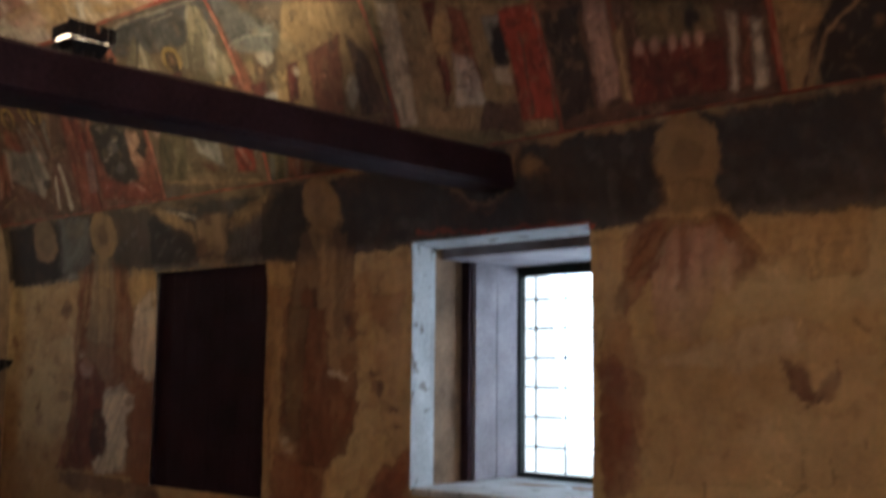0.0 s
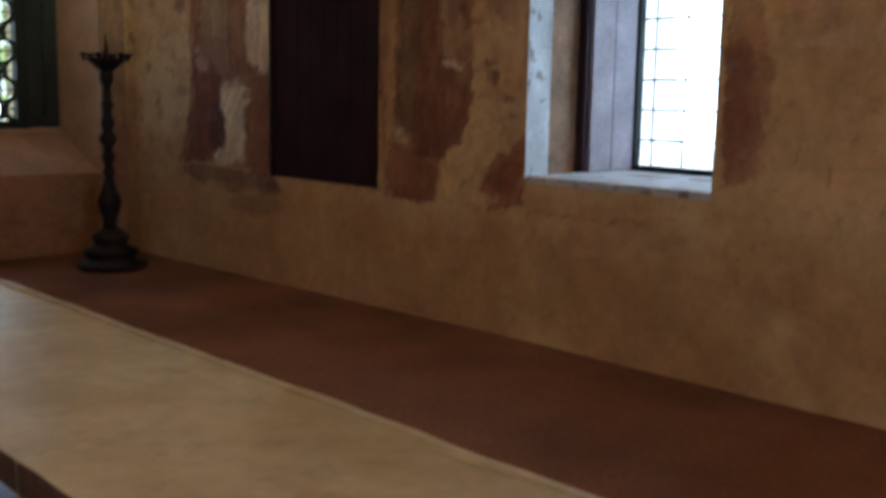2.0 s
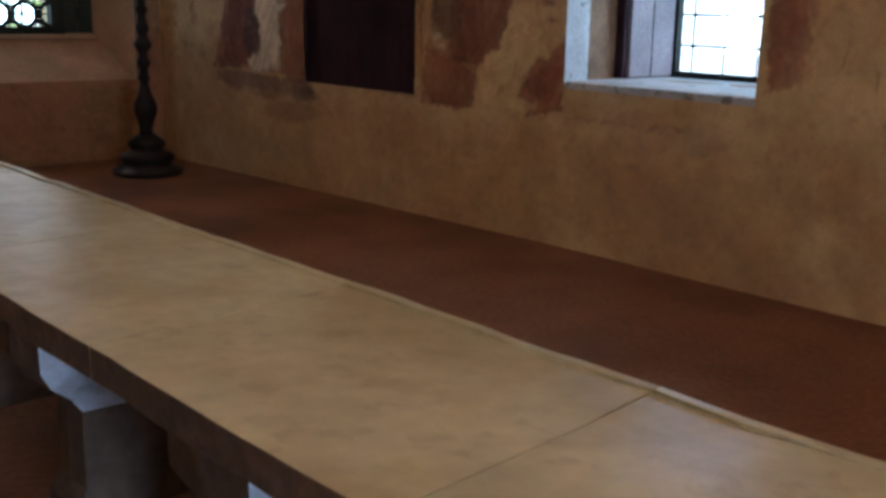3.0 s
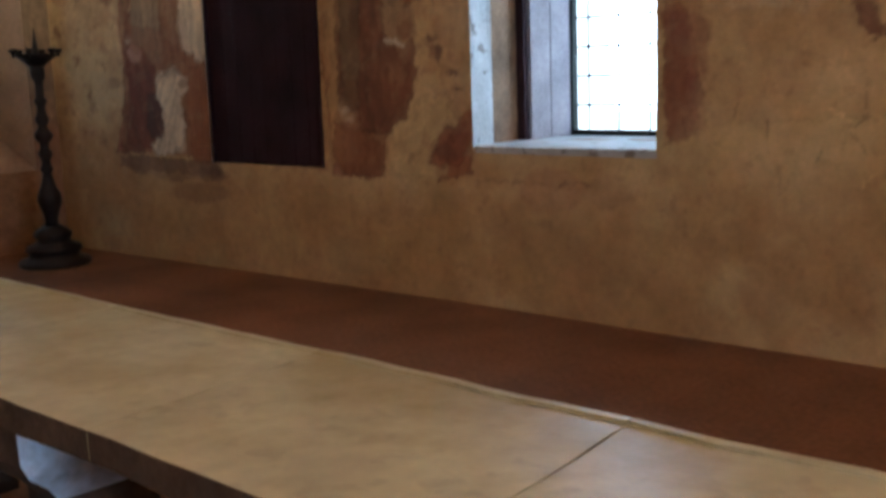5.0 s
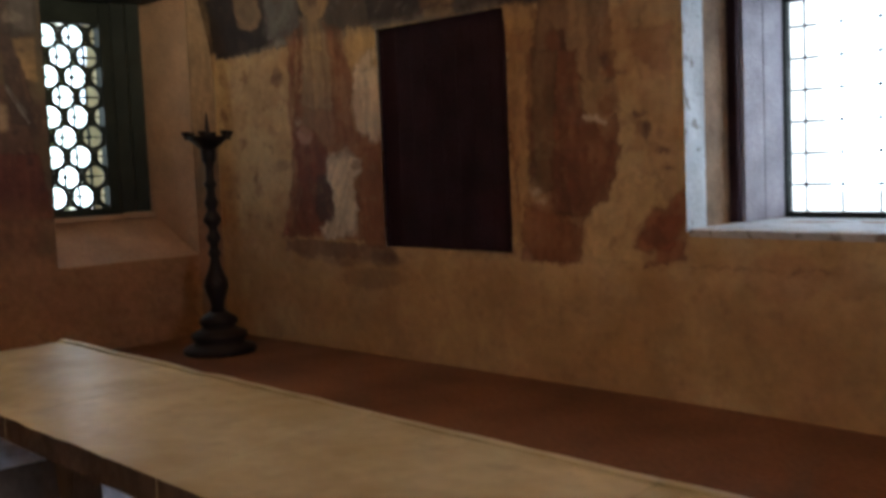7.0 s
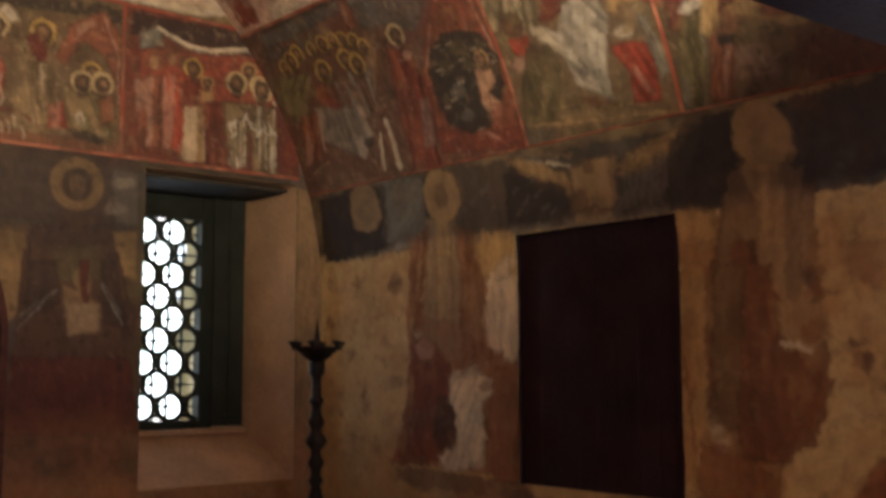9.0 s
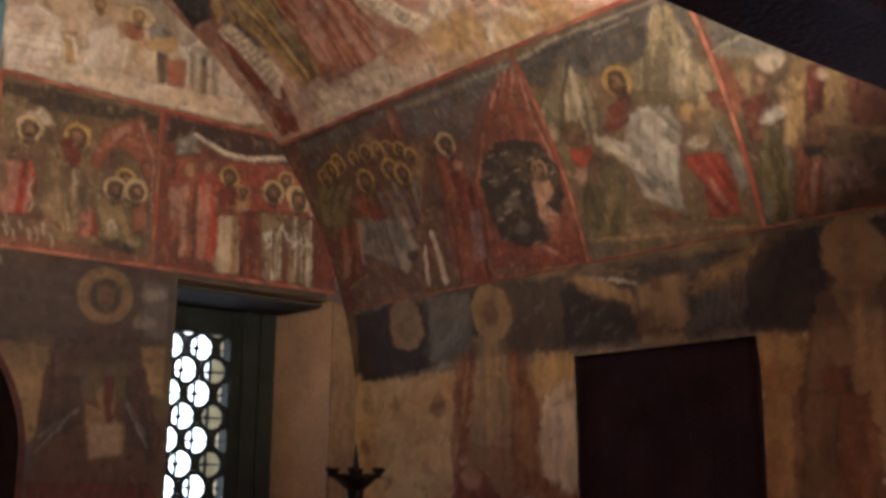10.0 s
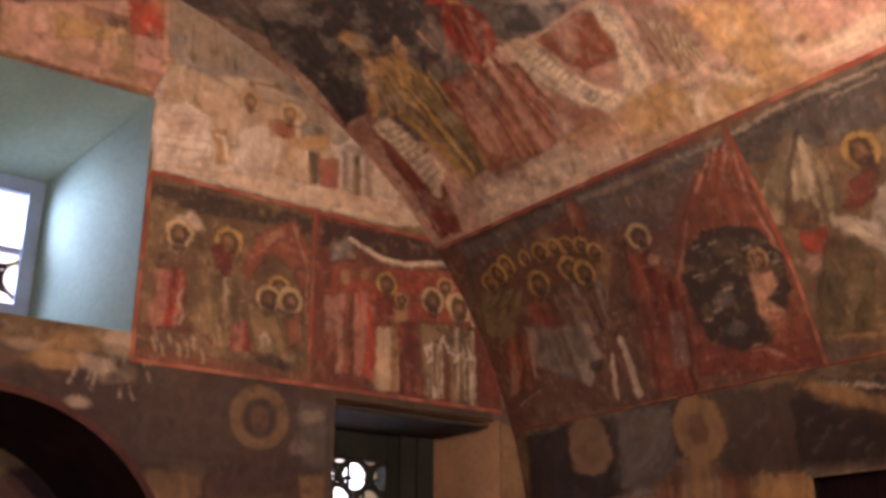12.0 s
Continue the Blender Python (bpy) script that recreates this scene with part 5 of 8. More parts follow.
cv.l(CREAM, 0.012, (1.53, 2.93), (1.54, 2.90), k=0.35)
cv.l(WHITE, 0.012, (1.43, 2.87), (1.42, 2.81), k=0.35)
cv.l(SOOT, 0.012, (1.74, 3.00), (1.75, 2.96), k=0.35)
cv.l(CREAM, 0.012, (1.60, 2.81), (1.60, 2.76), k=0.35)
cv.l(WHITE, 0.012, (1.71, 2.98), (1.72, 2.94), k=0.35)
cv.l(SOOT, 0.012, (1.38, 2.77), (1.37, 2.72), k=0.35)
cv.l(CREAM, 0.012, (1.74, 2.90), (1.75, 2.85), k=0.35)
cv.l(WHITE, 0.012, (1.35, 2.84), (1.33, 2.79), k=0.35)
cv.l(SOOT, 0.012, (1.57, 2.95), (1.58, 2.89), k=0.35)
cv.l(CREAM, 0.012, (1.43, 2.78), (1.46, 2.76), k=0.35)
cv.l(WHITE, 0.012, (1.46, 2.86), (1.45, 2.80), k=0.35)
cv.l(SOOT, 0.012, (1.54, 2.87), (1.56, 2.84), k=0.35)
cv.l(CREAM, 0.012, (1.72, 2.98), (1.75, 2.95), k=0.35)
cv.l(WHITE, 0.012, (1.51, 2.92), (1.53, 2.88), k=0.35)
cv.l(SOOT, 0.012, (1.53, 2.86), (1.54, 2.79), k=0.35)
cv.l(CREAM, 0.012, (1.50, 2.92), (1.52, 2.88), k=0.35)
cv.l(WHITE, 0.012, (1.36, 2.87), (1.35, 2.83), k=0.35)
cv.l(SOOT, 0.012, (1.37, 2.81), (1.39, 2.77), k=0.35)
cv.l(CREAM, 0.012, (1.65, 2.81), (1.67, 2.75), k=0.35)
cv.l(WHITE, 0.012, (1.61, 2.98), (1.60, 2.93), k=0.35)
cv.l(SOOT, 0.012, (1.71, 2.95), (1.71, 2.92), k=0.35)
cv.l(CREAM, 0.012, (1.47, 2.85), (1.45, 2.78), k=0.35)
cv.worn(0.010, 2).blotch(TAN, 5.0, 0.56, 1, 0.3, 0.38, where=cv.edge(4.07 - cv.wv, 0.05)).blotch(OLIVE, 11.0, 0.40, 3, 0.15, 0.25, where=cv.edge(4.07 - cv.wv, 0.05))
cv.grain()
mu, mv = np.meshgrid((us[:-1] + us[1:]) / 2, (vs[:-1] + vs[1:]) / 2, indexing="ij")
arch = (np.abs(mu - ARCH_Y) < ARCH_R) & ((mv < ARCH_Z) | (np.hypot(mu - ARCH_Y, mv - ARCH_Z) < ARCH_R))
beyond = np.abs(mu - AXIS) > inward(mv) + 0.06
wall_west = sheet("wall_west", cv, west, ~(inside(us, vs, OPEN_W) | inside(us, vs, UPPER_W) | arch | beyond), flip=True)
tagged(wall_west, "end wall covered with dark worn fresco, with window niches and an arched recess", "wall", kind="structure")
ab = (ARCH_Y - ARCH_R, ARCH_Y + ARCH_R, 0, ARCH_Z + ARCH_R)
blocks("masonry", "x", X0 - 1.05, X0 - 0.008, [SOUTH - 0.3, *sorted({*OPEN_W[:2], *UPPER_W[:2], *ab[:2]}), NORTH], [-0.05, *sorted({OPEN_W[2], OPEN_W[3], UPPER_W[2], UPPER_W[3], ab[3]}), 5.6], [OPEN_W, UPPER_W, ab], PLASTER, wall_west)
# arched recess: its curved side and its back
bm = bmesh.new()
ring = [(ARCH_Y + ARCH_R, 0.0), *[(ARCH_Y + ARCH_R * math.cos(a), ARCH_Z + ARCH_R * math.sin(a)) for a in np.linspace(0, math.pi, 40)], (ARCH_Y - ARCH_R, 0.0)]
fr = [bm.verts.new((X0 - 0.002, y, z)) for y, z in ring]
bk = [bm.verts.new((X0 - 1.17, AXIS * 0.06 + y * 0.94, z * 0.985)) for y, z in ring]
for k in range(len(ring) - 1):
    bm.faces.new((fr[k], fr[k + 1], bk[k + 1], bk[k]))
# the recess's shadow is put into the soffit's near-black colour
part("arch_soffit", bm, mat("shaded_soffit", (0.05, 0.03, 0.025), 0.85, scale=5, vary=0.5, bump=0.3), wall_west, smooth=True)
au, av = np.linspace(-0.3, 2.1, 110), np.linspace(0, 2.8, 130)
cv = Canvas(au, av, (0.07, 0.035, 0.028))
cv.e(1.18, 2.51, 0.182, 0.126, OLIVE, -177)
cv.e(1.38, 2.59, 0.127, 0.097, OCHRE, -176, k=0.5)
cv.p(BROWN, (1.01, 2.40), (1.34, 2.46), (1.59, 2.16), (1.05, 2.12), k=0.6)
cv.e(1.21, 2.23, 0.150, 0.062, PINK, -177, k=0.4)

cv.grain(0.4)
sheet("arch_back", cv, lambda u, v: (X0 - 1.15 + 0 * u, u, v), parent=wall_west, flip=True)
bm = bmesh.new()
rims = []
for x, r in ((X0, ARCH_R - 0.006), (X0 + 0.006, ARCH_R - 0.006), (X0 + 0.006, ARCH_R + 0.035), (X0, ARCH_R + 0.035)):
    rims.append([bm.verts.new((x, ARCH_Y + r, 0.0)), *[bm.verts.new((x, ARCH_Y + r * math.cos(a), ARCH_Z + r * math.sin(a))) for a in np.linspace(0, math.pi, 48)], bm.verts.new((x, ARCH_Y - r, 0.0))])
for p, q in zip(rims, rims[1:]):
    for k in range(len(p) - 1):
        bm.faces.new((p[k], p[k + 1], q[k + 1], q[k]))
part("arch_border", bm, mat("maroon_border", (0.085, 0.03, 0.025), 0.8, scale=8, vary=0.4, bump=0.2), wall_west, "worn dark red border round the arch")
part("masonry", box((X0 - 1.5, ab[0], 0), (X0 - 1.18, ab[1], ab[3])), PLASTER, wall_west)

# south and east walls close the hall
sw = part("wall_south", box((X0 - 1.05, SOUTH - 0.3, -0.05), (X1 + 0.3, SOUTH, 3.3)), PLASTER)
tagged(sw, "plain ochre plaster side wall", "wall", kind="structure")
ew = part("wall_east", box((X1, SOUTH - 0.3, -0.05), (X1 + 0.3, -0.9, 5.7)), PLASTER)
for lo, hi in (((X1, 0.7, -0.05), (X1 + 0.3, NORTH + 1.0, 5.7)), ((X1, -0.9, 2.45), (X1 + 0.3, 0.7, 5.7))):
    part("masonry", box(lo, hi), PLASTER, ew)
tagged(ew, "plain ochre plaster end wall", "wall", kind="structure")

# vault
us = lines(X0 - 0.04, X1, 0.013)
us = us[(us < -1.0) | (np.arange(len(us)) % 8 == 0) | (us == X1)]
vs = np.concatenate([lines(-0.05, CROWN, 0.013)[:-1], np.linspace(CROWN, 2 * CROWN + 0.2, 60)])
cv = Canvas(us, vs, PINK)
cv.blotch(RUST, 2.0, 0.42, 1, 0.25, 0.6)
cv.blotch(CREAM, 2.6, 0.40, 2, 0.2, 0.55)
cv.blotch(BLUEGREY, 1.6, 0.33, 3, 0.2, 0.5)
cv.blotch((0.56, 0.47, 0.40), 3.0, 0.45, 3, 0.25, 0.5, where=cv.edge(1.3 - cv.wv, 0.1) * cv.edge(cv.wv - 2.2, 0.5))
cv.p(BLUEGREY, (-8.90, 3.63), (-8.79, 3.54), (-6.74, 2.17), (-7.12, 2.16), (-7.47, 2.23), (-8.21, 1.87), (-8.51, 2.09), (-8.56, 2.75), k=0.9)
cv.p(DARKBLUE, (-8.13, 3.04), (-7.41, 2.57), (-7.70, 2.40), (-7.93, 2.39), (-7.93, 2.62), (-8.53, 2.39), (-8.81, 2.33), (-8.70, 2.84))
cv.p(SOOT, (-8.56, 2.75), (-8.27, 2.59), (-8.61, 2.33), (-8.83, 2.32))
cv.p(GREY, (-7.12, 2.39), (-6.85, 2.23), (-7.01, 2.14), (-7.31, 2.30), k=0.7)
cv.e(-7.55, 2.57, 0.120, 0.071, RED, 29)
cv.e(-7.52, 2.47, 0.231, 0.067, RED, 40)
cv.p(TAN, (-8.31, 2.58), (-8.05, 2.48), (-8.09, 2.30), (-8.05, 1.63), (-8.24, 1.67), (-8.38, 2.26), (-8.53, 2.34))
cv.p(GOLD, (-8.24, 2.38), (-8.19, 2.26), (-8.17, 1.68), (-8.27, 1.70), (-8.37, 2.21), k=0.9)
cv.p(OLIVE, (-8.31, 2.56), (-8.10, 2.49), (-8.13, 2.32), (-7.99, 1.65), (-8.09, 1.65), (-8.46, 2.40), k=0.6)
cv.p(GOLD, (-7.99, 2.36), (-7.95, 2.27), (-7.95, 1.97), (-8.04, 1.99))
cv.p(TAN, (-8.21, 2.81), (-8.07, 2.73), (-8.15, 2.63), (-8.30, 2.75))
cv.l(TAN, 0.051, (-7.96, 2.55), (-8.09, 2.35))
cv.l(TAN, 0.040, (-7.74, 2.51), (-7.70, 2.40))
cv.p(CREAM, (-8.53, 2.24), (-8.42, 2.17), (-8.34, 1.75), (-8.56, 1.57), (-8.58, 1.80), (-8.63, 2.15), k=0.9)
cv.l(BROWN, 0.023, (-8.53, 2.13), (-8.38, 2.10))
cv.l(BROWN, 0.023, (-8.52, 2.03), (-8.37, 2.01))
cv.l(BROWN, 0.023, (-8.49, 1.92), (-8.35, 1.91))
cv.p(RUST, (-8.64, 2.20), (-8.58, 1.80), (-8.62, 1.51), (-8.59, 1.41), (-8.77, 1.34), (-8.72, 1.91))
cv.p(RUST, (-7.95, 2.23), (-7.47, 2.15), (-7.55, 1.63), (-7.97, 1.48), (-8.11, 1.74))
cv.p(PINK, (-7.66, 2.25), (-7.38, 2.14), (-7.42, 1.62), (-7.65, 1.63), (-7.67, 2.09), k=0.8)
cv.l(MAROON, 0.035, (-7.62, 2.19), (-7.59, 1.61))
cv.l(MAROON, 0.026, (-7.47, 2.15), (-7.44, 1.62))
cv.l(PINK, 0.030, (-7.44, 2.21), (-7.43, 1.77))
cv.l(BROWN, 0.019, (-7.59, 1.97), (-7.63, 1.62))
cv.p(RED, (-7.48, 2.61), (-7.35, 2.49), (-7.39, 2.27), (-7.54, 2.27), (-7.58, 2.42))
cv.p(CREAM, (-7.39, 2.10), (-7.19, 2.14), (-7.11, 1.89), (-6.93, 1.69), (-7.03, 1.61), (-7.18, 1.70), (-7.31, 1.91))
cv.p(CREAM, (-6.75, 2.16), (-6.66, 2.12), (-6.68, 1.82), (-6.71, 1.69), (-6.84, 1.60), (-6.89, 1.67), (-6.81, 1.85), k=0.9)
cv.l(GREY, 0.014, (-7.22, 2.04), (-7.35, 1.99))
cv.l(GREY, 0.014, (-7.17, 1.96), (-7.31, 1.91))
cv.l(GREY, 0.014, (-7.13, 1.88), (-7.25, 1.82))
cv.l(GREY, 0.014, (-7.09, 1.80), (-7.20, 1.75))
cv.l(GREY, 0.014, (-7.04, 1.74), (-7.13, 1.68))
cv.l(GREY, 0.013, (-6.76, 2.09), (-6.66, 2.07))
cv.l(GREY, 0.013, (-6.78, 2.01), (-6.66, 1.99))
cv.l(GREY, 0.013, (-6.79, 1.92), (-6.66, 1.91))
cv.l(GREY, 0.013, (-6.80, 1.84), (-6.68, 1.82))
cv.p(RUST, (-7.12, 2.12), (-6.80, 2.10), (-6.79, 1.84), (-6.94, 1.84), (-7.09, 1.95))
cv.p(PINK, (-7.09, 1.95), (-6.80, 1.83), (-6.85, 1.69), (-7.02, 1.73), k=0.6)
cv.p(BROWN, (-6.58, 2.08), (-6.38, 1.96), (-6.32, 1.67), (-6.51, 1.63), (-6.66, 1.74), k=0.5)
cv.l(OLIVE, 0.012, (-6.52, 1.97), (-6.52, 1.67))
cv.l(OLIVE, 0.012, (-6.47, 1.95), (-6.47, 1.65))
cv.l(OLIVE, 0.012, (-6.41, 1.92), (-6.40, 1.65))
cv.p(OCHRE, (-6.92, 1.65), (-6.56, 1.62), (-6.62, 1.42), (-7.02, 1.41), k=0.9)
cv.p(CREAM, (-6.61, 1.60), (-6.39, 1.61), (-6.16, 1.39), (-6.20, 1.38), (-6.33, 1.50), (-6.57, 1.55))
cv.p(CREAM, (-6.55, 1.50), (-6.45, 1.47), (-6.58, 1.37), (-6.66, 1.40))
cv.p(GOLD, (-6.43, 1.50), (-6.24, 1.38), (-6.44, 1.32), (-6.58, 1.37), k=0.6)
cv.p(GOLD, (-6.40, 1.98), (-6.02, 1.77), (-6.00, 1.45), (-6.18, 1.41), (-6.31, 1.63), k=0.5)
cv.p(PINK, (-5.91, 1.71), (-5.51, 1.50), (-5.58, 1.36), (-5.84, 1.43), (-5.92, 1.59))
cv.p(CREAM, (-5.85, 1.47), (-5.52, 1.47), (-5.58, 1.36), (-5.88, 1.36), k=0.7)
cv.p(GREY, (-8.34, 1.62), (-7.46, 1.63), (-7.35, 1.36), (-8.37, 1.33), k=0.35)
cv.p(CREAM, (-8.17, 1.56), (-7.60, 1.57), (-7.55, 1.40), (-8.16, 1.39), k=0.4)
cv.e(-7.48, 1.43, 0.069, 0.049, BROWN, 34, k=0.7)
cv.e(-7.63, 1.38, 0.053, 0.039, BROWN, -169, k=0.7)
cv.l(TAN, 0.032, (-8.31, 2.51), (-8.49, 2.32))
cv.l(MAROON, 0.031, (-7.58, 2.42), (-7.58, 2.13))
cv.l(RUST, 0.030, (-7.46, 2.39), (-7.49, 2.07))
cv.l(CREAM, 0.019, (-7.50, 2.21), (-7.53, 1.82))
cv.l(CREAM, 0.015, (-7.51, 2.00), (-7.42, 1.62))
cv.l(GOLD, 0.027, (-8.26, 2.16), (-8.26, 1.76))
cv.l(BROWN, 0.023, (-8.35, 2.44), (-8.40, 2.09))
cv.e(-8.19, 2.73, 0.077, 0.047, OCHRE, 18)
cv.e(-7.46, 2.52, 0.073, 0.050, OCHRE, 21)
cv.l(DARKBLUE, 0.034, (-7.93, 2.39), (-7.97, 2.11))
cv.l(GREY, 0.021, (-8.03, 2.40), (-8.05, 2.19))
cv.l(BROWN, 0.012, (-6.59, 1.98), (-6.60, 1.67))
cv.l(BROWN, 0.012, (-6.53, 1.91), (-6.54, 1.63))
cv.e(-5.91, 1.51, 0.027, 0.020, BROWN, 53)
cv.e(-6.50, 1.45, 0.031, 0.023, BROWN, 171)
cv.l(RUST, 0.018, (-6.38, 1.57), (-6.22, 1.40))
cv.l(PINK, 0.022, (-5.97, 1.56), (-5.80, 1.59))
cv.p(TAN, (-7.46, 1.60), (-6.96, 1.61), (-5.76, 1.32), (-6.94, 1.29), k=0.7)
cv.p(OCHRE, (-6.81, 1.59), (-5.96, 1.42), (-6.01, 1.34), (-6.75, 1.42), k=0.6)
cv.p(DARKBLUE, (-8.55, 3.20), (-7.48, 2.58), (-7.75, 2.33), (-7.95, 2.33), (-7.87, 2.56), (-8.21, 2.64), (-8.56, 2.32), (-8.71, 2.32), (-8.73, 2.77), (-8.75, 3.00), k=0.9)
cv.p(DARKBLUE, (-7.22, 2.42), (-6.80, 2.18), (-7.10, 2.16), (-7.27, 2.26), k=0.9)
cv.e(-8.37, 3.02, 0.081, 0.030, GREY, k=0.35)
cv.e(-8.17, 2.93, 0.063, 0.025, GREY, k=0.35)
cv.e(-8.60, 2.96, 0.076, 0.024, GREY, k=0.35)
cv.e(-8.33, 2.78, 0.068, 0.037, GREY, k=0.35)
cv.e(-7.88, 2.29, 0.055, 0.061, GREY, k=0.35)
cv.e(-7.78, 2.19, 0.048, 0.055, GREY, k=0.35)
cv.e(-7.20, 2.33, 0.064, 0.030, GREY, k=0.35)
cv.e(-8.44, 3.12, 0.038, 0.050, BROWN, k=0.6)
cv.e(-8.36, 2.93, 0.033, 0.036, BROWN, k=0.6)
cv.e(-7.74, 2.48, 0.045, 0.026, BROWN, k=0.6)
cv.p((0.20, 0.055, 0.04), (-8.63, 2.12), (-8.48, 2.08), (-8.43, 1.66), (-8.54, 1.35), (-8.73, 1.38), (-8.71, 1.72), (-8.72, 1.96))
cv.l(PINK, 0.014, (-8.72, 1.98), (-8.73, 1.71), (-8.73, 1.42), k=0.7)
cv.l(SOOT, 0.010, (-8.69, 2.03), (-8.70, 1.77), (-8.75, 1.45), k=0.7)
cv.robe(GOLD, STRAW, (-8.25, 2.60), (-8.04, 2.52), (-7.99, 2.42), (-8.03, 2.06), (-8.06, 1.64), (-8.23, 1.62), (-8.28, 1.82), (-8.28, 2.07), (-8.31, 2.22), (-8.45, 2.21), (-8.27, 2.41), (-8.39, 2.43))
cv.robe(OCHRE, OLIVE, (-8.04, 2.38), (-7.99, 2.22), (-7.98, 1.95), (-8.00, 1.64), (-8.11, 1.63), (-8.12, 1.97), (-8.13, 2.22), k=0.85)
cv.p(OCHRE, (-8.25, 2.59), (-8.07, 2.52), (-8.10, 2.43), (-8.24, 2.43), (-8.33, 2.50))
cv.l(OCHRE, 0.053, (-8.32, 2.51), (-8.40, 2.38), (-8.53, 2.28))
cv.l(TAN, 0.022, (-8.36, 2.41), (-8.48, 2.28), k=0.8)
cv.l(GOLD, 0.038, (-8.09, 2.43), (-8.15, 2.34), (-8.15, 2.16), (-8.14, 1.68), k=0.9)
cv.l(GOLD, 0.021, (-8.18, 2.43), (-8.23, 2.24), k=0.8)
cv.l(OLIVE, 0.026, (-8.16, 2.30), (-8.18, 1.97), (-8.18, 1.71), k=0.8)
cv.l(BROWN, 0.017, (-8.17, 2.20), (-8.18, 1.91), k=0.8)
cv.l(OCHRE, 0.024, (-7.93, 2.30), (-7.95, 2.13), (-7.93, 1.99), k=0.8)
cv.l(OCHRE, 0.037, (-8.02, 2.42), (-7.95, 2.51), (-7.93, 2.57))
cv.l(OCHRE, 0.020, (-7.96, 2.52), (-7.96, 2.56), k=0.8)
cv.l(TAN, 0.027, (-7.76, 2.53), (-7.76, 2.44), (-7.76, 2.40))
cv.p(OCHRE, (-8.27, 2.80), (-8.16, 2.79), (-8.11, 2.74), (-8.12, 2.66), (-8.19, 2.66), (-8.25, 2.73))
cv.e(-8.20, 2.65, 0.055, 0.059, TAN, k=0.9)
cv.e(-8.21, 2.63, 0.024, 0.027, BROWN, k=0.6)
cv.p(CREAM, (-8.64, 2.23), (-8.44, 2.22), (-8.41, 2.01), (-8.38, 1.77), (-8.52, 1.60), (-8.59, 1.63), (-8.57, 1.72), (-8.59, 1.99), k=0.95)
cv.hatch(GREY, 0.019, (-8.61, 2.19), (-8.54, 1.70), (-8.44, 2.16), (-8.41, 1.74), 9, k=0.7)
cv.robe(RUST, RED, (-7.47, 2.58), (-7.32, 2.46), (-7.34, 2.31), (-7.38, 2.21), (-7.58, 2.17), (-7.66, 2.24), (-7.61, 2.40))
cv.l(PINK, 0.015, (-7.47, 2.49), (-7.57, 2.23), k=0.6)
cv.l(MAROON, 0.018, (-7.42, 2.44), (-7.51, 2.20), k=0.7)
cv.p(CREAM, (-7.38, 2.48), (-7.35, 2.44), (-7.39, 2.40), (-7.42, 2.43), k=0.6)
cv.robe(PINK, (0.33, 0.15, 0.10), (-7.85, 2.14), (-7.56, 2.14), (-7.36, 2.08), (-7.33, 1.81), (-7.38, 1.60), (-7.65, 1.57), (-7.87, 1.64), (-7.99, 1.76), (-7.93, 1.95))
cv.l(MAROON, 0.019, (-7.57, 2.13), (-7.63, 1.58), k=0.75)
cv.l(MAROON, 0.019, (-7.49, 2.12), (-7.40, 1.62), k=0.75)
cv.l(MAROON, 0.020, (-7.70, 2.11), (-7.76, 1.62), k=0.75)
cv.l(PINK, 0.023, (-7.53, 2.12), (-7.57, 1.58), k=0.7)
cv.l(PINK, 0.022, (-7.43, 2.10), (-7.36, 1.69), k=0.7)
cv.l(PINK, 0.024, (-7.81, 2.08), (-7.86, 1.68), k=0.7)
cv.p(RUST, (-7.16, 2.14), (-6.79, 2.14), (-6.75, 2.09), (-6.78, 1.85), (-7.02, 1.86), (-7.11, 1.97))
cv.l(BROWN, 0.014, (-7.07, 2.10), (-6.95, 1.91), k=0.4)
cv.p(CREAM, (-7.31, 2.09), (-7.16, 2.08), (-7.12, 1.87), (-7.03, 1.69), (-6.84, 1.66), (-6.96, 1.60), (-7.06, 1.60), (-7.18, 1.74), (-7.27, 1.94))
cv.hatch(GREY, 0.014, (-7.28, 2.06), (-7.07, 1.64), (-7.18, 2.07), (-7.01, 1.67), 11, k=0.65)
cv.p(CREAM, (-6.74, 2.14), (-6.64, 2.08), (-6.67, 1.89), (-6.68, 1.67), (-6.82, 1.59), (-6.88, 1.71), (-6.75, 1.81), (-6.77, 2.01))
cv.hatch(GREY, 0.013, (-6.73, 2.12), (-6.75, 1.82), (-6.64, 2.07), (-6.67, 1.77), 9, k=0.65)
cv.l(OCHRE, 0.022, (-7.38, 2.27), (-7.25, 2.14), k=0.7)
cv.p(PINK, (-6.66, 1.62), (-6.55, 1.62), (-6.33, 1.58), (-6.35, 1.50), (-6.52, 1.51), k=0.6)
cv.hatch(OLIVE, 0.012, (-6.56, 1.95), (-6.44, 1.87), (-6.57, 1.62), (-6.36, 1.61), 8, k=0.8)
cv.hatch(CREAM, 0.009, (-6.55, 1.95), (-6.44, 1.86), (-6.54, 1.62), (-6.37, 1.62), 6, k=0.5)
cv.p(CREAM, (-6.43, 1.53), (-6.29, 1.53), (-6.18, 1.40), (-6.25, 1.39), (-6.34, 1.46), k=0.6)
cv.p(WHITE, (-6.54, 1.52), (-6.47, 1.49), (-6.58, 1.37), (-6.61, 1.40), k=0.6)
cv.p(OCHRE, (-6.19, 1.74), (-5.84, 1.65), (-5.79, 1.44), (-6.09, 1.44), (-6.25, 1.55), k=0.35)
cv.e(-5.93, 1.51, 0.032, 0.019, BROWN, k=0.7)
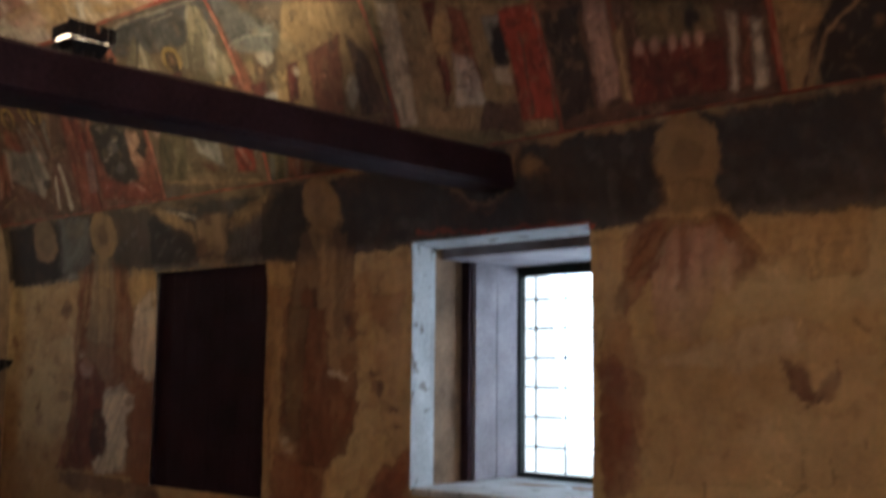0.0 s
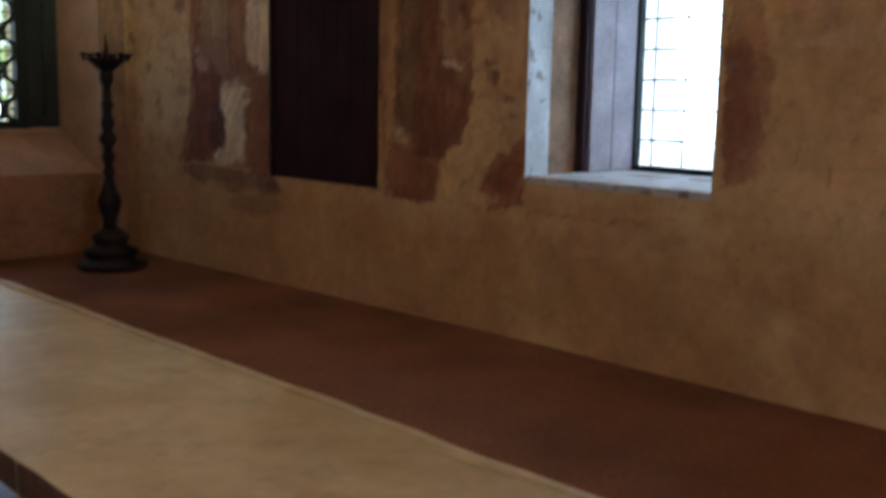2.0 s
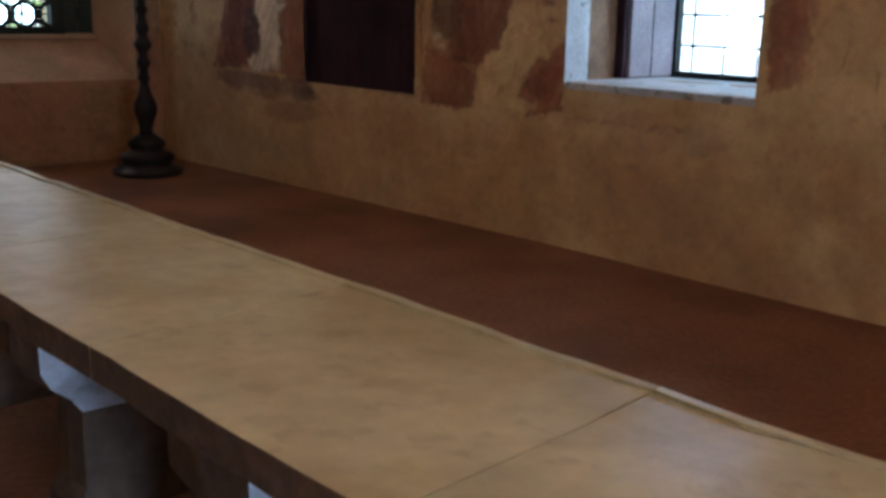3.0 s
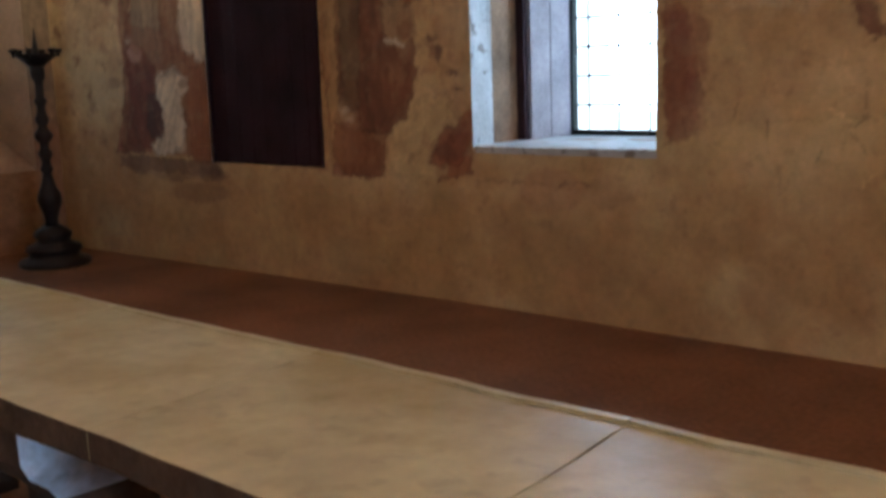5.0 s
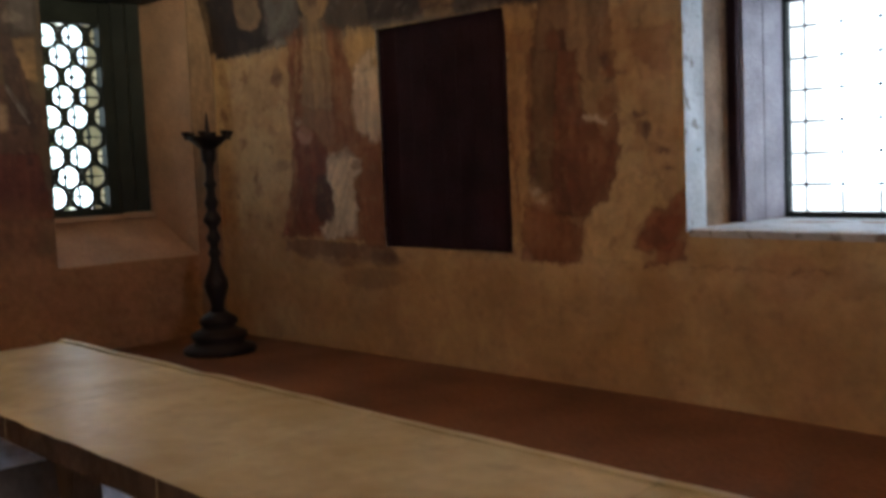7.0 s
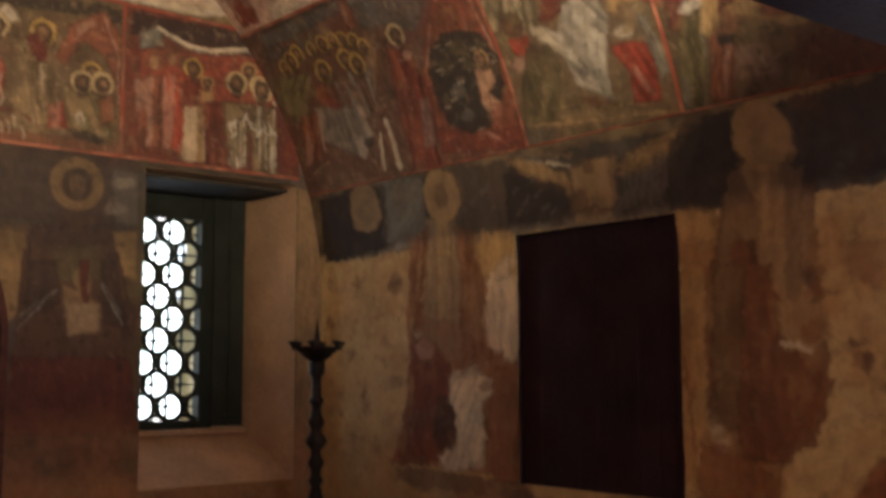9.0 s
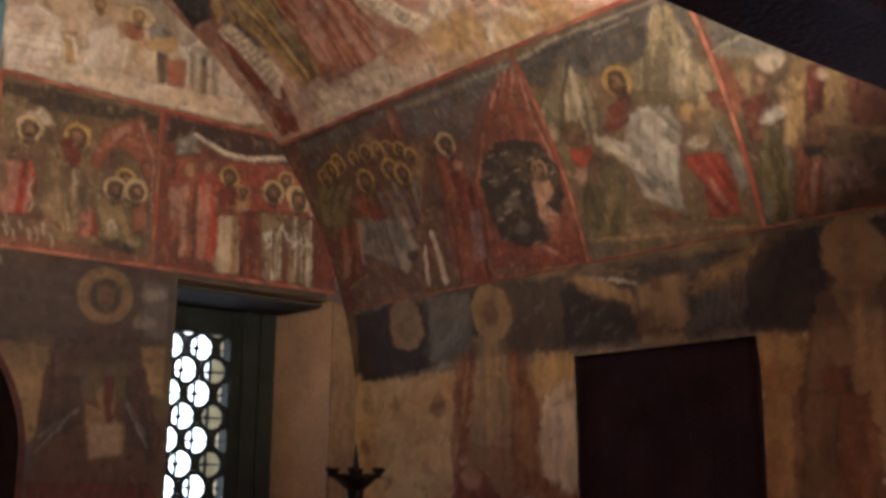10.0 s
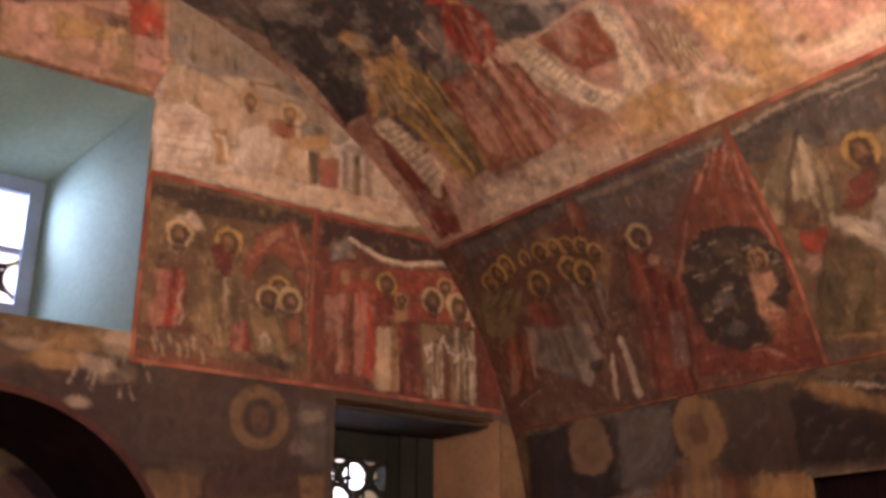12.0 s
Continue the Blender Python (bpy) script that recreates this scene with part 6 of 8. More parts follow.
cv.l(CREAM, 0.018, (-5.89, 1.42), (-5.56, 1.42), k=0.6)
cv.p(CREAM, (-8.22, 1.52), (-7.68, 1.54), (-7.17, 1.48), (-7.03, 1.38), (-7.59, 1.34), (-8.31, 1.34), k=0.5)
cv.p(PINK, (-7.42, 1.56), (-7.03, 1.55), (-6.96, 1.43), (-7.30, 1.42), k=0.5)
cv.l(BROWN, 0.019, (-7.44, 1.47), (-7.47, 1.38), k=0.5)
cv.l(BROWN, 0.017, (-8.20, 1.51), (-8.14, 1.45), k=0.5)
cv.l(RUST, 0.017, (-6.95, 1.41), (-6.84, 1.40), k=0.5)
cv.worn(0.012, 1).blotch(WHITE, 6.0, 0.38, 0, 0.15, 0.22)
cv.blotch(CREAM, 11.0, 0.30, 1, 0.2, 0.25)
cv.blotch(BROWN, 14.0, 0.30, 2, 0.1, 0.4)
cv.strokes(2600, 3, 0.5, 0.12, 0.0, CROWN).grain(0.2, 0.12)

cv.grain()
ceiling = sheet("ceiling", cv, vault)
tagged(ceiling, "barrel vault covered with faded fresco figures and scrolls", "ceiling", kind="structure")
su = np.linspace(X0 - 1.05, X1 + 0.3, 8)
sv = np.linspace(-0.6, 2 * CROWN + 0.6, 60)
shell = Canvas(su, sv, PLAST)
so = sheet("vault_masonry", shell, lambda u, v: vault(u, v, -0.3), material=PLASTER, parent=ceiling)



def panel(cv, place, r, label):
    """A painted scene within a red border; the paint lies 3 mm proud of the plaster."""
    u0, u1, v0, v1 = r
    mid = place(np.array((u0 + u1) / 2), np.array(v0))
    ob = thing("fresco_panel", label, "fresco", tuple(float(k) for k in mid), "fresco scenes in the painted register", "structure")
    back = Matrix.Translation(ob.location).inverted()
    face = sheet("painted_ground", cv, lambda u, v: place(u, v, 0.003), parent=ob, flip=place is west, keep=None if place is not west else ~(np.abs((cv.u[:-1, :-1] + cv.u[1:, 1:]) / 2 - AXIS - float(skew(X0))) > inward((cv.v[:-1, :-1] + cv.v[1:, 1:]) / 2) + 0.01))
    face.matrix_parent_inverse = back
    w = 0.012
    for a, b, c, d in ((u0, u1, v0 - w, v0 + w), (u0, u1, v1 - w, v1 + w), *([(u0 - w, u0 + w, v0 + w, v1 - w)] if u0 > X0 else [])):
        bs = Canvas(np.linspace(a, b, max(3, int((b - a) / 0.03))), np.linspace(c, d, max(3, int((d - c) / 0.03))), (0.27, 0.06, 0.036))
        bs.blotch((0.40, 0.16, 0.10), 7, 0.48, 1, 0.15, 0.8).blotch(BROWN, 12, 0.42, 2, 0.15, 0.7)
        keep = None if place is not west else ~(np.abs((bs.u[:-1, :-1] + bs.u[1:, 1:]) / 2 - AXIS - float(skew(X0))) > inward((bs.v[:-1, :-1] + bs.v[1:, 1:]) / 2) + 0.01)
        e = sheet("border", bs, lambda u, v: place(u, v, 0.006), parent=ob, label="faded red border band", flip=place is west, keep=keep)
        e.matrix_parent_inverse = back
    return ob

cv = Canvas(lines(-8.86, -6.49, 0.008), lines(0, 1.31, 0.008), (0.15, 0.06, 0.045), 0.02)
cv.blotch(BLUEGREY, 3.0, 0.4, 1, 0.2, 0.5).blotch(OLIVE, 5.0, 0.4, 2, 0.2, 0.5)
cv.p(BLUEGREY, (-8.61, 1.27), (-7.68, 1.28), (-6.52, 1.26), (-6.57, 1.16), (-6.98, 1.16), (-7.75, 1.19), (-8.66, 1.14), k=0.9)
cv.l(GREY, 0.023, (-7.57, 1.24), (-7.17, 1.23), (-6.55, 1.23), k=0.7)
cv.l(TAN, 0.015, (-7.45, 1.22), (-6.94, 1.21), k=0.5)
cv.l(SOOT, 0.033, (-8.70, 1.29), (-7.68, 1.29), k=0.7)
cv.p(BLUEGREY, (-8.66, 1.14), (-8.01, 1.10), (-8.17, 0.95), (-8.32, 1.12), (-8.71, 0.98), k=0.8)
cv.p(BLUEGREY, (-7.51, 1.20), (-6.77, 1.18), (-7.10, 0.89), (-7.33, 1.00), (-7.57, 1.04), k=0.75)
cv.p(RUST, (-7.66, 1.26), (-7.56, 1.26), (-7.60, 1.05), (-7.74, 1.06))
cv.p(PINK, (-7.65, 1.25), (-7.61, 1.24), (-7.64, 1.12), (-7.69, 1.11), k=0.6)
cv.l(SOOT, 0.019, (-7.68, 1.09), (-7.70, 1.01), k=0.8)
cv.p(BROWN, (-8.71, 1.07), (-7.57, 1.04), (-7.58, 0.47), (-7.47, 0.02), (-8.77, 0.07), (-8.80, 0.59), k=0.55)
cv.robe(STRAW, OLIVE, (-8.67, 0.95), (-8.31, 0.87), (-8.54, 0.59), (-8.67, 0.57), (-8.79, 0.68))
cv.robe(TAN, BROWN, (-7.55, 1.03), (-7.34, 0.90), (-7.57, 0.45), (-7.86, 0.54), k=0.7)
cv.head(-8.54, 0.98, 0.069, GOLD)
cv.head(-8.34, 1.04, 0.075, GOLD)
cv.head(-8.44, 1.01, 0.076, GOLD)
cv.head(-8.16, 1.04, 0.051, GOLD)
cv.head(-8.02, 1.04, 0.066, GOLD)
cv.head(-7.90, 1.04, 0.061, GOLD)
cv.head(-7.80, 1.02, 0.060, GOLD)
cv.head(-7.70, 0.99, 0.058, GOLD)
cv.head(-7.63, 0.93, 0.057, GOLD)
cv.robe(GREY, BROWN, (-8.08, 0.81), (-7.65, 0.77), (-7.76, 0.52), (-7.93, 0.41), (-8.13, 0.60))
cv.robe(RUST, MAROON, (-8.29, 0.79), (-8.11, 0.76), (-8.07, 0.60), (-8.13, 0.56), (-8.25, 0.57), (-8.36, 0.66))
cv.head(-8.15, 0.86, 0.093, GOLD)
cv.head(-7.87, 0.89, 0.080, GOLD)
cv.head(-7.77, 0.83, 0.082, GOLD)
cv.robe(CREAM, GREY, (-8.43, 0.63), (-7.89, 0.54), (-7.90, 0.33), (-8.05, 0.18), (-8.25, 0.27), (-8.47, 0.37), k=0.55)
cv.robe(PINK, RUST, (-8.63, 0.59), (-8.40, 0.61), (-8.56, 0.24), (-8.77, 0.23))
cv.e(-7.92, 0.62, 0.051, 0.032, FLESH, k=0.6)
cv.e(-8.06, 0.64, 0.088, 0.082, BROWN, k=0.6)
cv.e(-7.96, 0.28, 0.061, 0.032, SOOT, k=0.8)
cv.p(PINK, (-7.95, 0.56), (-7.84, 0.46), (-7.97, 0.44), k=0.5)
cv.l(PINK, 0.022, (-8.41, 0.59), (-8.50, 0.30), k=0.6)
cv.l(OCHRE, 0.014, (-8.70, 0.17), (-8.48, 0.22), k=0.6)
cv.l(CREAM, 0.031, (-7.82, 0.32), (-7.87, 0.09), k=0.9)
cv.l(CREAM, 0.046, (-7.71, 0.40), (-7.70, 0.07), k=0.9)
cv.l(STRAW, 0.015, (-7.63, 0.45), (-7.64, 0.35), k=0.8)
cv.l(TAN, 0.012, (-7.74, 0.55), (-7.76, 0.49), k=0.6)
cv.l(TAN, 0.012, (-7.72, 0.55), (-7.73, 0.49), k=0.6)
cv.l(TAN, 0.012, (-7.69, 0.55), (-7.70, 0.49), k=0.6)
cv.l(TAN, 0.011, (-7.66, 0.55), (-7.67, 0.49), k=0.6)
cv.l(TAN, 0.011, (-7.63, 0.56), (-7.64, 0.49), k=0.6)
cv.l(TAN, 0.011, (-7.61, 0.56), (-7.62, 0.49), k=0.6)
cv.l(TAN, 0.011, (-7.58, 0.56), (-7.59, 0.49), k=0.6)
cv.p((0.20, 0.065, 0.04), (-6.54, 1.20), (-6.64, 1.20), (-6.81, 1.09), (-7.01, 0.90), (-7.19, 0.65), (-7.25, 0.27), (-7.24, 0.09), (-6.96, 0.04), (-6.51, 0.00), (-6.49, 0.28), (-6.50, 0.55), (-6.52, 0.90), (-6.50, 1.11))
cv.l(PINK, 0.016, (-6.64, 1.19), (-6.82, 1.03), k=0.55)
cv.l(PINK, 0.015, (-6.60, 1.20), (-6.72, 1.06), k=0.55)
cv.l(PINK, 0.015, (-6.54, 1.19), (-6.64, 1.04), k=0.55)
cv.l(PINK, 0.015, (-6.52, 1.13), (-6.55, 0.94), k=0.55)
cv.l(PINK, 0.017, (-6.95, 0.91), (-7.13, 0.66), k=0.55)
cv.l(PINK, 0.015, (-6.56, 0.91), (-6.52, 0.59), k=0.55)
cv.l(MAROON, 0.012, (-6.62, 1.18), (-6.76, 1.04), k=0.6)
cv.l(MAROON, 0.012, (-6.57, 1.19), (-6.70, 1.02), k=0.6)
cv.l(MAROON, 0.012, (-6.53, 1.15), (-6.60, 0.96), k=0.6)
cv.p(MAROON, (-7.25, 0.27), (-6.91, 0.17), (-6.48, 0.14), (-6.50, 0.00), (-7.25, 0.08), k=0.7)
cv.l(RUST, 0.019, (-6.89, 0.12), (-6.75, 0.13), (-6.62, 0.02), k=0.8)
cv.l(PINK, 0.010, (-6.88, 0.15), (-6.78, 0.15), (-6.69, 0.09), k=0.5)
cv.robe(RUST, MAROON, (-7.43, 0.85), (-7.24, 0.82), (-7.21, 0.69), (-7.19, 0.45), (-7.30, 0.00), (-7.56, 0.03), (-7.56, 0.33), (-7.51, 0.59))
cv.e(-7.27, 0.77, 0.039, 0.032, PINK, k=0.6)
cv.p(GREY, (-7.32, 0.48), (-7.22, 0.47), (-7.28, 0.15), (-7.41, 0.14), k=0.35)
cv.head(-7.29, 0.92, 0.082, PALEGOLD)
cv.p((0.032, 0.025, 0.022), (-7.06, 0.74), (-6.90, 0.83), (-6.72, 0.81), (-6.58, 0.75), (-6.52, 0.59), (-6.54, 0.41), (-6.63, 0.26), (-6.76, 0.18), (-6.95, 0.17), (-7.10, 0.25), (-7.15, 0.44), (-7.14, 0.60))
cv.e(-6.81, 0.71, 0.076, 0.053, OLIVE, k=0.28)
cv.e(-6.97, 0.62, 0.059, 0.055, OLIVE, k=0.28)
cv.e(-6.76, 0.60, 0.050, 0.067, OLIVE, k=0.28)
cv.e(-6.94, 0.45, 0.069, 0.050, GREY, k=0.28)
cv.e(-7.06, 0.42, 0.041, 0.042, OLIVE, k=0.28)
cv.e(-6.93, 0.29, 0.064, 0.032, GREY, k=0.28)
cv.e(-6.62, 0.68, 0.043, 0.022, OLIVE, k=0.28)
cv.e(-6.82, 0.39, 0.036, 0.058, DARKBLUE, k=0.28)
cv.e(-7.01, 0.70, 0.032, 0.032, DARKBLUE, k=0.28)
cv.l(CREAM, 0.013, (-7.00, 0.76), (-6.95, 0.76), k=0.35)
cv.l(CREAM, 0.013, (-6.96, 0.73), (-6.91, 0.73), k=0.35)
cv.l(CREAM, 0.013, (-6.89, 0.75), (-6.84, 0.76), k=0.35)
cv.l(CREAM, 0.013, (-6.71, 0.67), (-6.67, 0.67), k=0.35)
cv.l(CREAM, 0.012, (-6.61, 0.61), (-6.57, 0.61), k=0.35)
cv.l(CREAM, 0.012, (-6.59, 0.56), (-6.55, 0.56), k=0.35)
cv.l(CREAM, 0.014, (-7.06, 0.61), (-7.01, 0.61), k=0.35)
cv.l(CREAM, 0.013, (-7.02, 0.40), (-6.97, 0.41), k=0.35)
cv.l(CREAM, 0.013, (-6.92, 0.50), (-6.87, 0.51), k=0.35)
cv.l(CREAM, 0.014, (-7.10, 0.37), (-7.06, 0.38), k=0.35)
cv.l(CREAM, 0.013, (-6.86, 0.18), (-6.81, 0.19), k=0.35)
cv.l(CREAM, 0.013, (-6.84, 0.63), (-6.80, 0.63), k=0.35)
cv.l(CREAM, 0.013, (-6.94, 0.61), (-6.90, 0.61), k=0.35)
cv.p(FLESHLIGHT, (-6.74, 0.54), (-6.67, 0.56), (-6.60, 0.53), (-6.60, 0.44), (-6.68, 0.39), (-6.61, 0.31), (-6.63, 0.24), (-6.72, 0.22), (-6.76, 0.29), (-6.76, 0.41))
cv.l(RUST, 0.016, (-6.76, 0.41), (-6.72, 0.32), (-6.63, 0.30), k=0.8)
cv.p(RUST, (-6.73, 0.28), (-6.61, 0.29), (-6.64, 0.21), (-6.75, 0.21), k=0.8)
cv.head(-6.65, 0.60, 0.059, OCHRE)
cv.l(PINK, 0.012, (-6.66, 0.63), (-6.67, 0.57), k=0.6)
cv.worn(0.011, 5).blotch(CREAM, 24.0, 0.29, 0, 0.1, 0.12).blotch(DUSK, 9.0, 0.42, 1, 0.2, 0.35).blotch(TAN, 14.0, 0.30, 1, 0.2, 0.25).blotch(SOOT, 16.0, 0.32, 2, 0.15, 0.35).blotch(SOOT, 4.0, 0.45, 3, 0.3, 0.25).strokes(500, 5, 0.6, 0.07).grain(0.22, 0.06)
cv.c *= 1
panel(cv, vault, (-8.86, -6.49, 0, 1.31), "fresco of crowd of haloed robed figures and a red cave on a dark ground")

cv = Canvas(lines(-6.49, -5.35, 0.008), lines(0, 1.31, 0.008), (0.22, 0.15, 0.09), 0.02)
cv.blotch(BLUEGREY, 3.0, 0.4, 1, 0.2, 0.6).blotch(OLIVE, 5.0, 0.4, 2, 0.2, 0.6)
cv.p(BLUEGREY, (-6.52, 1.25), (-5.36, 1.29), (-5.37, 1.00), (-5.61, 1.02), (-5.87, 0.98), (-6.38, 1.05), (-6.55, 1.10), k=0.9)
cv.l(CREAM, 0.021, (-6.47, 1.24), (-6.21, 1.26), (-5.91, 1.26), (-5.66, 1.25), (-5.38, 1.26), k=0.5)
cv.l(CREAM, 0.016, (-5.93, 1.21), (-5.70, 1.21), k=0.45)
cv.l(SOOT, 0.011, (-6.44, 1.22), (-6.04, 1.22), (-5.68, 1.22), k=0.6)
cv.robe(CREAM, (0.36, 0.30, 0.19), (-6.18, 1.16), (-6.33, 1.05), (-6.56, 0.86), (-6.50, 0.74), (-6.44, 0.73), (-6.32, 0.93), (-6.19, 1.09))
cv.robe(CREAM, (0.36, 0.30, 0.19), (-6.16, 1.10), (-6.12, 1.02), (-6.10, 0.86), (-6.09, 0.73), (-6.18, 0.66), (-6.38, 0.74), (-6.31, 0.93))
cv.l(SOOT, 0.020, (-6.16, 1.13), (-6.28, 0.98), (-6.43, 0.72), k=0.55)
cv.robe(CREAM, (0.36, 0.30, 0.19), (-5.69, 1.02), (-5.58, 1.20), (-5.50, 1.24), (-5.44, 1.19), (-5.43, 0.99), (-5.37, 0.72), (-5.47, 0.69), (-5.72, 0.80), (-5.89, 0.88), (-5.88, 0.97))
cv.l(OLIVE, 0.015, (-5.56, 1.19), (-5.69, 0.96), k=0.5)
cv.l(OLIVE, 0.014, (-5.49, 1.21), (-5.62, 0.93), k=0.5)
cv.l(OLIVE, 0.014, (-5.45, 1.15), (-5.52, 0.87), k=0.5)
cv.p(STRAW, (-6.19, 0.96), (-5.85, 1.04), (-5.75, 0.95), (-5.85, 0.82), (-6.05, 0.85), k=0.5)
cv.p(OLIVE, (-5.89, 0.88), (-5.48, 0.74), (-5.56, 0.64), (-5.72, 0.72), (-5.89, 0.80), k=0.6)
cv.p(TAN, (-6.45, 0.20), (-5.30, 0.03), (-5.34, 0.00), (-6.44, 0.11))
cv.p(STRAW, (-6.10, 0.41), (-5.66, 0.19), (-5.67, 0.05), (-6.35, 0.14), k=0.7)
cv.l(OLIVE, 0.010, (-6.24, 0.23), (-6.13, 0.22), (-6.02, 0.17), k=0.6)
cv.l(OCHRE, 0.010, (-6.18, 0.20), (-6.07, 0.19), (-5.95, 0.16), k=0.6)
cv.l(SOOT, 0.010, (-6.11, 0.18), (-6.01, 0.17), (-5.89, 0.15), k=0.6)
cv.l(OLIVE, 0.010, (-6.04, 0.16), (-5.93, 0.18), (-5.82, 0.14), k=0.6)
cv.l(OCHRE, 0.010, (-5.97, 0.17), (-5.87, 0.15), (-5.76, 0.12), k=0.6)
cv.l(SOOT, 0.009, (-5.91, 0.15), (-5.81, 0.13), (-5.70, 0.11), k=0.6)
cv.l(OLIVE, 0.009, (-5.84, 0.13), (-5.74, 0.14), (-5.64, 0.10), k=0.6)
cv.l(OCHRE, 0.009, (-5.78, 0.11), (-5.68, 0.12), (-5.58, 0.09), k=0.6)
cv.l(SOOT, 0.009, (-5.71, 0.12), (-5.62, 0.09), (-5.52, 0.07), k=0.6)
cv.robe(WHITE, (0.50, 0.46, 0.39), (-5.92, 0.75), (-5.80, 0.77), (-5.68, 0.73), (-5.64, 0.60), (-5.70, 0.47), (-5.76, 0.36), (-5.76, 0.15), (-5.89, 0.22), (-5.99, 0.29), (-6.03, 0.46), (-6.12, 0.59), (-6.20, 0.64), (-6.18, 0.69), (-6.10, 0.66), (-6.02, 0.60))
cv.l(GREY, 0.016, (-5.88, 0.70), (-5.96, 0.44), (-5.93, 0.28), k=0.45)
cv.l(GREY, 0.015, (-5.77, 0.72), (-5.87, 0.45), (-5.82, 0.20), k=0.45)
cv.l(GREY, 0.015, (-5.69, 0.66), (-5.80, 0.43), k=0.45)
cv.l(GREY, 0.017, (-6.15, 0.65), (-6.00, 0.47), k=0.45)
cv.p(CREAM, (-6.18, 0.69), (-6.10, 0.67), (-6.00, 0.51), (-6.05, 0.49), (-6.17, 0.60))
cv.p(MAROON, (-5.99, 0.23), (-5.77, 0.14), (-5.95, 0.15), k=0.8)
cv.head(-5.92, 0.93, 0.095, GOLD)
cv.p(MAROON, (-6.03, 0.82), (-5.90, 0.85), (-5.86, 0.83), (-5.94, 0.72), (-6.06, 0.66), (-6.12, 0.71), k=0.95)
cv.e(-6.32, 0.74, 0.090, 0.077, BROWN)
cv.e(-6.29, 0.77, 0.062, 0.047, OLIVE, k=0.6)
cv.e(-6.34, 0.73, 0.032, 0.036, FLESH, k=0.6)
cv.p(RED, (-6.39, 0.66), (-6.24, 0.65), (-6.24, 0.57), (-6.33, 0.51), (-6.39, 0.58))
cv.p(PINK, (-6.40, 0.55), (-6.31, 0.54), (-6.32, 0.47), (-6.40, 0.44), (-6.44, 0.51), k=0.8)
cv.robe(STRAW, OLIVE, (-6.28, 0.56), (-6.11, 0.56), (-6.07, 0.43), (-6.20, 0.12), (-6.46, 0.14), (-6.42, 0.35))
cv.e(-6.23, 0.54, 0.062, 0.053, BROWN, k=0.7)
cv.p(SOOT, (-6.31, 0.46), (-6.19, 0.46), (-6.34, 0.17), (-6.43, 0.19), k=0.4)
cv.e(-5.58, 0.66, 0.052, 0.054, OCHRE, k=0.8)
cv.e(-5.56, 0.64, 0.026, 0.032, BROWN, k=0.7)
cv.p(MAROON, (-5.46, 0.74), (-5.38, 0.73), (-5.33, 0.65), (-5.36, 0.60), (-5.44, 0.66), k=0.9)
cv.e(-5.48, 0.67, 0.034, 0.032, OCHRE, k=0.6)
cv.p(CREAM, (-5.67, 0.51), (-5.59, 0.55), (-5.50, 0.53), (-5.53, 0.47), (-5.61, 0.46), k=0.9)
cv.e(-5.54, 0.52, 0.040, 0.027, OCHRE, k=0.7)
cv.robe(PINK, RED, (-5.69, 0.46), (-5.47, 0.43), (-5.44, 0.30), (-5.46, 0.09), (-5.64, 0.12), (-5.63, 0.30), (-5.70, 0.40))
cv.robe(CREAM, GREY, (-5.47, 0.59), (-5.41, 0.54), (-5.36, 0.24), (-5.43, 0.20), (-5.46, 0.41), k=0.8)
cv.worn(0.011, 6).blotch(CREAM, 24.0, 0.29, 0, 0.1, 0.12).blotch(DUSK, 9.0, 0.42, 1, 0.2, 0.35).blotch(TAN, 14.0, 0.30, 1, 0.2, 0.25).blotch(SOOT, 16.0, 0.32, 2, 0.15, 0.35).blotch(SOOT, 4.0, 0.45, 3, 0.3, 0.25).strokes(260, 6, 0.6, 0.07).grain(0.22, 0.06)
cv.c *= 0.7
panel(cv, vault, (-6.49, -5.35, 0, 1.31), "fresco of pale robed figure among rocks and red-robed onlookers")

cv = Canvas(lines(-5.35, -4.16, 0.01), lines(0, 1.31, 0.01), (0.14, 0.055, 0.04))
cv.blotch(BLUEGREY, 3.0, 0.4, 1, 0.2, 0.6).blotch(OLIVE, 5.0, 0.4, 2, 0.2, 0.6)
cv.writing(CREAM, 0.025, (-5.28, .98), (-4.88, .98), seed=0)
cv.p(BLUEGREY, (-5.34, 1.27), (-5.21, 1.25), (-4.77, .81), (-4.83, .65), (-5.36, .88))
cv.l(GREY, 0.022, (-5.27, .93), (-4.89, .95))
cv.p(BROWN, (-5.33, .87), (-4.79, .77), (-5.06, -.07), (-5.32, -.02))
cv.p(OLIVE, (-5.30, .80), (-5.17, .82), (-5.23, .60), (-5.33, .58))
cv.e(-5.24, .74, 0.056, 0.049, TAN, 179)
cv.e(-5.07, .79, 0.069, 0.058, CREAM, 171, k=0.6)
cv.p(OCHRE, (-5.09, .67), (-4.92, .68), (-4.99, .37), (-5.08, .39), (-5.10, .57))
cv.l(CREAM, 0.038, (-5.23, .52), (-5.16, .55), (-5.09, .53), (-5.06, .53))
cv.p(GREY, (-5.19, .51), (-5.08, .49), (-5.16, .14), (-5.18, -.02), (-5.31, .01))
cv.p(RUST, (-5.05, .55), (-4.81, .70), (-5.04, .01), (-5.15, .03))
cv.p(SOOT, (-5.03, .36), (-4.94, .34), (-4.96, .28), (-5.04, .30))
cv.p(OLIVE, (-5.98, .89), (-5.18, 1.18), (-4.14, .94), (-4.19, .35), (-5.25, -.03), k=0.4)
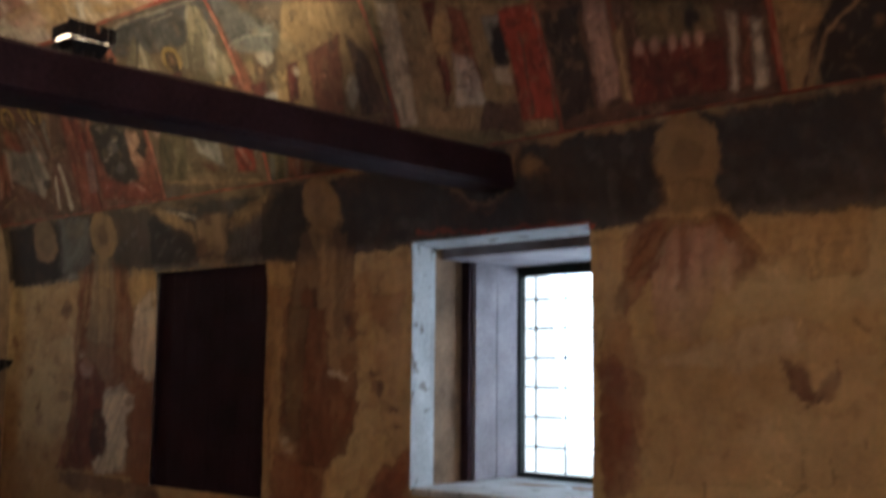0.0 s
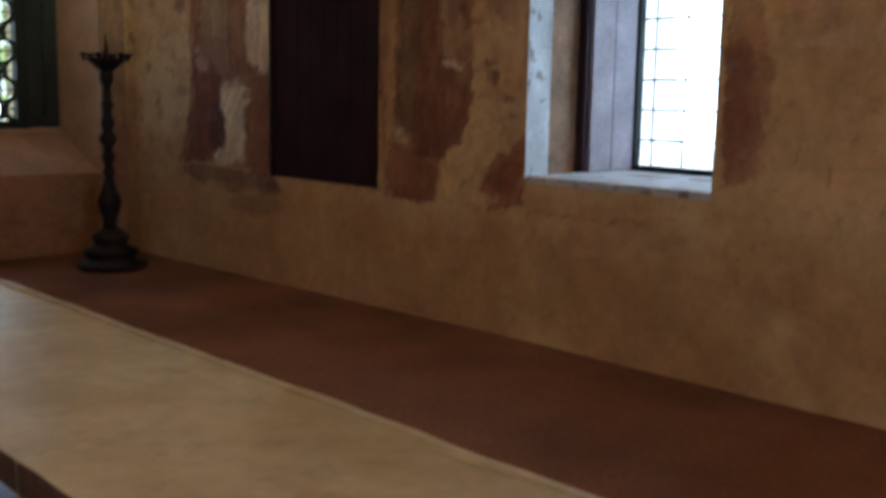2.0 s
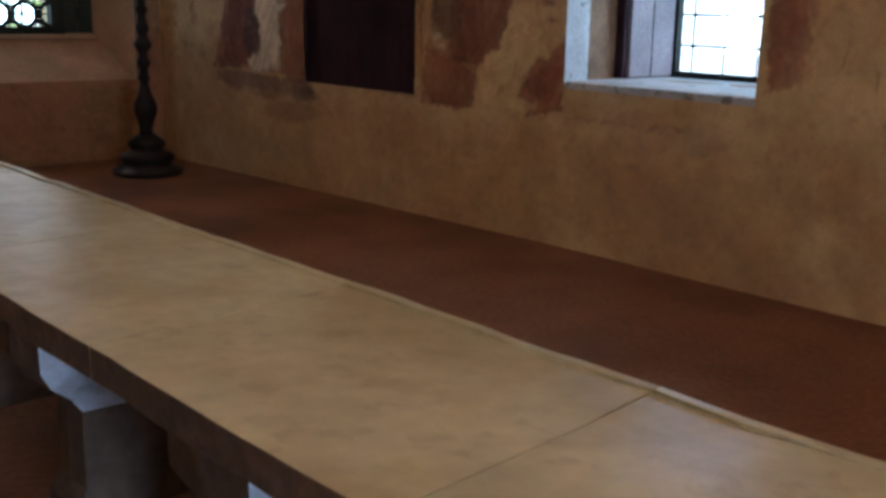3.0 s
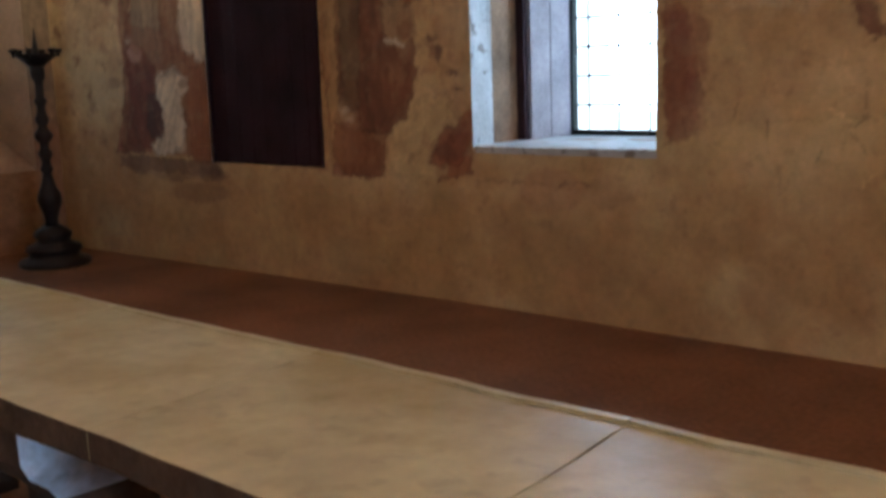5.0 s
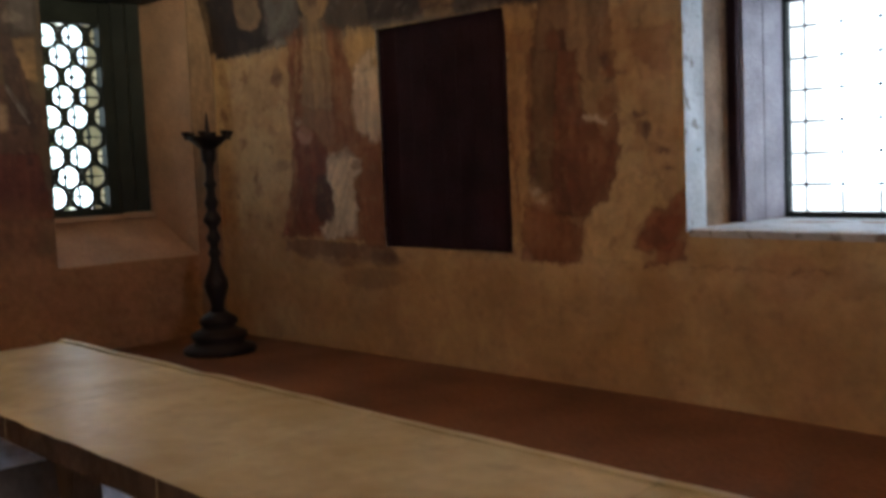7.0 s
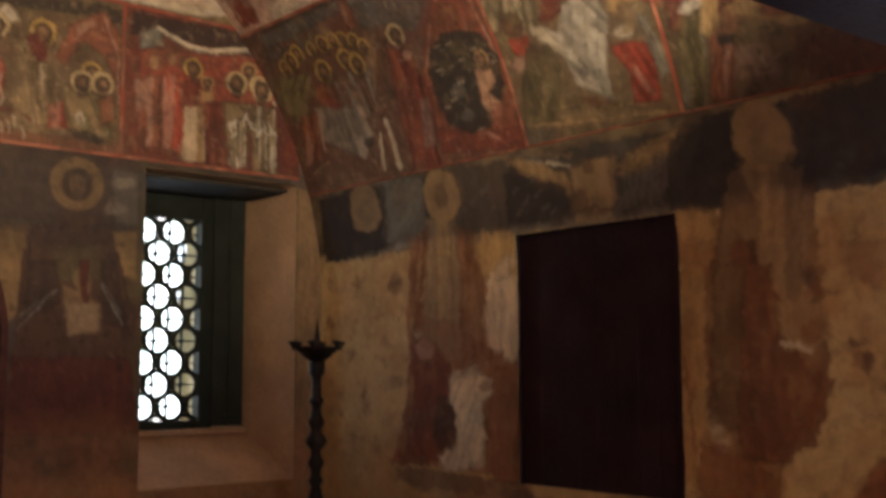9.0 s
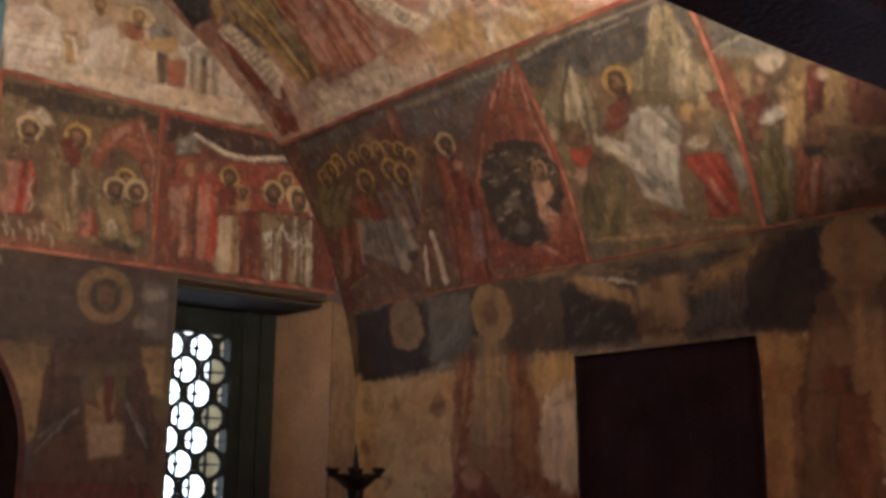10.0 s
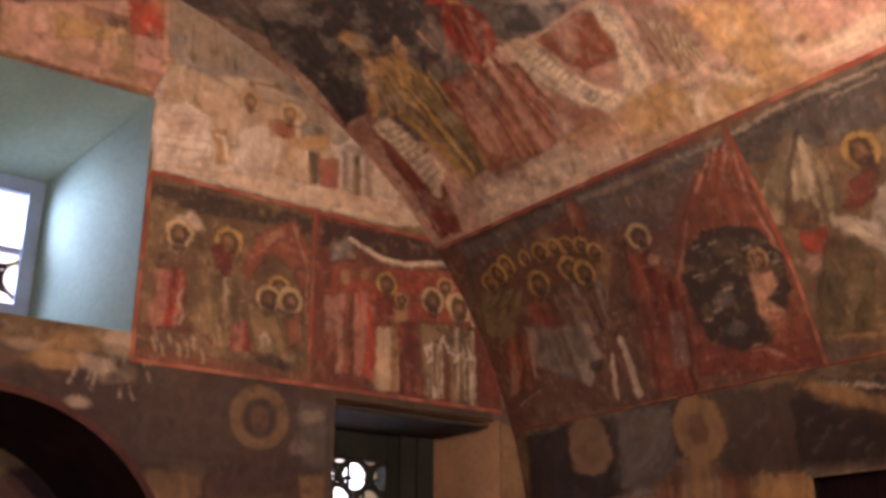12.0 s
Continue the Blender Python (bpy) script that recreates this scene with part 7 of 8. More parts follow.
cv.p(OCHRE, (-6.50, 1.07), (-6.09, 1.24), (-5.62, 1.13), (-5.51, .68), (-6.07, .74), k=0.6)
cv.l(OCHRE, 0.061, (-5.94, 1.00), (-6.00, .85))
cv.p(OCHRE, (-5.13, .54), (-4.73, 1.08), (-4.14, .94), (-4.21, .29), (-4.63, .29), k=0.6)
cv.p(OCHRE, (-6.08, .28), (-5.31, .12), (-5.33, -.02), (-6.43, .06), k=0.5)
cv.p(RUST, (-4.73, .73), (-4.41, .80), (-4.56, .34), (-4.79, .38))
cv.p(RUST, (-5.44, 1.21), (-5.34, 1.18), (-5.23, .56), (-5.34, .58))
cv.p(RUST, (-6.71, .47), (-6.46, .43), (-6.44, .02), (-6.79, .01))
cv.p(BROWN, (-4.36, .79), (-4.25, .63), (-4.21, .29), (-4.43, .32))
cv.e(-4.45, .46, 0.098, 0.044, CREAM, 64)
cv.p(CREAM, (-5.22, .53), (-5.14, .57), (-5.03, .55), (-5.03, .52), (-5.14, .52), (-5.18, .50))
cv.p(OLIVE, (-5.21, .50), (-5.12, .49), (-5.16, .07), (-5.28, .06))
cv.p(PINK, (-5.03, .27), (-4.79, .27), (-4.75, .09), (-5.05, .10), k=0.5)
cv.p(GREY, (-5.31, 1.24), (-5.21, 1.23), (-4.92, 0.89), (-4.99, 0.78), (-5.33, 0.87), k=0.5)
cv.l(SOOT, 0.008, (-5.34, 0.94), (-5.06, 0.96), k=0.7)
cv.l(CREAM, 0.011, (-5.34, 0.91), (-5.09, 0.94), (-4.94, 0.90), k=0.4)
cv.l(SOOT, 0.008, (-5.34, 0.99), (-5.09, 1.00), k=0.6)
cv.robe(RUST, MAROON, (-5.28, 0.63), (-5.15, 0.66), (-5.15, 0.47), (-5.24, 0.41), (-5.30, 0.45))
cv.e(-5.15, 0.71, 0.046, 0.050, BROWN)
cv.e(-5.07, 0.78, 0.069, 0.045, CREAM, k=0.5)
cv.e(-5.15, 0.71, 0.020, 0.025, OCHRE, k=0.6)
cv.robe(GREY, OLIVE, (-5.22, 0.49), (-5.10, 0.50), (-5.12, 0.30), (-5.19, 0.01), (-5.36, 0.01), (-5.30, 0.25))
cv.p(WHITE, (-5.23, 0.52), (-5.17, 0.57), (-5.11, 0.55), (-5.03, 0.55), (-5.05, 0.52), (-5.13, 0.52), (-5.18, 0.49))
cv.robe(CREAM, OCHRE, (-5.05, 0.65), (-4.93, 0.67), (-5.00, 0.43), (-5.08, 0.35), (-5.13, 0.39))
cv.robe(PINK, RUST, (-5.07, 0.35), (-4.94, 0.34), (-5.04, 0.01), (-5.17, 0.03))
cv.p(SOOT, (-5.04, 0.34), (-4.94, 0.34), (-4.96, 0.28), (-5.05, 0.30))
cv.robe(RUST, MAROON, (-4.91, 0.70), (-4.82, 0.70), (-4.90, 0.48), (-5.00, 0.46))
cv.e(-4.85, 0.65, 0.023, 0.029, CREAM, k=0.7)
cv.blotch(TAN, 14.0, 0.30, 1, 0.2, 0.35).blotch(SOOT, 16.0, 0.32, 2, 0.15, 0.45).blotch(SOOT, 4.0, 0.45, 3, 0.3, 0.4).strokes(405, 3, 0.6).grain(0.25, 0.06)
cv.c *= 0.72
panel(cv, vault, (-5.35, -4.16, 0, 1.31), "fresco of dim scene of robed figures with a white scroll")

cv = Canvas(lines(-4.16, -3.06, 0.01), lines(0, 1.31, 0.01), OLIVE)
cv.blotch(BLUEGREY, 3.0, 0.4, 1, 0.2, 0.6).blotch(OLIVE, 5.0, 0.4, 2, 0.2, 0.6)
cv.p(TAN, (-4.10, .93), (-3.10, .69), (-3.08, .01), (-4.07, .17), k=0.6)
cv.p(CREAM, (-4.06, .92), (-3.91, .88), (-4.02, .19), (-4.15, .18), (-4.15, .44), k=0.6)
cv.p(MAROON, (-3.74, .84), (-3.65, .82), (-3.72, .34), (-3.78, .25))
cv.p(RUST, (-3.59, .78), (-3.49, .72), (-3.49, .30), (-3.62, .26), (-3.65, .51))
cv.p(WHITE, (-3.65, .53), (-3.51, .48), (-3.50, .21), (-3.71, .24), k=0.6)
cv.p(OCHRE, (-3.68, .74), (-3.59, .68), (-3.64, .54), (-3.75, .59))
cv.e(-3.68, .64, 0.125, 0.060, OCHRE, 65)
cv.p(GREY, (-3.40, .67), (-3.25, .67), (-3.30, .41), (-3.38, .40))
cv.e(-3.33, .51, 0.119, 0.049, SOOT, 69)
cv.e(-3.32, .42, 0.042, 0.028, SOOT, 66)
cv.p(CREAM, (-3.42, .40), (-3.31, .40), (-3.30, .29), (-3.41, .31), k=0.6)
cv.p(RED, (-3.28, .68), (-3.05, .68), (-3.08, .08), (-3.31, .10))
cv.l(BROWN, 0.015, (-3.19, .54), (-3.22, .13))
cv.l(GREY, 0.014, (-3.07, .63), (-3.06, .16))
cv.p(BROWN, (-3.51, .24), (-3.29, .20), (-3.29, .04), (-3.58, .10))
cv.blotch(TAN, 14.0, 0.30, 1, 0.2, 0.35).blotch(SOOT, 16.0, 0.32, 2, 0.15, 0.45).blotch(SOOT, 4.0, 0.45, 3, 0.3, 0.4).strokes(374, 4, 0.6).grain(0.25, 0.06)
cv.c *= 1
panel(cv, vault, (-4.16, -3.06, 0, 1.31), "fresco of robed figures before a tall red drapery")

cv = Canvas(lines(-3.06, -1.88, 0.01), lines(0, 1.31, 0.01), BROWN)
cv.blotch(BLUEGREY, 3.0, 0.4, 1, 0.2, 0.6).blotch(OLIVE, 5.0, 0.4, 2, 0.2, 0.6)
cv.p(BROWN, (-3.03, .68), (-1.84, .40), (-1.90, -.00), (-3.05, .00))
cv.p(SOOT, (-3.02, .62), (-2.82, .60), (-2.86, .10), (-3.04, .06), k=0.8)
cv.p(PINK, (-2.78, .62), (-2.66, .59), (-2.67, .35), (-2.69, .13), (-2.83, .10), (-2.81, .35))
cv.l(RUST, 0.021, (-2.65, .59), (-2.65, .34), (-2.65, .09))
cv.p(TAN, (-2.60, .47), (-2.63, .09), (-2.68, .10), (-2.66, .43))
cv.p(OLIVE, (-2.52, .56), (-2.14, .47), (-2.14, .32), (-2.54, .35), k=0.7)
cv.p(MAROON, (-2.60, .35), (-2.12, .29), (-2.14, .06), (-2.64, .07))
cv.e(-2.54, .34, 0.037, 0.024, PINK, 74)
cv.e(-2.46, .33, 0.037, 0.023, PINK, 75)
cv.e(-2.37, .32, 0.036, 0.023, PINK, 76)
cv.e(-2.30, .32, 0.036, 0.022, PINK, 76)
cv.e(-2.23, .32, 0.036, 0.022, PINK, 77)
cv.e(-2.25, .41, 0.061, 0.039, SOOT, 76)
cv.p(CREAM, (-2.08, .41), (-2.04, .40), (-2.09, .05), (-2.13, .06), k=0.8)
cv.p(RUST, (-2.03, .40), (-1.98, .38), (-2.02, .07), (-2.07, .06))
cv.p(CREAM, (-1.99, .36), (-1.94, .35), (-1.95, .05), (-2.01, .05))
cv.p(RED, (-1.91, .42), (-1.87, .41), (-1.88, .02), (-1.91, .01))
cv.blotch(TAN, 14.0, 0.30, 1, 0.2, 0.35).blotch(SOOT, 16.0, 0.32, 2, 0.15, 0.45).blotch(SOOT, 4.0, 0.45, 3, 0.3, 0.4).strokes(401, 5, 0.6).grain(0.25, 0.06)
cv.c *= 1
panel(cv, vault, (-3.06, -1.88, 0, 1.31), "fresco of row of seated figures at a long dark red table")

cv = Canvas(lines(-1.88, -0.6, 0.01), lines(0, 1.31, 0.01), OCHRE)
cv.blotch(BLUEGREY, 3.0, 0.4, 1, 0.2, 0.6).blotch(OLIVE, 5.0, 0.4, 2, 0.2, 0.6)
cv.p(OCHRE, (-1.86, .41), (-1.56, .34), (-1.70, .23), (-1.80, -.02), (-1.87, -.01), k=0.8)
cv.l(BROWN, 0.011, (-1.58, .34), (-1.72, .21), (-1.81, -.01))
cv.e(-1.46, .11, 0.294, 0.267, SOOT, 94)
cv.l(TAN, 0.018, (-1.51, .33), (-1.67, .22), (-1.78, -.01))
cv.blotch(TAN, 14.0, 0.30, 1, 0.2, 0.35).blotch(SOOT, 16.0, 0.32, 2, 0.15, 0.45).blotch(SOOT, 4.0, 0.45, 3, 0.3, 0.4).strokes(435, 6, 0.6).grain(0.25, 0.06)
cv.c *= 1
panel(cv, vault, (-1.88, -0.6, 0, 1.31), "fresco of black cave mouth under an ochre arch")

cv = Canvas(lines(1.64, 2.69, 0.008), lines(2.955, 4.035, 0.008), (0.15, 0.10, 0.055), 0.02)
cv.blotch(BROWN, 3.0, 0.45, 1, 0.2, 0.6).blotch(OLIVE, 6.0, 0.4, 2, 0.2, 0.6)
cv.p(SOOT, (1.61, 3.98), (2.68, 3.99), (2.68, 3.87), (2.50, 3.89), (2.06, 3.86), (1.64, 3.87), k=0.75)
cv.p(STRAW, (1.63, 3.89), (1.81, 3.90), (1.84, 3.66), (1.72, 3.47), (1.65, 3.46), k=0.45)
cv.p(STRAW, (1.94, 3.65), (2.32, 3.73), (2.33, 3.01), (1.96, 2.99), k=0.45)
cv.p(RUST, (1.64, 3.04), (2.69, 3.03), (2.69, 2.93), (1.64, 2.93), k=0.6)
cv.p(RUST, (2.31, 3.81), (2.44, 3.90), (2.55, 3.94), (2.68, 3.80), (2.68, 3.33), (2.61, 3.53), (2.53, 3.64), (2.41, 3.71), (2.33, 3.59), (2.28, 3.51), (2.22, 3.57), (2.29, 3.72))
cv.p(PINK, (2.34, 3.80), (2.46, 3.89), (2.50, 3.85), (2.36, 3.70), k=0.4)
cv.l(PINK, 0.019, (2.55, 3.90), (2.66, 3.65), (2.66, 3.33), k=0.5)
cv.l(MAROON, 0.014, (2.36, 3.70), (2.46, 3.81), (2.60, 3.78), k=0.7)
cv.robe(TAN, OLIVE, (2.29, 3.37), (2.62, 3.43), (2.64, 3.12), (2.58, 3.01), (2.31, 3.07))
cv.p(RUST, (2.51, 3.32), (2.62, 3.39), (2.65, 3.19), (2.56, 3.13), k=0.8)
cv.head(2.47, 3.51, 0.072, GOLD)
cv.head(2.41, 3.43, 0.082, PALEGOLD)
cv.head(2.55, 3.44, 0.083, PALEGOLD)
cv.p(SOOT, (2.31, 3.10), (2.47, 3.10), (2.59, 3.05), (2.57, 3.01), (2.37, 3.04), k=0.8)
cv.e(2.40, 3.18, 0.032, 0.043, CREAM, k=0.8)
cv.robe(PINK, RED, (1.71, 3.48), (1.88, 3.51), (1.92, 3.41), (1.88, 3.20), (1.88, 3.16), (1.72, 3.14), (1.71, 3.27), (1.75, 3.36))
cv.p(BROWN, (1.74, 3.57), (1.94, 3.61), (1.98, 3.52), (1.87, 3.50), (1.74, 3.48), k=0.7)
cv.p(TAN, (1.64, 3.55), (1.73, 3.54), (1.75, 3.18), (1.66, 3.14), k=0.35)
cv.l(MAROON, 0.019, (1.69, 3.13), (1.88, 3.17), (1.98, 3.17), (2.12, 3.09), k=0.7)
cv.l(CREAM, 0.013, (1.89, 3.40), (1.87, 3.33), (1.90, 3.24), (1.88, 3.19), k=0.6)
cv.p(CREAM, (1.76, 3.73), (1.81, 3.81), (1.89, 3.86), (1.96, 3.83), (1.99, 3.77), (1.90, 3.73), (1.82, 3.71))
cv.head(1.84, 3.71, 0.084, PALEGOLD)
cv.robe(CREAM, STRAW, (2.05, 3.50), (2.20, 3.53), (2.26, 3.27), (2.26, 3.09), (2.10, 3.09), (2.08, 3.24))
cv.head(2.14, 3.72, 0.092, GOLD)
cv.p(MAROON, (2.02, 3.67), (2.10, 3.72), (2.16, 3.64), (2.17, 3.53), (2.13, 3.51), (2.07, 3.55))
cv.e(2.13, 3.71, 0.028, 0.041, FLESH, k=0.7)
cv.robe(PINK, RED, (2.19, 3.24), (2.29, 3.27), (2.32, 3.10), (2.19, 3.08), k=0.8)
cv.p(STRAW, (1.91, 3.34), (2.06, 3.40), (2.09, 3.17), (1.98, 3.12), k=0.5)
cv.l(CREAM, 0.013, (1.74, 3.09), (1.76, 3.03), k=0.45)
cv.l(CREAM, 0.013, (1.79, 3.06), (1.81, 3.00), k=0.45)
cv.l(CREAM, 0.013, (1.83, 3.14), (1.85, 3.08), k=0.45)
cv.l(CREAM, 0.013, (1.89, 3.07), (1.90, 3.01), k=0.45)
cv.l(CREAM, 0.013, (1.97, 3.13), (1.98, 3.06), k=0.45)
cv.l(CREAM, 0.013, (2.02, 3.06), (2.04, 3.00), k=0.45)
cv.l(CREAM, 0.013, (1.75, 3.14), (1.77, 3.08), k=0.45)
cv.l(CREAM, 0.013, (1.94, 3.08), (1.95, 3.02), k=0.45)
cv.worn(0.011, 7).blotch(CREAM, 24.0, 0.29, 0, 0.1, 0.12).blotch(DUSK, 9.0, 0.42, 1, 0.2, 0.35).blotch(TAN, 14.0, 0.30, 1, 0.2, 0.25).blotch(SOOT, 16.0, 0.32, 2, 0.15, 0.35).blotch(SOOT, 4.0, 0.45, 3, 0.3, 0.25).strokes(200, 7, 0.6, 0.07).grain(0.22, 0.06)
cv.c *= 0.95
panel(cv, west, (1.64, 2.69, 2.955, 4.035), "fresco of red-robed and haloed figures on a worn olive ground")

cv = Canvas(lines(2.69, 4.12, 0.008), lines(2.955, 4.035, 0.008), (0.17, 0.045, 0.03), 0.02)
cv.blotch(BROWN, 4.0, 0.4, 1, 0.2, 0.5).blotch(RUST, 7.0, 0.35, 2, 0.2, 0.5)
cv.p(SOOT, (2.73, 3.99), (3.66, 4.02), (3.99, 3.97), (3.98, 3.86), (3.66, 3.84), (3.22, 3.85), (2.97, 3.86), (2.75, 3.83), k=0.85)
cv.p((0.30, 0.07, 0.045), (2.82, 3.74), (3.99, 3.87), (4.04, 3.55), (3.23, 3.42), (2.79, 3.42), k=0.9)
cv.p(MAROON, (2.74, 3.20), (4.13, 3.26), (4.14, 2.97), (2.72, 2.95), k=0.6)
cv.p(GREY, (2.81, 3.87), (2.94, 3.92), (2.98, 3.79), (2.81, 3.73))
cv.p(CREAM, (2.83, 3.85), (2.88, 3.87), (2.88, 3.80), (2.84, 3.80), k=0.5)
cv.l(CREAM, 0.032, (2.94, 3.91), (3.05, 3.87), (3.18, 3.83), (3.35, 3.82), (3.57, 3.87), (3.80, 3.94), (3.98, 4.02))
cv.l(GREY, 0.012, (2.97, 3.88), (3.18, 3.81), (3.40, 3.80), (3.76, 3.90), k=0.8)
cv.p(RUST, (4.00, 3.97), (4.16, 3.98), (4.21, 3.83), (4.02, 3.83))
cv.l(PINK, 0.018, (4.04, 3.98), (4.09, 3.80), k=0.5)
cv.robe(PINK, RUST, (2.78, 3.51), (2.98, 3.58), (3.01, 3.39), (2.98, 3.05), (2.81, 3.05))
cv.robe(PINK, RED, (2.98, 3.57), (3.15, 3.61), (3.21, 3.44), (3.18, 3.03), (3.00, 3.04))
cv.e(2.92, 3.67, 0.081, 0.080, RUST)
cv.e(2.92, 3.66, 0.036, 0.044, TAN, k=0.7)
cv.e(3.04, 3.72, 0.070, 0.067, RUST)
cv.e(3.05, 3.70, 0.033, 0.037, TAN, k=0.6)
cv.e(3.16, 3.68, 0.059, 0.060, BROWN)
cv.e(3.16, 3.66, 0.029, 0.034, FLESH, k=0.8)
cv.robe(RUST, MAROON, (3.11, 3.55), (3.33, 3.61), (3.39, 3.45), (3.38, 3.41), (3.12, 3.36))
cv.robe(CREAM, TAN, (3.15, 3.37), (3.30, 3.41), (3.33, 2.99), (3.14, 2.98), k=0.9)
cv.robe(RUST, MAROON, (3.32, 3.42), (3.48, 3.46), (3.50, 2.99), (3.33, 2.98))
cv.head(3.22, 3.67, 0.080, GOLD)
cv.head(3.33, 3.58, 0.052, OCHRE)
cv.p(OCHRE, (3.27, 3.51), (3.38, 3.54), (3.39, 3.46), (3.28, 3.42), k=0.6)
cv.robe(WHITE, STRAW, (3.45, 3.46), (3.67, 3.48), (3.67, 3.00), (3.52, 2.99))
cv.robe(WHITE, STRAW, (3.67, 3.48), (3.90, 3.47), (3.93, 2.97), (3.72, 2.96))
cv.head(3.67, 3.73, 0.072, OCHRE)
cv.head(3.90, 3.75, 0.061, OCHRE)
cv.head(3.57, 3.62, 0.092, PALEGOLD)
cv.head(3.78, 3.61, 0.103, PALEGOLD)
cv.l(WHITE, 0.017, (3.82, 3.33), (3.82, 3.31), k=0.75)
cv.l(SOOT, 0.016, (3.53, 3.27), (3.55, 3.25), k=0.75)
cv.l(WHITE, 0.017, (3.87, 3.29), (3.83, 3.27), k=0.75)
cv.l(WHITE, 0.016, (3.57, 3.35), (3.56, 3.31), k=0.75)
cv.l(SOOT, 0.016, (3.56, 3.45), (3.55, 3.43), k=0.75)
cv.l(WHITE, 0.017, (3.73, 3.32), (3.76, 3.27), k=0.75)
cv.l(WHITE, 0.017, (3.80, 3.31), (3.80, 3.29), k=0.75)
cv.l(SOOT, 0.016, (3.60, 3.45), (3.62, 3.43), k=0.75)
cv.l(WHITE, 0.016, (3.57, 3.24), (3.53, 3.20), k=0.75)
cv.l(WHITE, 0.017, (3.66, 3.40), (3.63, 3.35), k=0.75)
cv.l(SOOT, 0.017, (3.71, 3.39), (3.72, 3.38), k=0.75)
cv.l(WHITE, 0.016, (3.66, 3.36), (3.69, 3.33), k=0.75)
cv.l(WHITE, 0.016, (3.67, 3.33), (3.68, 3.32), k=0.75)
cv.l(SOOT, 0.016, (3.58, 3.31), (3.59, 3.27), k=0.75)
cv.l(WHITE, 0.016, (3.51, 3.30), (3.53, 3.25), k=0.75)
cv.l(WHITE, 0.017, (3.88, 3.53), (3.90, 3.51), k=0.75)
cv.l(SOOT, 0.016, (3.62, 3.37), (3.61, 3.34), k=0.75)
cv.l(WHITE, 0.016, (3.69, 3.30), (3.73, 3.28), k=0.75)
cv.l(WHITE, 0.016, (3.54, 3.31), (3.53, 3.29), k=0.75)
cv.l(SOOT, 0.017, (3.75, 3.31), (3.76, 3.28), k=0.75)
cv.l(WHITE, 0.017, (3.85, 3.35), (3.87, 3.30), k=0.75)
cv.l(WHITE, 0.016, (3.54, 3.30), (3.55, 3.28), k=0.75)
cv.l(SOOT, 0.017, (3.88, 3.49), (3.83, 3.43), k=0.75)
cv.l(WHITE, 0.017, (3.86, 3.29), (3.90, 3.28), k=0.75)
cv.l(WHITE, 0.017, (3.77, 3.30), (3.74, 3.24), k=0.75)
cv.l(SOOT, 0.016, (3.63, 3.26), (3.66, 3.24), k=0.75)
cv.l(WHITE, 0.012, (3.53, 3.32), (3.55, 2.98), k=0.6)
cv.l(WHITE, 0.012, (3.56, 3.33), (3.58, 2.98), k=0.6)
cv.l(WHITE, 0.012, (3.60, 3.33), (3.62, 2.99), k=0.6)
cv.l(WHITE, 0.012, (3.63, 3.34), (3.65, 2.99), k=0.6)
cv.l(WHITE, 0.012, (3.76, 3.36), (3.77, 3.00), k=0.6)
cv.l(WHITE, 0.013, (3.81, 3.36), (3.83, 3.01), k=0.6)
cv.l(WHITE, 0.013, (3.86, 3.37), (3.87, 3.02), k=0.6)
cv.l(WHITE, 0.013, (3.89, 3.38), (3.91, 3.02), k=0.6)
cv.p(MAROON, (3.92, 3.54), (4.11, 3.41), (4.15, 3.03), (3.95, 3.04), k=0.7)
cv.worn(0.011, 8).blotch(CREAM, 24.0, 0.29, 0, 0.1, 0.12).blotch(DUSK, 9.0, 0.42, 1, 0.2, 0.35).blotch(TAN, 14.0, 0.30, 1, 0.2, 0.25).blotch(SOOT, 16.0, 0.32, 2, 0.15, 0.35).blotch(SOOT, 4.0, 0.45, 3, 0.3, 0.25).strokes(260, 8, 0.6, 0.07).grain(0.22, 0.06)
cv.c *= 0.95
panel(cv, west, (2.69, 4.12, 2.955, 4.035), "fresco of haloed figures in red and white robes under a white swag")


# ---- tie beam ----


def hewn_beam(a, b, wx, wz, n=40):
    """A roughly squared timber from a to b along y."""
    bm = bmesh.new()
    prof = [(-1, -0.75), (-0.8, -1), (0.8, -1), (1, -0.8), (1, 0.75), (0.75, 1), (-0.75, 1), (-1, 0.8)]
    rings = []
    for k in range(n + 1):
        t = k / n
        c = Vector(a).lerp(Vector(b), t)
        wob = noise.noise_vector((t * 5, 2.2, 0.4)) * 0.012
        rings.append([bm.verts.new((c.x + wx / 2 * p + wob.x + 0.006 * noise.noise((t * 14, p * 3, q)), c.y, c.z + wz / 2 * q + wob.z + 0.006 * noise.noise((t * 13, q * 3, p + 7)))) for p, q in prof])
    for r, s in zip(rings, rings[1:]):
        for k in range(8):
            bm.faces.new((r[k], r[(k + 1) % 8], s[(k + 1) % 8], s[k]))
    bm.faces.new(rings[0])
    bm.faces.new(rings[-1])
    return bm


beam = part("tie_beam", hewn_beam((-3.68, SOUTH - 0.1, 2.60), (-3.54, NORTH + 0.1, 2.69), 0.26, 0.19), OLDWOOD)
tagged(beam, "dark hewn timber tie beam spanning the vault", "beam", kind="structure")
# added beam, never in view, that carries the second floodlight
unseen_beam = part("tie_beam", hewn_beam((1.2, SOUTH - 0.1, 2.62), (1.2, NORTH + 0.1, 2.66), 0.24, 0.2), OLDWOOD)
tagged(unseen_beam, "dark hewn timber tie beam spanning the vault", "beam", kind="structure")


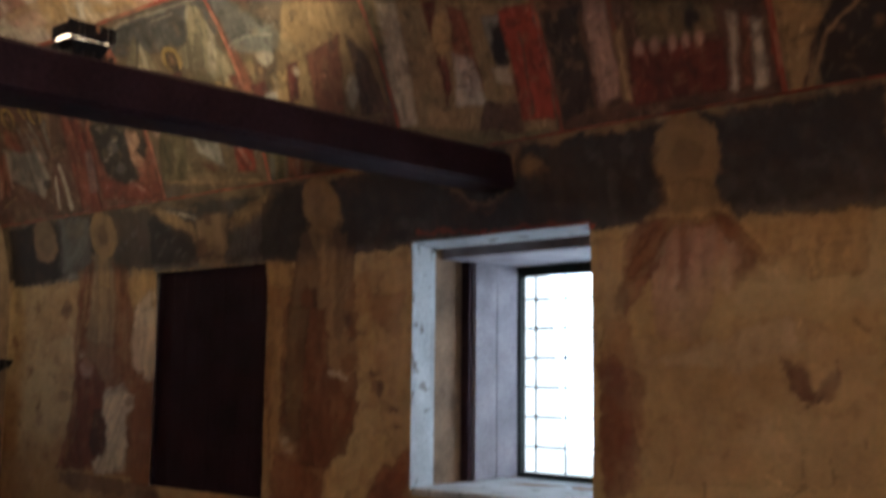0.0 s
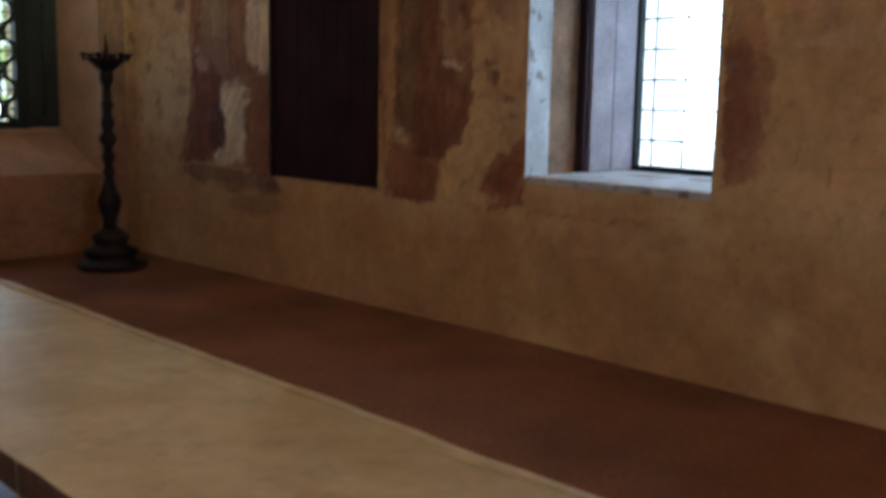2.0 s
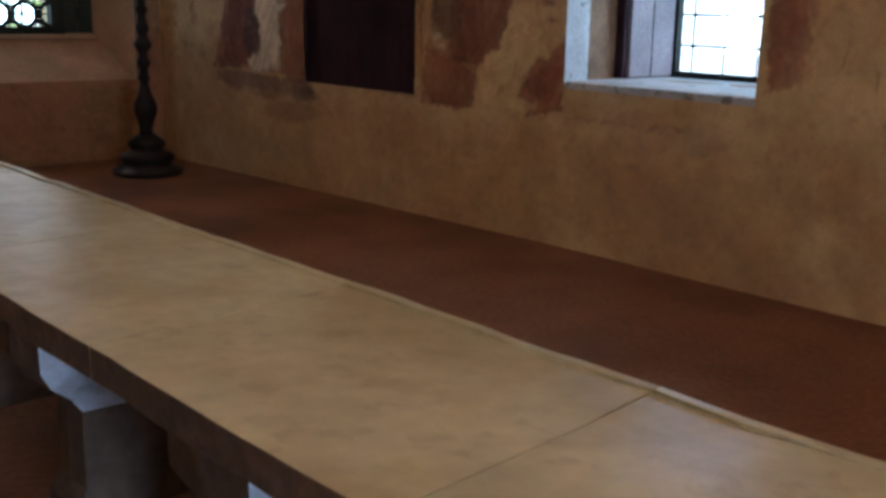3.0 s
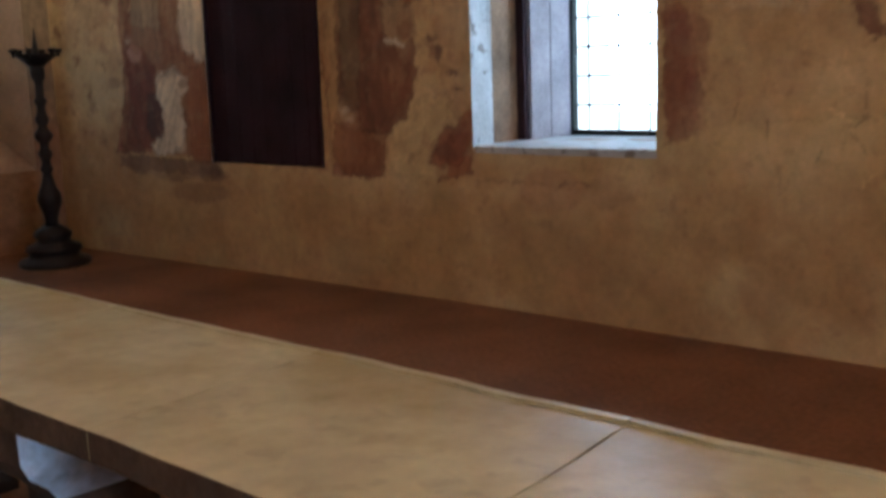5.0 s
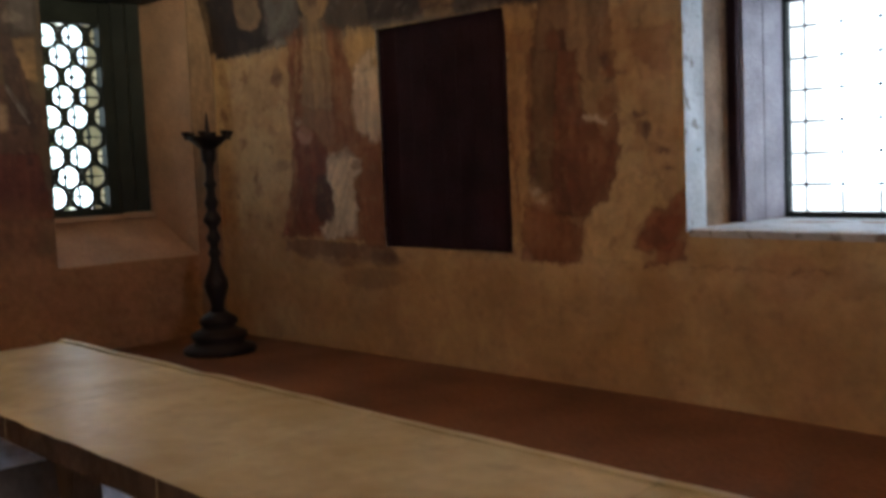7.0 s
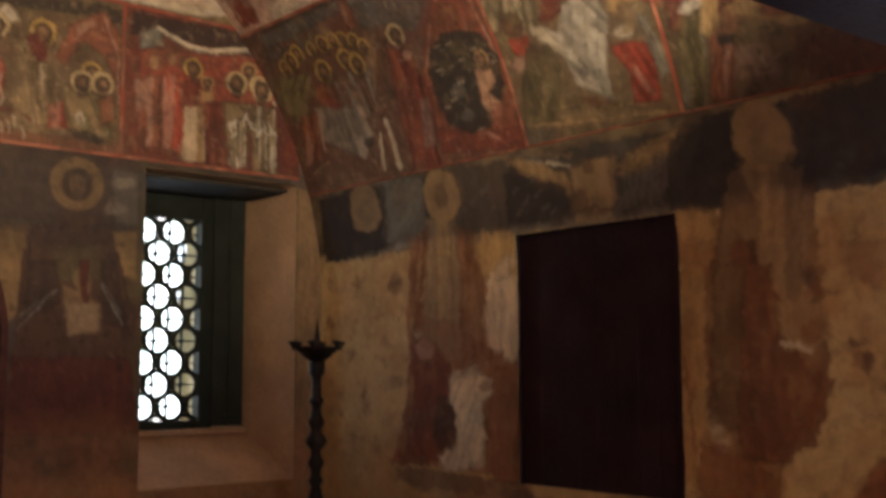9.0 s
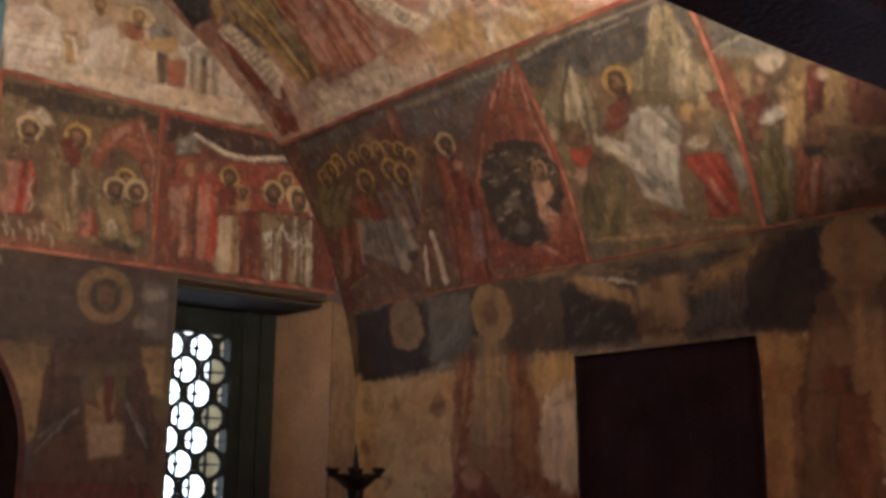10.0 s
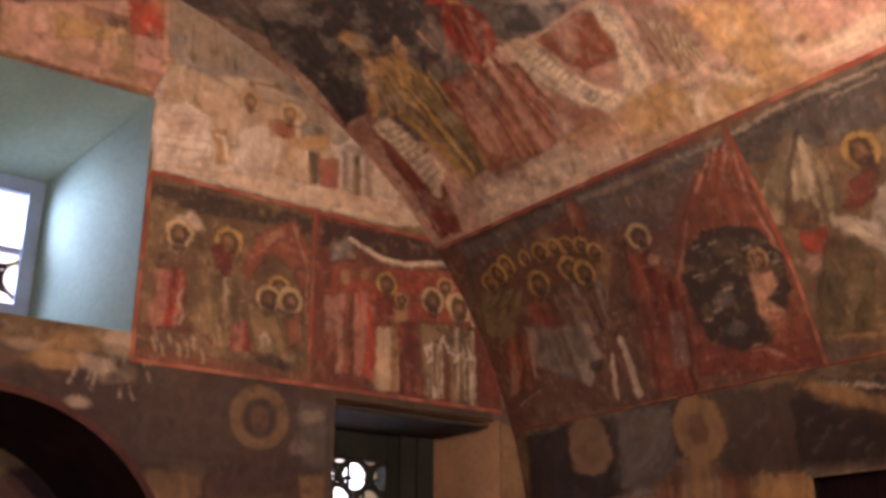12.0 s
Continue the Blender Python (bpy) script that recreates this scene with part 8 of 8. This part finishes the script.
# ---- windows ----
def backdrop(name, lo, hi, m):
    ob = part(name, box(lo, hi), m)
    return tagged(ob, "bright overcast daylight outside the window", "sky", kind="structure")


backdrop("backdrop", (-7.5, 8.4, -1), (0.5, 8.5, 5), SKYGLOW)
backdrop("backdrop", (-13.6, -1.5, -1), (-13.5, 9, 4.3), LEAFGLOW)
backdrop("backdrop", (-13.7, -1.5, 4.2), (-13.62, 9, 8), SKYGLOW)

# stone table


def slab(x0, x1, y0, y1, z0, z1):
    bm = box((x0 + 0.0015, y0, z0), (x1 - 0.0015, y1, z1))
    bmesh.ops.subdivide_edges(bm, edges=[e for e in bm.edges if abs(e.verts[0].co.x - e.verts[1].co.x) > 0.1], cuts=9, use_grid_fill=True)
    bmesh.ops.subdivide_edges(bm, edges=[e for e in bm.edges if abs(e.verts[0].co.y - e.verts[1].co.y) > 0.1], cuts=5, use_grid_fill=True)
    bmesh.ops.bevel(bm, geom=[e for e in bm.edges if e.calc_face_angle(0) > 1.0], offset=0.0035, segments=2, affect="EDGES", profile=0.6)
    for v in bm.verts:
        v.co.x += 0.09 * (TY1 - v.co.y)
        v.co += noise.noise_vector(v.co * 6) * 0.005 + noise.noise_vector(v.co * 19) * 0.002
    return bm


TY0, TY1, TZ = 0.745, 1.465, 0.68
table = thing("stone_table", "long pale marble refectory table on carved stone supports", "table", (-2.5, 1.1, 0))
table_inv = Matrix.Translation((2.5, -1.1, 0))
joints = [-5.38, -4.17, -3.2, -2.215, -1.25, -0.29, 0.7]
for a, b in zip(joints, joints[1:]):
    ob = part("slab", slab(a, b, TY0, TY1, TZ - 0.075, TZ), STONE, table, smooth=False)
    ob.data.materials.append(SHADED_STONE)
    # slab sides take the dark copy: unlit faces shaded by colour
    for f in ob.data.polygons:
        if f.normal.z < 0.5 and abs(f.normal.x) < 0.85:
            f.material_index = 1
    ob.matrix_parent_inverse = table_inv
    rim = part("rim", slab(a, b, TY1 - 0.02, TY1 + 0.008, TZ - 0.07, TZ + 0.008), STONE, table, "raised rounded rim of the slab")
    rim.matrix_parent_inverse = table_inv
for x in (*joints[:4], 0.05):
    bm = bmesh.new()
    tops = [(0.17, 0.30, 0.0), (0.168, 0.295, -0.15), (0.15, 0.265, -0.20), (0.115, 0.20, -0.25), (0.095, 0.16, -0.30), (0.095, 0.16, -0.52), (0.11, 0.19, -0.57), (0.11, 0.19, -0.61)]
    rings = []
    for hx, hy, dz in tops:
        rings.append([bm.verts.new((x + 0.40 + sx * hx * (1 - 0.08 * (abs(sx) == 1 and abs(sy) == 1)), 1.105 + sy * hy * (1 - 0.05 * (abs(sx) == 1 and abs(sy) == 1)), TZ - 0.072 + dz)) for sx, sy in ((-1, -1), (0, -1), (1, -1), (1, 0), (1, 1), (0, 1), (-1, 1), (-1, 0))])
    for r, s in zip(rings, rings[1:]):
        for k in range(8):
            bm.faces.new((r[k], r[(k + 1) % 8], s[(k + 1) % 8], s[k]))
    bm.faces.new(rings[0])
    bm.faces.new(rings[-1])
    ob = part("support", bm, LIT_STONE, table, "rough stone support, end face coloured as daylit, other faces as shaded")
    ob.data.materials.append(SHADED_STONE)
    # painted shade everywhere but the upper end face, which is painted daylit
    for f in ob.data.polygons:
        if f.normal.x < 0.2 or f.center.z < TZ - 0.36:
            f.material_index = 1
    ob.matrix_parent_inverse = table_inv

# candlestick
cand = thing("candlestick", "tall turned dark bronze candlestick with a dished drip crown", "candlestick", (-8.01, 3.757, 0))
cand.scale = (0.98, 0.98, 1.01)
foot = [(0.28, 0.0), (0.285, 0.03), (0.268, 0.05), (0.20, 0.07), (0.195, 0.10), (0.218, 0.115), (0.215, 0.15), (0.15, 0.18), (0.125, 0.20), (0.15, 0.225), (0.148, 0.26), (0.10, 0.29), (0.075, 0.31)]
stem = [(0.07, 0.31), (0.06, 0.35), (0.072, 0.40), (0.10, 0.46), (0.115, 0.51), (0.105, 0.56), (0.07, 0.62), (0.05, 0.68), (0.04, 0.72), (0.058, 0.745), (0.06, 0.76), (0.04, 0.79), (0.04, 0.82), (0.065, 0.86), (0.066, 0.88), (0.042, 0.915), (0.04, 0.95), (0.075, 0.985), (0.09, 1.01), (0.075, 1.035), (0.045, 1.07), (0.042, 1.09), (0.063, 1.12), (0.066, 1.145), (0.045, 1.18), (0.038, 1.22), (0.04, 1.245), (0.06, 1.265), (0.06, 1.285), (0.04, 1.305), (0.036, 1.40), (0.042, 1.43), (0.066, 1.455), (0.068, 1.53), (0.05, 1.545)]
crown = [(0.05, 1.535), (0.085, 1.56), (0.125, 1.595), (0.165, 1.625), (0.16, 1.635), (0.11, 1.615), (0.03, 1.61)]
spike = [(0.022, 1.61), (0.026, 1.66), (0.018, 1.70), (0.003, 1.82)]
for n, pr in (("foot", foot), ("stem", [(r * 0.84, z) for r, z in stem]), ("drip_crown", crown), ("spike", spike)):
    part(n, lathe(pr), IRON, cand, smooth=True)
for k in range(6):
    a = k * math.pi / 3 + 0.3
    bm = lathe([(0.012, -0.01), (0.01, 0.012), (0.03, 0.03), (0.034, 0.05), (0.02, 0.052)], 12)
    bmesh.ops.transform(bm, matrix=Matrix.Translation((0.172 * math.cos(a), 0.172 * math.sin(a), 1.62)), verts=bm.verts)
    part("cup", bm, IRON, cand, smooth=True)

# ---- north window ----


def tunnel(name, front, back, axis, a, b, material, parent):
    """The lining of a niche: four sides between a front and a back rectangle."""
    bm = bmesh.new()
    rects = []
    for r, d in ((front, a), (back, b)):
        cs = [(r[0], r[2]), (r[1], r[2]), (r[1], r[3]), (r[0], r[3])]
        ring = []
        for k in range(4):
            for s in range(8):
                p, q = cs[k], cs[(k + 1) % 4]
                ring.append((p[0] + (q[0] - p[0]) * s / 8, p[1] + (q[1] - p[1]) * s / 8))
        rects.append((ring, d))
    rings = []
    for s in range(7):
        t = s / 6
        row = []
        for (u0, v0), (u1, v1) in zip(rects[0][0], rects[1][0]):
            u, v, d = u0 + (u1 - u0) * t, v0 + (v1 - v0) * t, a + (b - a) * t
            w = noise.noise((u * 4, v * 4, d * 4)) * 0.012 * (0 < s < 6)
            row.append(bm.verts.new((d, u + w, v + w) if axis == "x" else (u + w, d, v + w)))
        rings.append(row)
    for r, s in zip(rings, rings[1:]):
        for k in range(32):
            bm.faces.new((r[k], r[(k + 1) % 32], s[(k + 1) % 32], s[k]))
    return part(name, bm, material, parent, smooth=False)


def leaf(parent, name, a, b, z0, z1, thick, boards, material, label=""):
    """A plank shutter from plan point a to b, with ledges."""
    a, b = Vector(a), Vector(b)
    way = (b - a).normalized()
    nrm = Vector((-way.y, way.x))
    ob = None
    width = (b - a).length
    for k in range(boards):
        bm = box((width * k / boards + 0.003, -thick / 2, z0), (width * (k + 1) / boards - 0.003, thick / 2, z1), 0.004)
        bmesh.ops.transform(bm, matrix=Matrix(((way.x, nrm.x, 0, a.x), (way.y, nrm.y, 0, a.y), (0, 0, 1, 0), (0, 0, 0, 1))), verts=bm.verts)
        part("board", bm, material, parent)
    for z in (z0 + 0.12, z1 - 0.2):
        bm = box((0.02, thick / 2, z), (width - 0.02, thick / 2 + 0.02, z + 0.09), 0.005)
        bmesh.ops.transform(bm, matrix=Matrix(((way.x, nrm.x, 0, a.x), (way.y, nrm.y, 0, a.y), (0, 0, 1, 0), (0, 0, 0, 1))), verts=bm.verts)
        part("ledge", bm, material, parent)


win_n = thing("window_1", "deep window niche with an iron grille and bright leaded panes", "window", kind="structure")
tunnel("window_reveal", OPEN_N, (-4.235, -2.96, 0.965, 2.35), "y", NORTH + 0.002, NORTH + 0.22, REVEAL, win_n)
tunnel("window_lining", (-4.262, -2.95, 0.962, 2.37), (-4.262, -2.95, 0.968, 2.36), "y", NORTH + 0.222, NORTH + 0.98, LINING, win_n)
# near-black strip in place of the shadowed gap beside the shutter
part("gap_shade", box((-4.26, NORTH + 0.49, 0.97), (-4.198, NORTH + 0.53, 2.30), 0.006), OLDWOOD, win_n)
part("window_sill", box((-4.205, NORTH - 0.001, 0.92), (-2.965, NORTH + 0.97, 0.968), 0.012, segs=3), REVEAL, win_n, "whitewashed plaster sill")
part("lintel_board", box((-4.255, NORTH + 0.30, 2.30), (-2.955, NORTH + 0.95, 2.362), 0.006), GREYWOOD, win_n)
FY = NORTH + 0.93
for lo, hi in (((-4.185, FY, 0.97), (-4.14, FY + 0.06, 2.30)), ((-3.02, FY, 0.97), (-2.96, FY + 0.06, 2.30)), ((-4.14, FY, 2.235), (-3.02, FY + 0.06, 2.30)), ((-4.14, FY, 0.97), (-3.02, FY + 0.06, 1.005))):
    part("window_frame", box(lo, hi, 0.006), GREENWOOD, win_n, "dark weathered window frame")
for k in range(5):
    x = -4.03 + 0.225 * k
    bm = lathe([(0.0055, 1.0), (0.0055, 2.24)], 8)
    bmesh.ops.transform(bm, matrix=Matrix.Translation((x, FY + 0.02, 0)), verts=bm.verts)
    part("grille_bar", bm, IRON, win_n)
for k in range(6):
    z = 1.163 + 0.185 * k
    bm = lathe([(0.006, -0.56), (0.006, 0.56)], 8)
    bmesh.ops.transform(bm, matrix=Matrix.Translation((-3.565, FY + 0.032, z)) @ Matrix.Rotation(math.pi / 2, 4, "Y"), verts=bm.verts)
    part("grille_bar", bm, IRON, win_n)
    for j in range(5):
        part("grille_knot", box((-4.039 + 0.225 * j, FY + 0.012, z - 0.009), (-4.021 + 0.225 * j, FY + 0.04, z + 0.009), 0.003), IRON, win_n)
GLASS = bpy.data.materials.new("old_glass")
GLASS.use_nodes = True
gb = GLASS.node_tree.nodes["Principled BSDF"]
gb.inputs["Base Color"].default_value = (0.93, 0.98, 0.96, 1)
gb.inputs["Roughness"].default_value, gb.inputs["Transmission Weight"].default_value, gb.inputs["IOR"].default_value = 0.08, 1.0, 1.1
pane = part("pane", box((-4.14, FY + 0.046, 1.005), (-3.02, FY + 0.05, 2.235)), GLASS, win_n)
pane.visible_shadow = False

sh = thing("window_shutter", "open weathered grey plank shutter folded into the window niche", "shutter", (-4.2, NORTH + 0.7, 0.97))
leaf(sh, "shutter", (-4.198, NORTH + 0.535), (-4.170, NORTH + 0.922), 0.972, 2.295, 0.035, 2, GREYWOOD)
for ob in sh.children:
    ob.matrix_parent_inverse = Matrix.Translation(sh.location).inverted()

# closed window with dark shutters
shut = thing("window_2", "closed window recess filled by near-black plank shutters", "window", kind="structure")
SY = NORTH + float(skew(-6.1)) + 0.03
x0, x1, z0, z1 = SHUT_N
n = 8
for k in range(n):
    a, b = x0 + (x1 - x0) * k / n, x0 + (x1 - x0) * (k + 1) / n
    part("board", box((a + 0.002, SY - 0.005, z0 - 0.01), (b - 0.002, SY + 0.035, z1 + 0.02), 0.004), OLDWOOD, shut)
tunnel("window_reveal", (x0, x1, z0, z1), (x0 - 0.01, x1 + 0.01, z0 - 0.01, z1 + 0.02), "y", SY - 0.036, SY + 0.05, OLDWOOD, shut)
part("masonry", box((x0 - 0.05, SY + 0.055, z0 - 0.05), (x1 + 0.05, NORTH + 1.05, z1 + 0.05)), PLASTER, wall_north)

# ---- west window with roundels ----
win_w = thing("window_3", "tall window of round bull's-eye panes in a dark green wooden lattice", "window", kind="structure")
GX = X0 - 0.65
tunnel("window_reveal", OPEN_W, (2.93, 4.0, 1.04, 2.86), "x", X0 - 0.001, GX + 0.02, DUNPLASTER, win_w)
part("masonry", box((GX - 0.35, 3.66, 0.6), (GX - 0.03, 4.15, 3.0)), PLASTER, wall_west)
LY0, LY1, LZ0, LZ1 = 2.98, 3.63, 1.115, 2.66
PU, PVV, RAD = 0.232, 0.167, 0.085


def roundel_lattice(parent, gx, y0, y1, z0, z1, cy0, cz0, pu, pv, rad):
    """Round panes in a wooden lattice on the plane x = gx: each pane sits in a cell of its own with a round hole."""
    n = 24
    for j in range(int((z1 - z0) / pv) + 3):
        for i in range(-2, 6):
            cy, cz = cy0 - i * pu - (pu / 2 if j % 2 else 0), cz0 + pv - j * pv
            if not (y0 - pu * 0.6 < cy < y1 + pu * 0.6 and z0 - pv < cz < z1 + pv):
                continue
            bm = bmesh.new()
            rings = [[], [], [], []]
            for k in range(n):
                c, s = math.cos(2 * math.pi * k / n), math.sin(2 * math.pi * k / n)
                d = min(off / max(abs(c) * nu + abs(s) * nv, 1e-6) for nu, nv, off in ((1, 0, pu / 2), (pu / 2, pv, (pu * pu / 4 + pv * pv) / 2)))
                for ring, x, r in zip(rings, (gx, gx, gx - 0.03, gx - 0.03), (d, rad, rad, d)):
                    ring.append(bm.verts.new((x, cy + r * c, cz + r * s)))
            for a, b in zip(rings, rings[1:]):
                for k in range(n):
                    bm.faces.new((a[k], a[(k + 1) % n], b[(k + 1) % n], b[k]))
            for co, no in (((0, y0 - 0.02, 0), (0, -1, 0)), ((0, y1 + 0.02, 0), (0, 1, 0)), ((0, 0, z0 - 0.02), (0, 0, -1)), ((0, 0, z1 + 0.02), (0, 0, 1))):
                bmesh.ops.bisect_plane(bm, geom=bm.verts[:] + bm.edges[:] + bm.faces[:], plane_co=co, plane_no=no, clear_outer=True)
            if bm.faces:
                part("lattice_cell", bm, GREENWOOD, parent)
            else:
                bm.free()
            if y0 < cy < y1 + 0.05 and z0 < cz < z1:
                bm = lathe([(rad + 0.004, -0.004), (rad + 0.004, 0.002), (rad * 0.7, 0.006), (0.02, 0.012)], 20)
                bmesh.ops.transform(bm, matrix=Matrix.Translation((gx - 0.014, cy, cz)) @ Matrix.Rotation(math.pi / 2, 4, "Y"), verts=bm.verts)
                part("pane", bm, GLASS, parent, smooth=True).visible_shadow = False


roundel_lattice(win_w, GX, LY0, LY1, LZ0, LZ1, 3.525, 2.555, PU, PVV, RAD)
for lo, hi in (((GX - 0.06, LY0 - 0.09, 1.05), (GX + 0.03, LY0, 2.86)), ((GX - 0.06, LY1, 1.05), (GX + 0.03, LY1 + 0.115, 2.86)), ((GX - 0.06, LY0, LZ1), (GX + 0.03, LY1, 2.86)), ((GX - 0.06, LY0, 1.05), (GX + 0.03, LY1, LZ0))):
    part("window_frame", box(lo, hi, 0.008), GREENWOOD, win_w, "dark green-grey timber frame")
# outer grille behind the roundels, with a knot behind each
BX = GX - 0.07
for k in range(6):
    y = 3.525 + PU / 2 * (1 - k)
    if LY0 - 0.02 < y < LY1 + 0.02:
        part("glazing_bar", box((BX - 0.008, y - 0.006, 1.05), (BX + 0.008, y + 0.006, 2.86)), GREENWOOD, win_w)
for j in range(11):
    z = 2.555 + PVV - j * PVV
    if LZ0 < z < LZ1:
        part("glazing_bar", box((BX - 0.008, LY0 - 0.05, z - 0.006), (BX + 0.008, LY1 + 0.05, z + 0.006)), GREENWOOD, win_w)
        for i in range(-1, 4):
            y = 3.525 - i * PU - (PU / 2 if j % 2 else 0)
            if LY0 < y < LY1:
                part("grille_knot", box((BX - 0.014, y - 0.015, z - 0.014), (BX + 0.014, y + 0.015, z + 0.014), 0.008), GREENWOOD, win_w)
# thin board added to make the niche's soffit darker
part("lintel_board", box((GX + 0.04, 2.90, 2.845), (X0 - 0.02, 4.03, 2.868), 0.004), mat("dark_lintel", (0.035, 0.032, 0.024), 0.8, scale=4, vary=0.5, bump=0.3), win_w, "thin near-black board under the top of the niche")
part("window_sill", box((GX - 0.02, 2.93, 1.02), (GX + 0.14, 3.985, 1.05), 0.008), DUNPLASTER, win_w, "pale plaster sill")
sh2 = thing("window_shutter", "open green-grey plank shutter against the window reveal", "shutter", (X0 - 0.5, 3.8, 1.06))
leaf(sh2, "shutter", (GX + 0.04, 3.72), (GX + 0.10, 3.965), 1.065, 2.84, 0.03, 2, GREENWOOD)
for ob in sh2.children:
    ob.matrix_parent_inverse = Matrix.Translation(sh2.location).inverted()

# ---- upper west window ----
win_u = thing("window_4", "small upper window at the back of a deep whitewashed niche", "window", kind="structure")
tunnel("window_reveal", UPPER_W, (0.80, 1.31, 3.36, 4.22), "x", X0 - 0.001, X0 - 1.0, NICHE, win_u)
UX = X0 - 1.0
for lo, hi in (((UX, 0.80, 3.36), (UX + 0.05, 0.86, 4.22)), ((UX, 1.22, 3.36), (UX + 0.05, 1.31, 4.22)), ((UX, 0.86, 4.12), (UX + 0.05, 1.22, 4.22)), ((UX, 0.86, 3.36), (UX + 0.05, 1.22, 3.42))):
    part("window_frame", box(lo, hi, 0.005), BLUEWOOD, win_u, "blue-grey timber casement frame")
roundel_lattice(win_u, UX + 0.03, 0.86, 1.22, 3.42, 3.72, 1.13, 3.58, 0.25, 0.19, 0.108)
part("window_frame", box((UX, 0.86, 3.735), (UX + 0.05, 1.22, 3.765), 0.004), BLUEWOOD, win_u)
part("pane", box((UX + 0.02, 0.86, 3.765), (UX + 0.024, 1.22, 4.12)), GLASS, win_u).visible_shadow = False

# ---- floodlights on the tie beams ----


def floodlight(x, y, z, face):
    """A halogen floodlight lying on its back, with its glass upward."""
    ob = thing("floodlight", "small black metal floodlight standing on the tie beam, lit", "floodlight", (x, y, z), "floodlights on the beams")
    part("bracket", box((-0.03, -0.10, 0.0), (0.03, 0.10, 0.015), 0.003), IRON, ob)
    for s in (-1, 1):
        part("arm", box((-0.015, s * 0.115 - 0.006, 0.0), (0.015, s * 0.115 + 0.006, 0.07), 0.002), IRON, ob)
    bm = lathe([(0.055, 0.03), (0.10, 0.10)], 4)
    bmesh.ops.transform(bm, matrix=Matrix.Diagonal((0.75, 1.2, 1, 1)) @ Matrix.Rotation(math.pi / 4, 4, "Z"), verts=bm.verts)
    part("housing", bm, IRON, ob)
    for k in range(4):
        yy = -0.07 + 0.045 * k
        part("fin", box((-0.05, yy - 0.003, 0.02), (0.05, yy + 0.003, 0.06), 0.001), IRON, ob)
    part("lens", box((-0.05, -0.085, 0.104), (0.05, 0.085, 0.11)), LAMPGLOW, ob, "glowing lamp glass")
    gaps = (-0.098, -0.053, -0.049, -0.035, -0.031, 0.014, 0.034, 0.063, 0.067, 0.086, 0.09, 0.098)
    sides = [((0.052, a, 0.1), (0.062, b, 0.165)) for a, b in zip(gaps[::2], gaps[1::2])]
    sides += [((0.052, 0.014, 0.1), (0.062, 0.034, 0.135)), ((-0.062, -0.098, 0.1), (-0.052, 0.098, 0.15)), ((-0.05, -0.102, 0.1), (0.05, -0.094, 0.15)), ((-0.05, 0.094, 0.1), (0.05, 0.102, 0.15))]
    for lo, hi in sides:
        part("visor", box(lo, hi, 0.002), IRON, ob)
    return ob


floodlight(-3.62, 2.0, 2.735, 1)
# unseen floodlight, added to go with the ambient spot in the east
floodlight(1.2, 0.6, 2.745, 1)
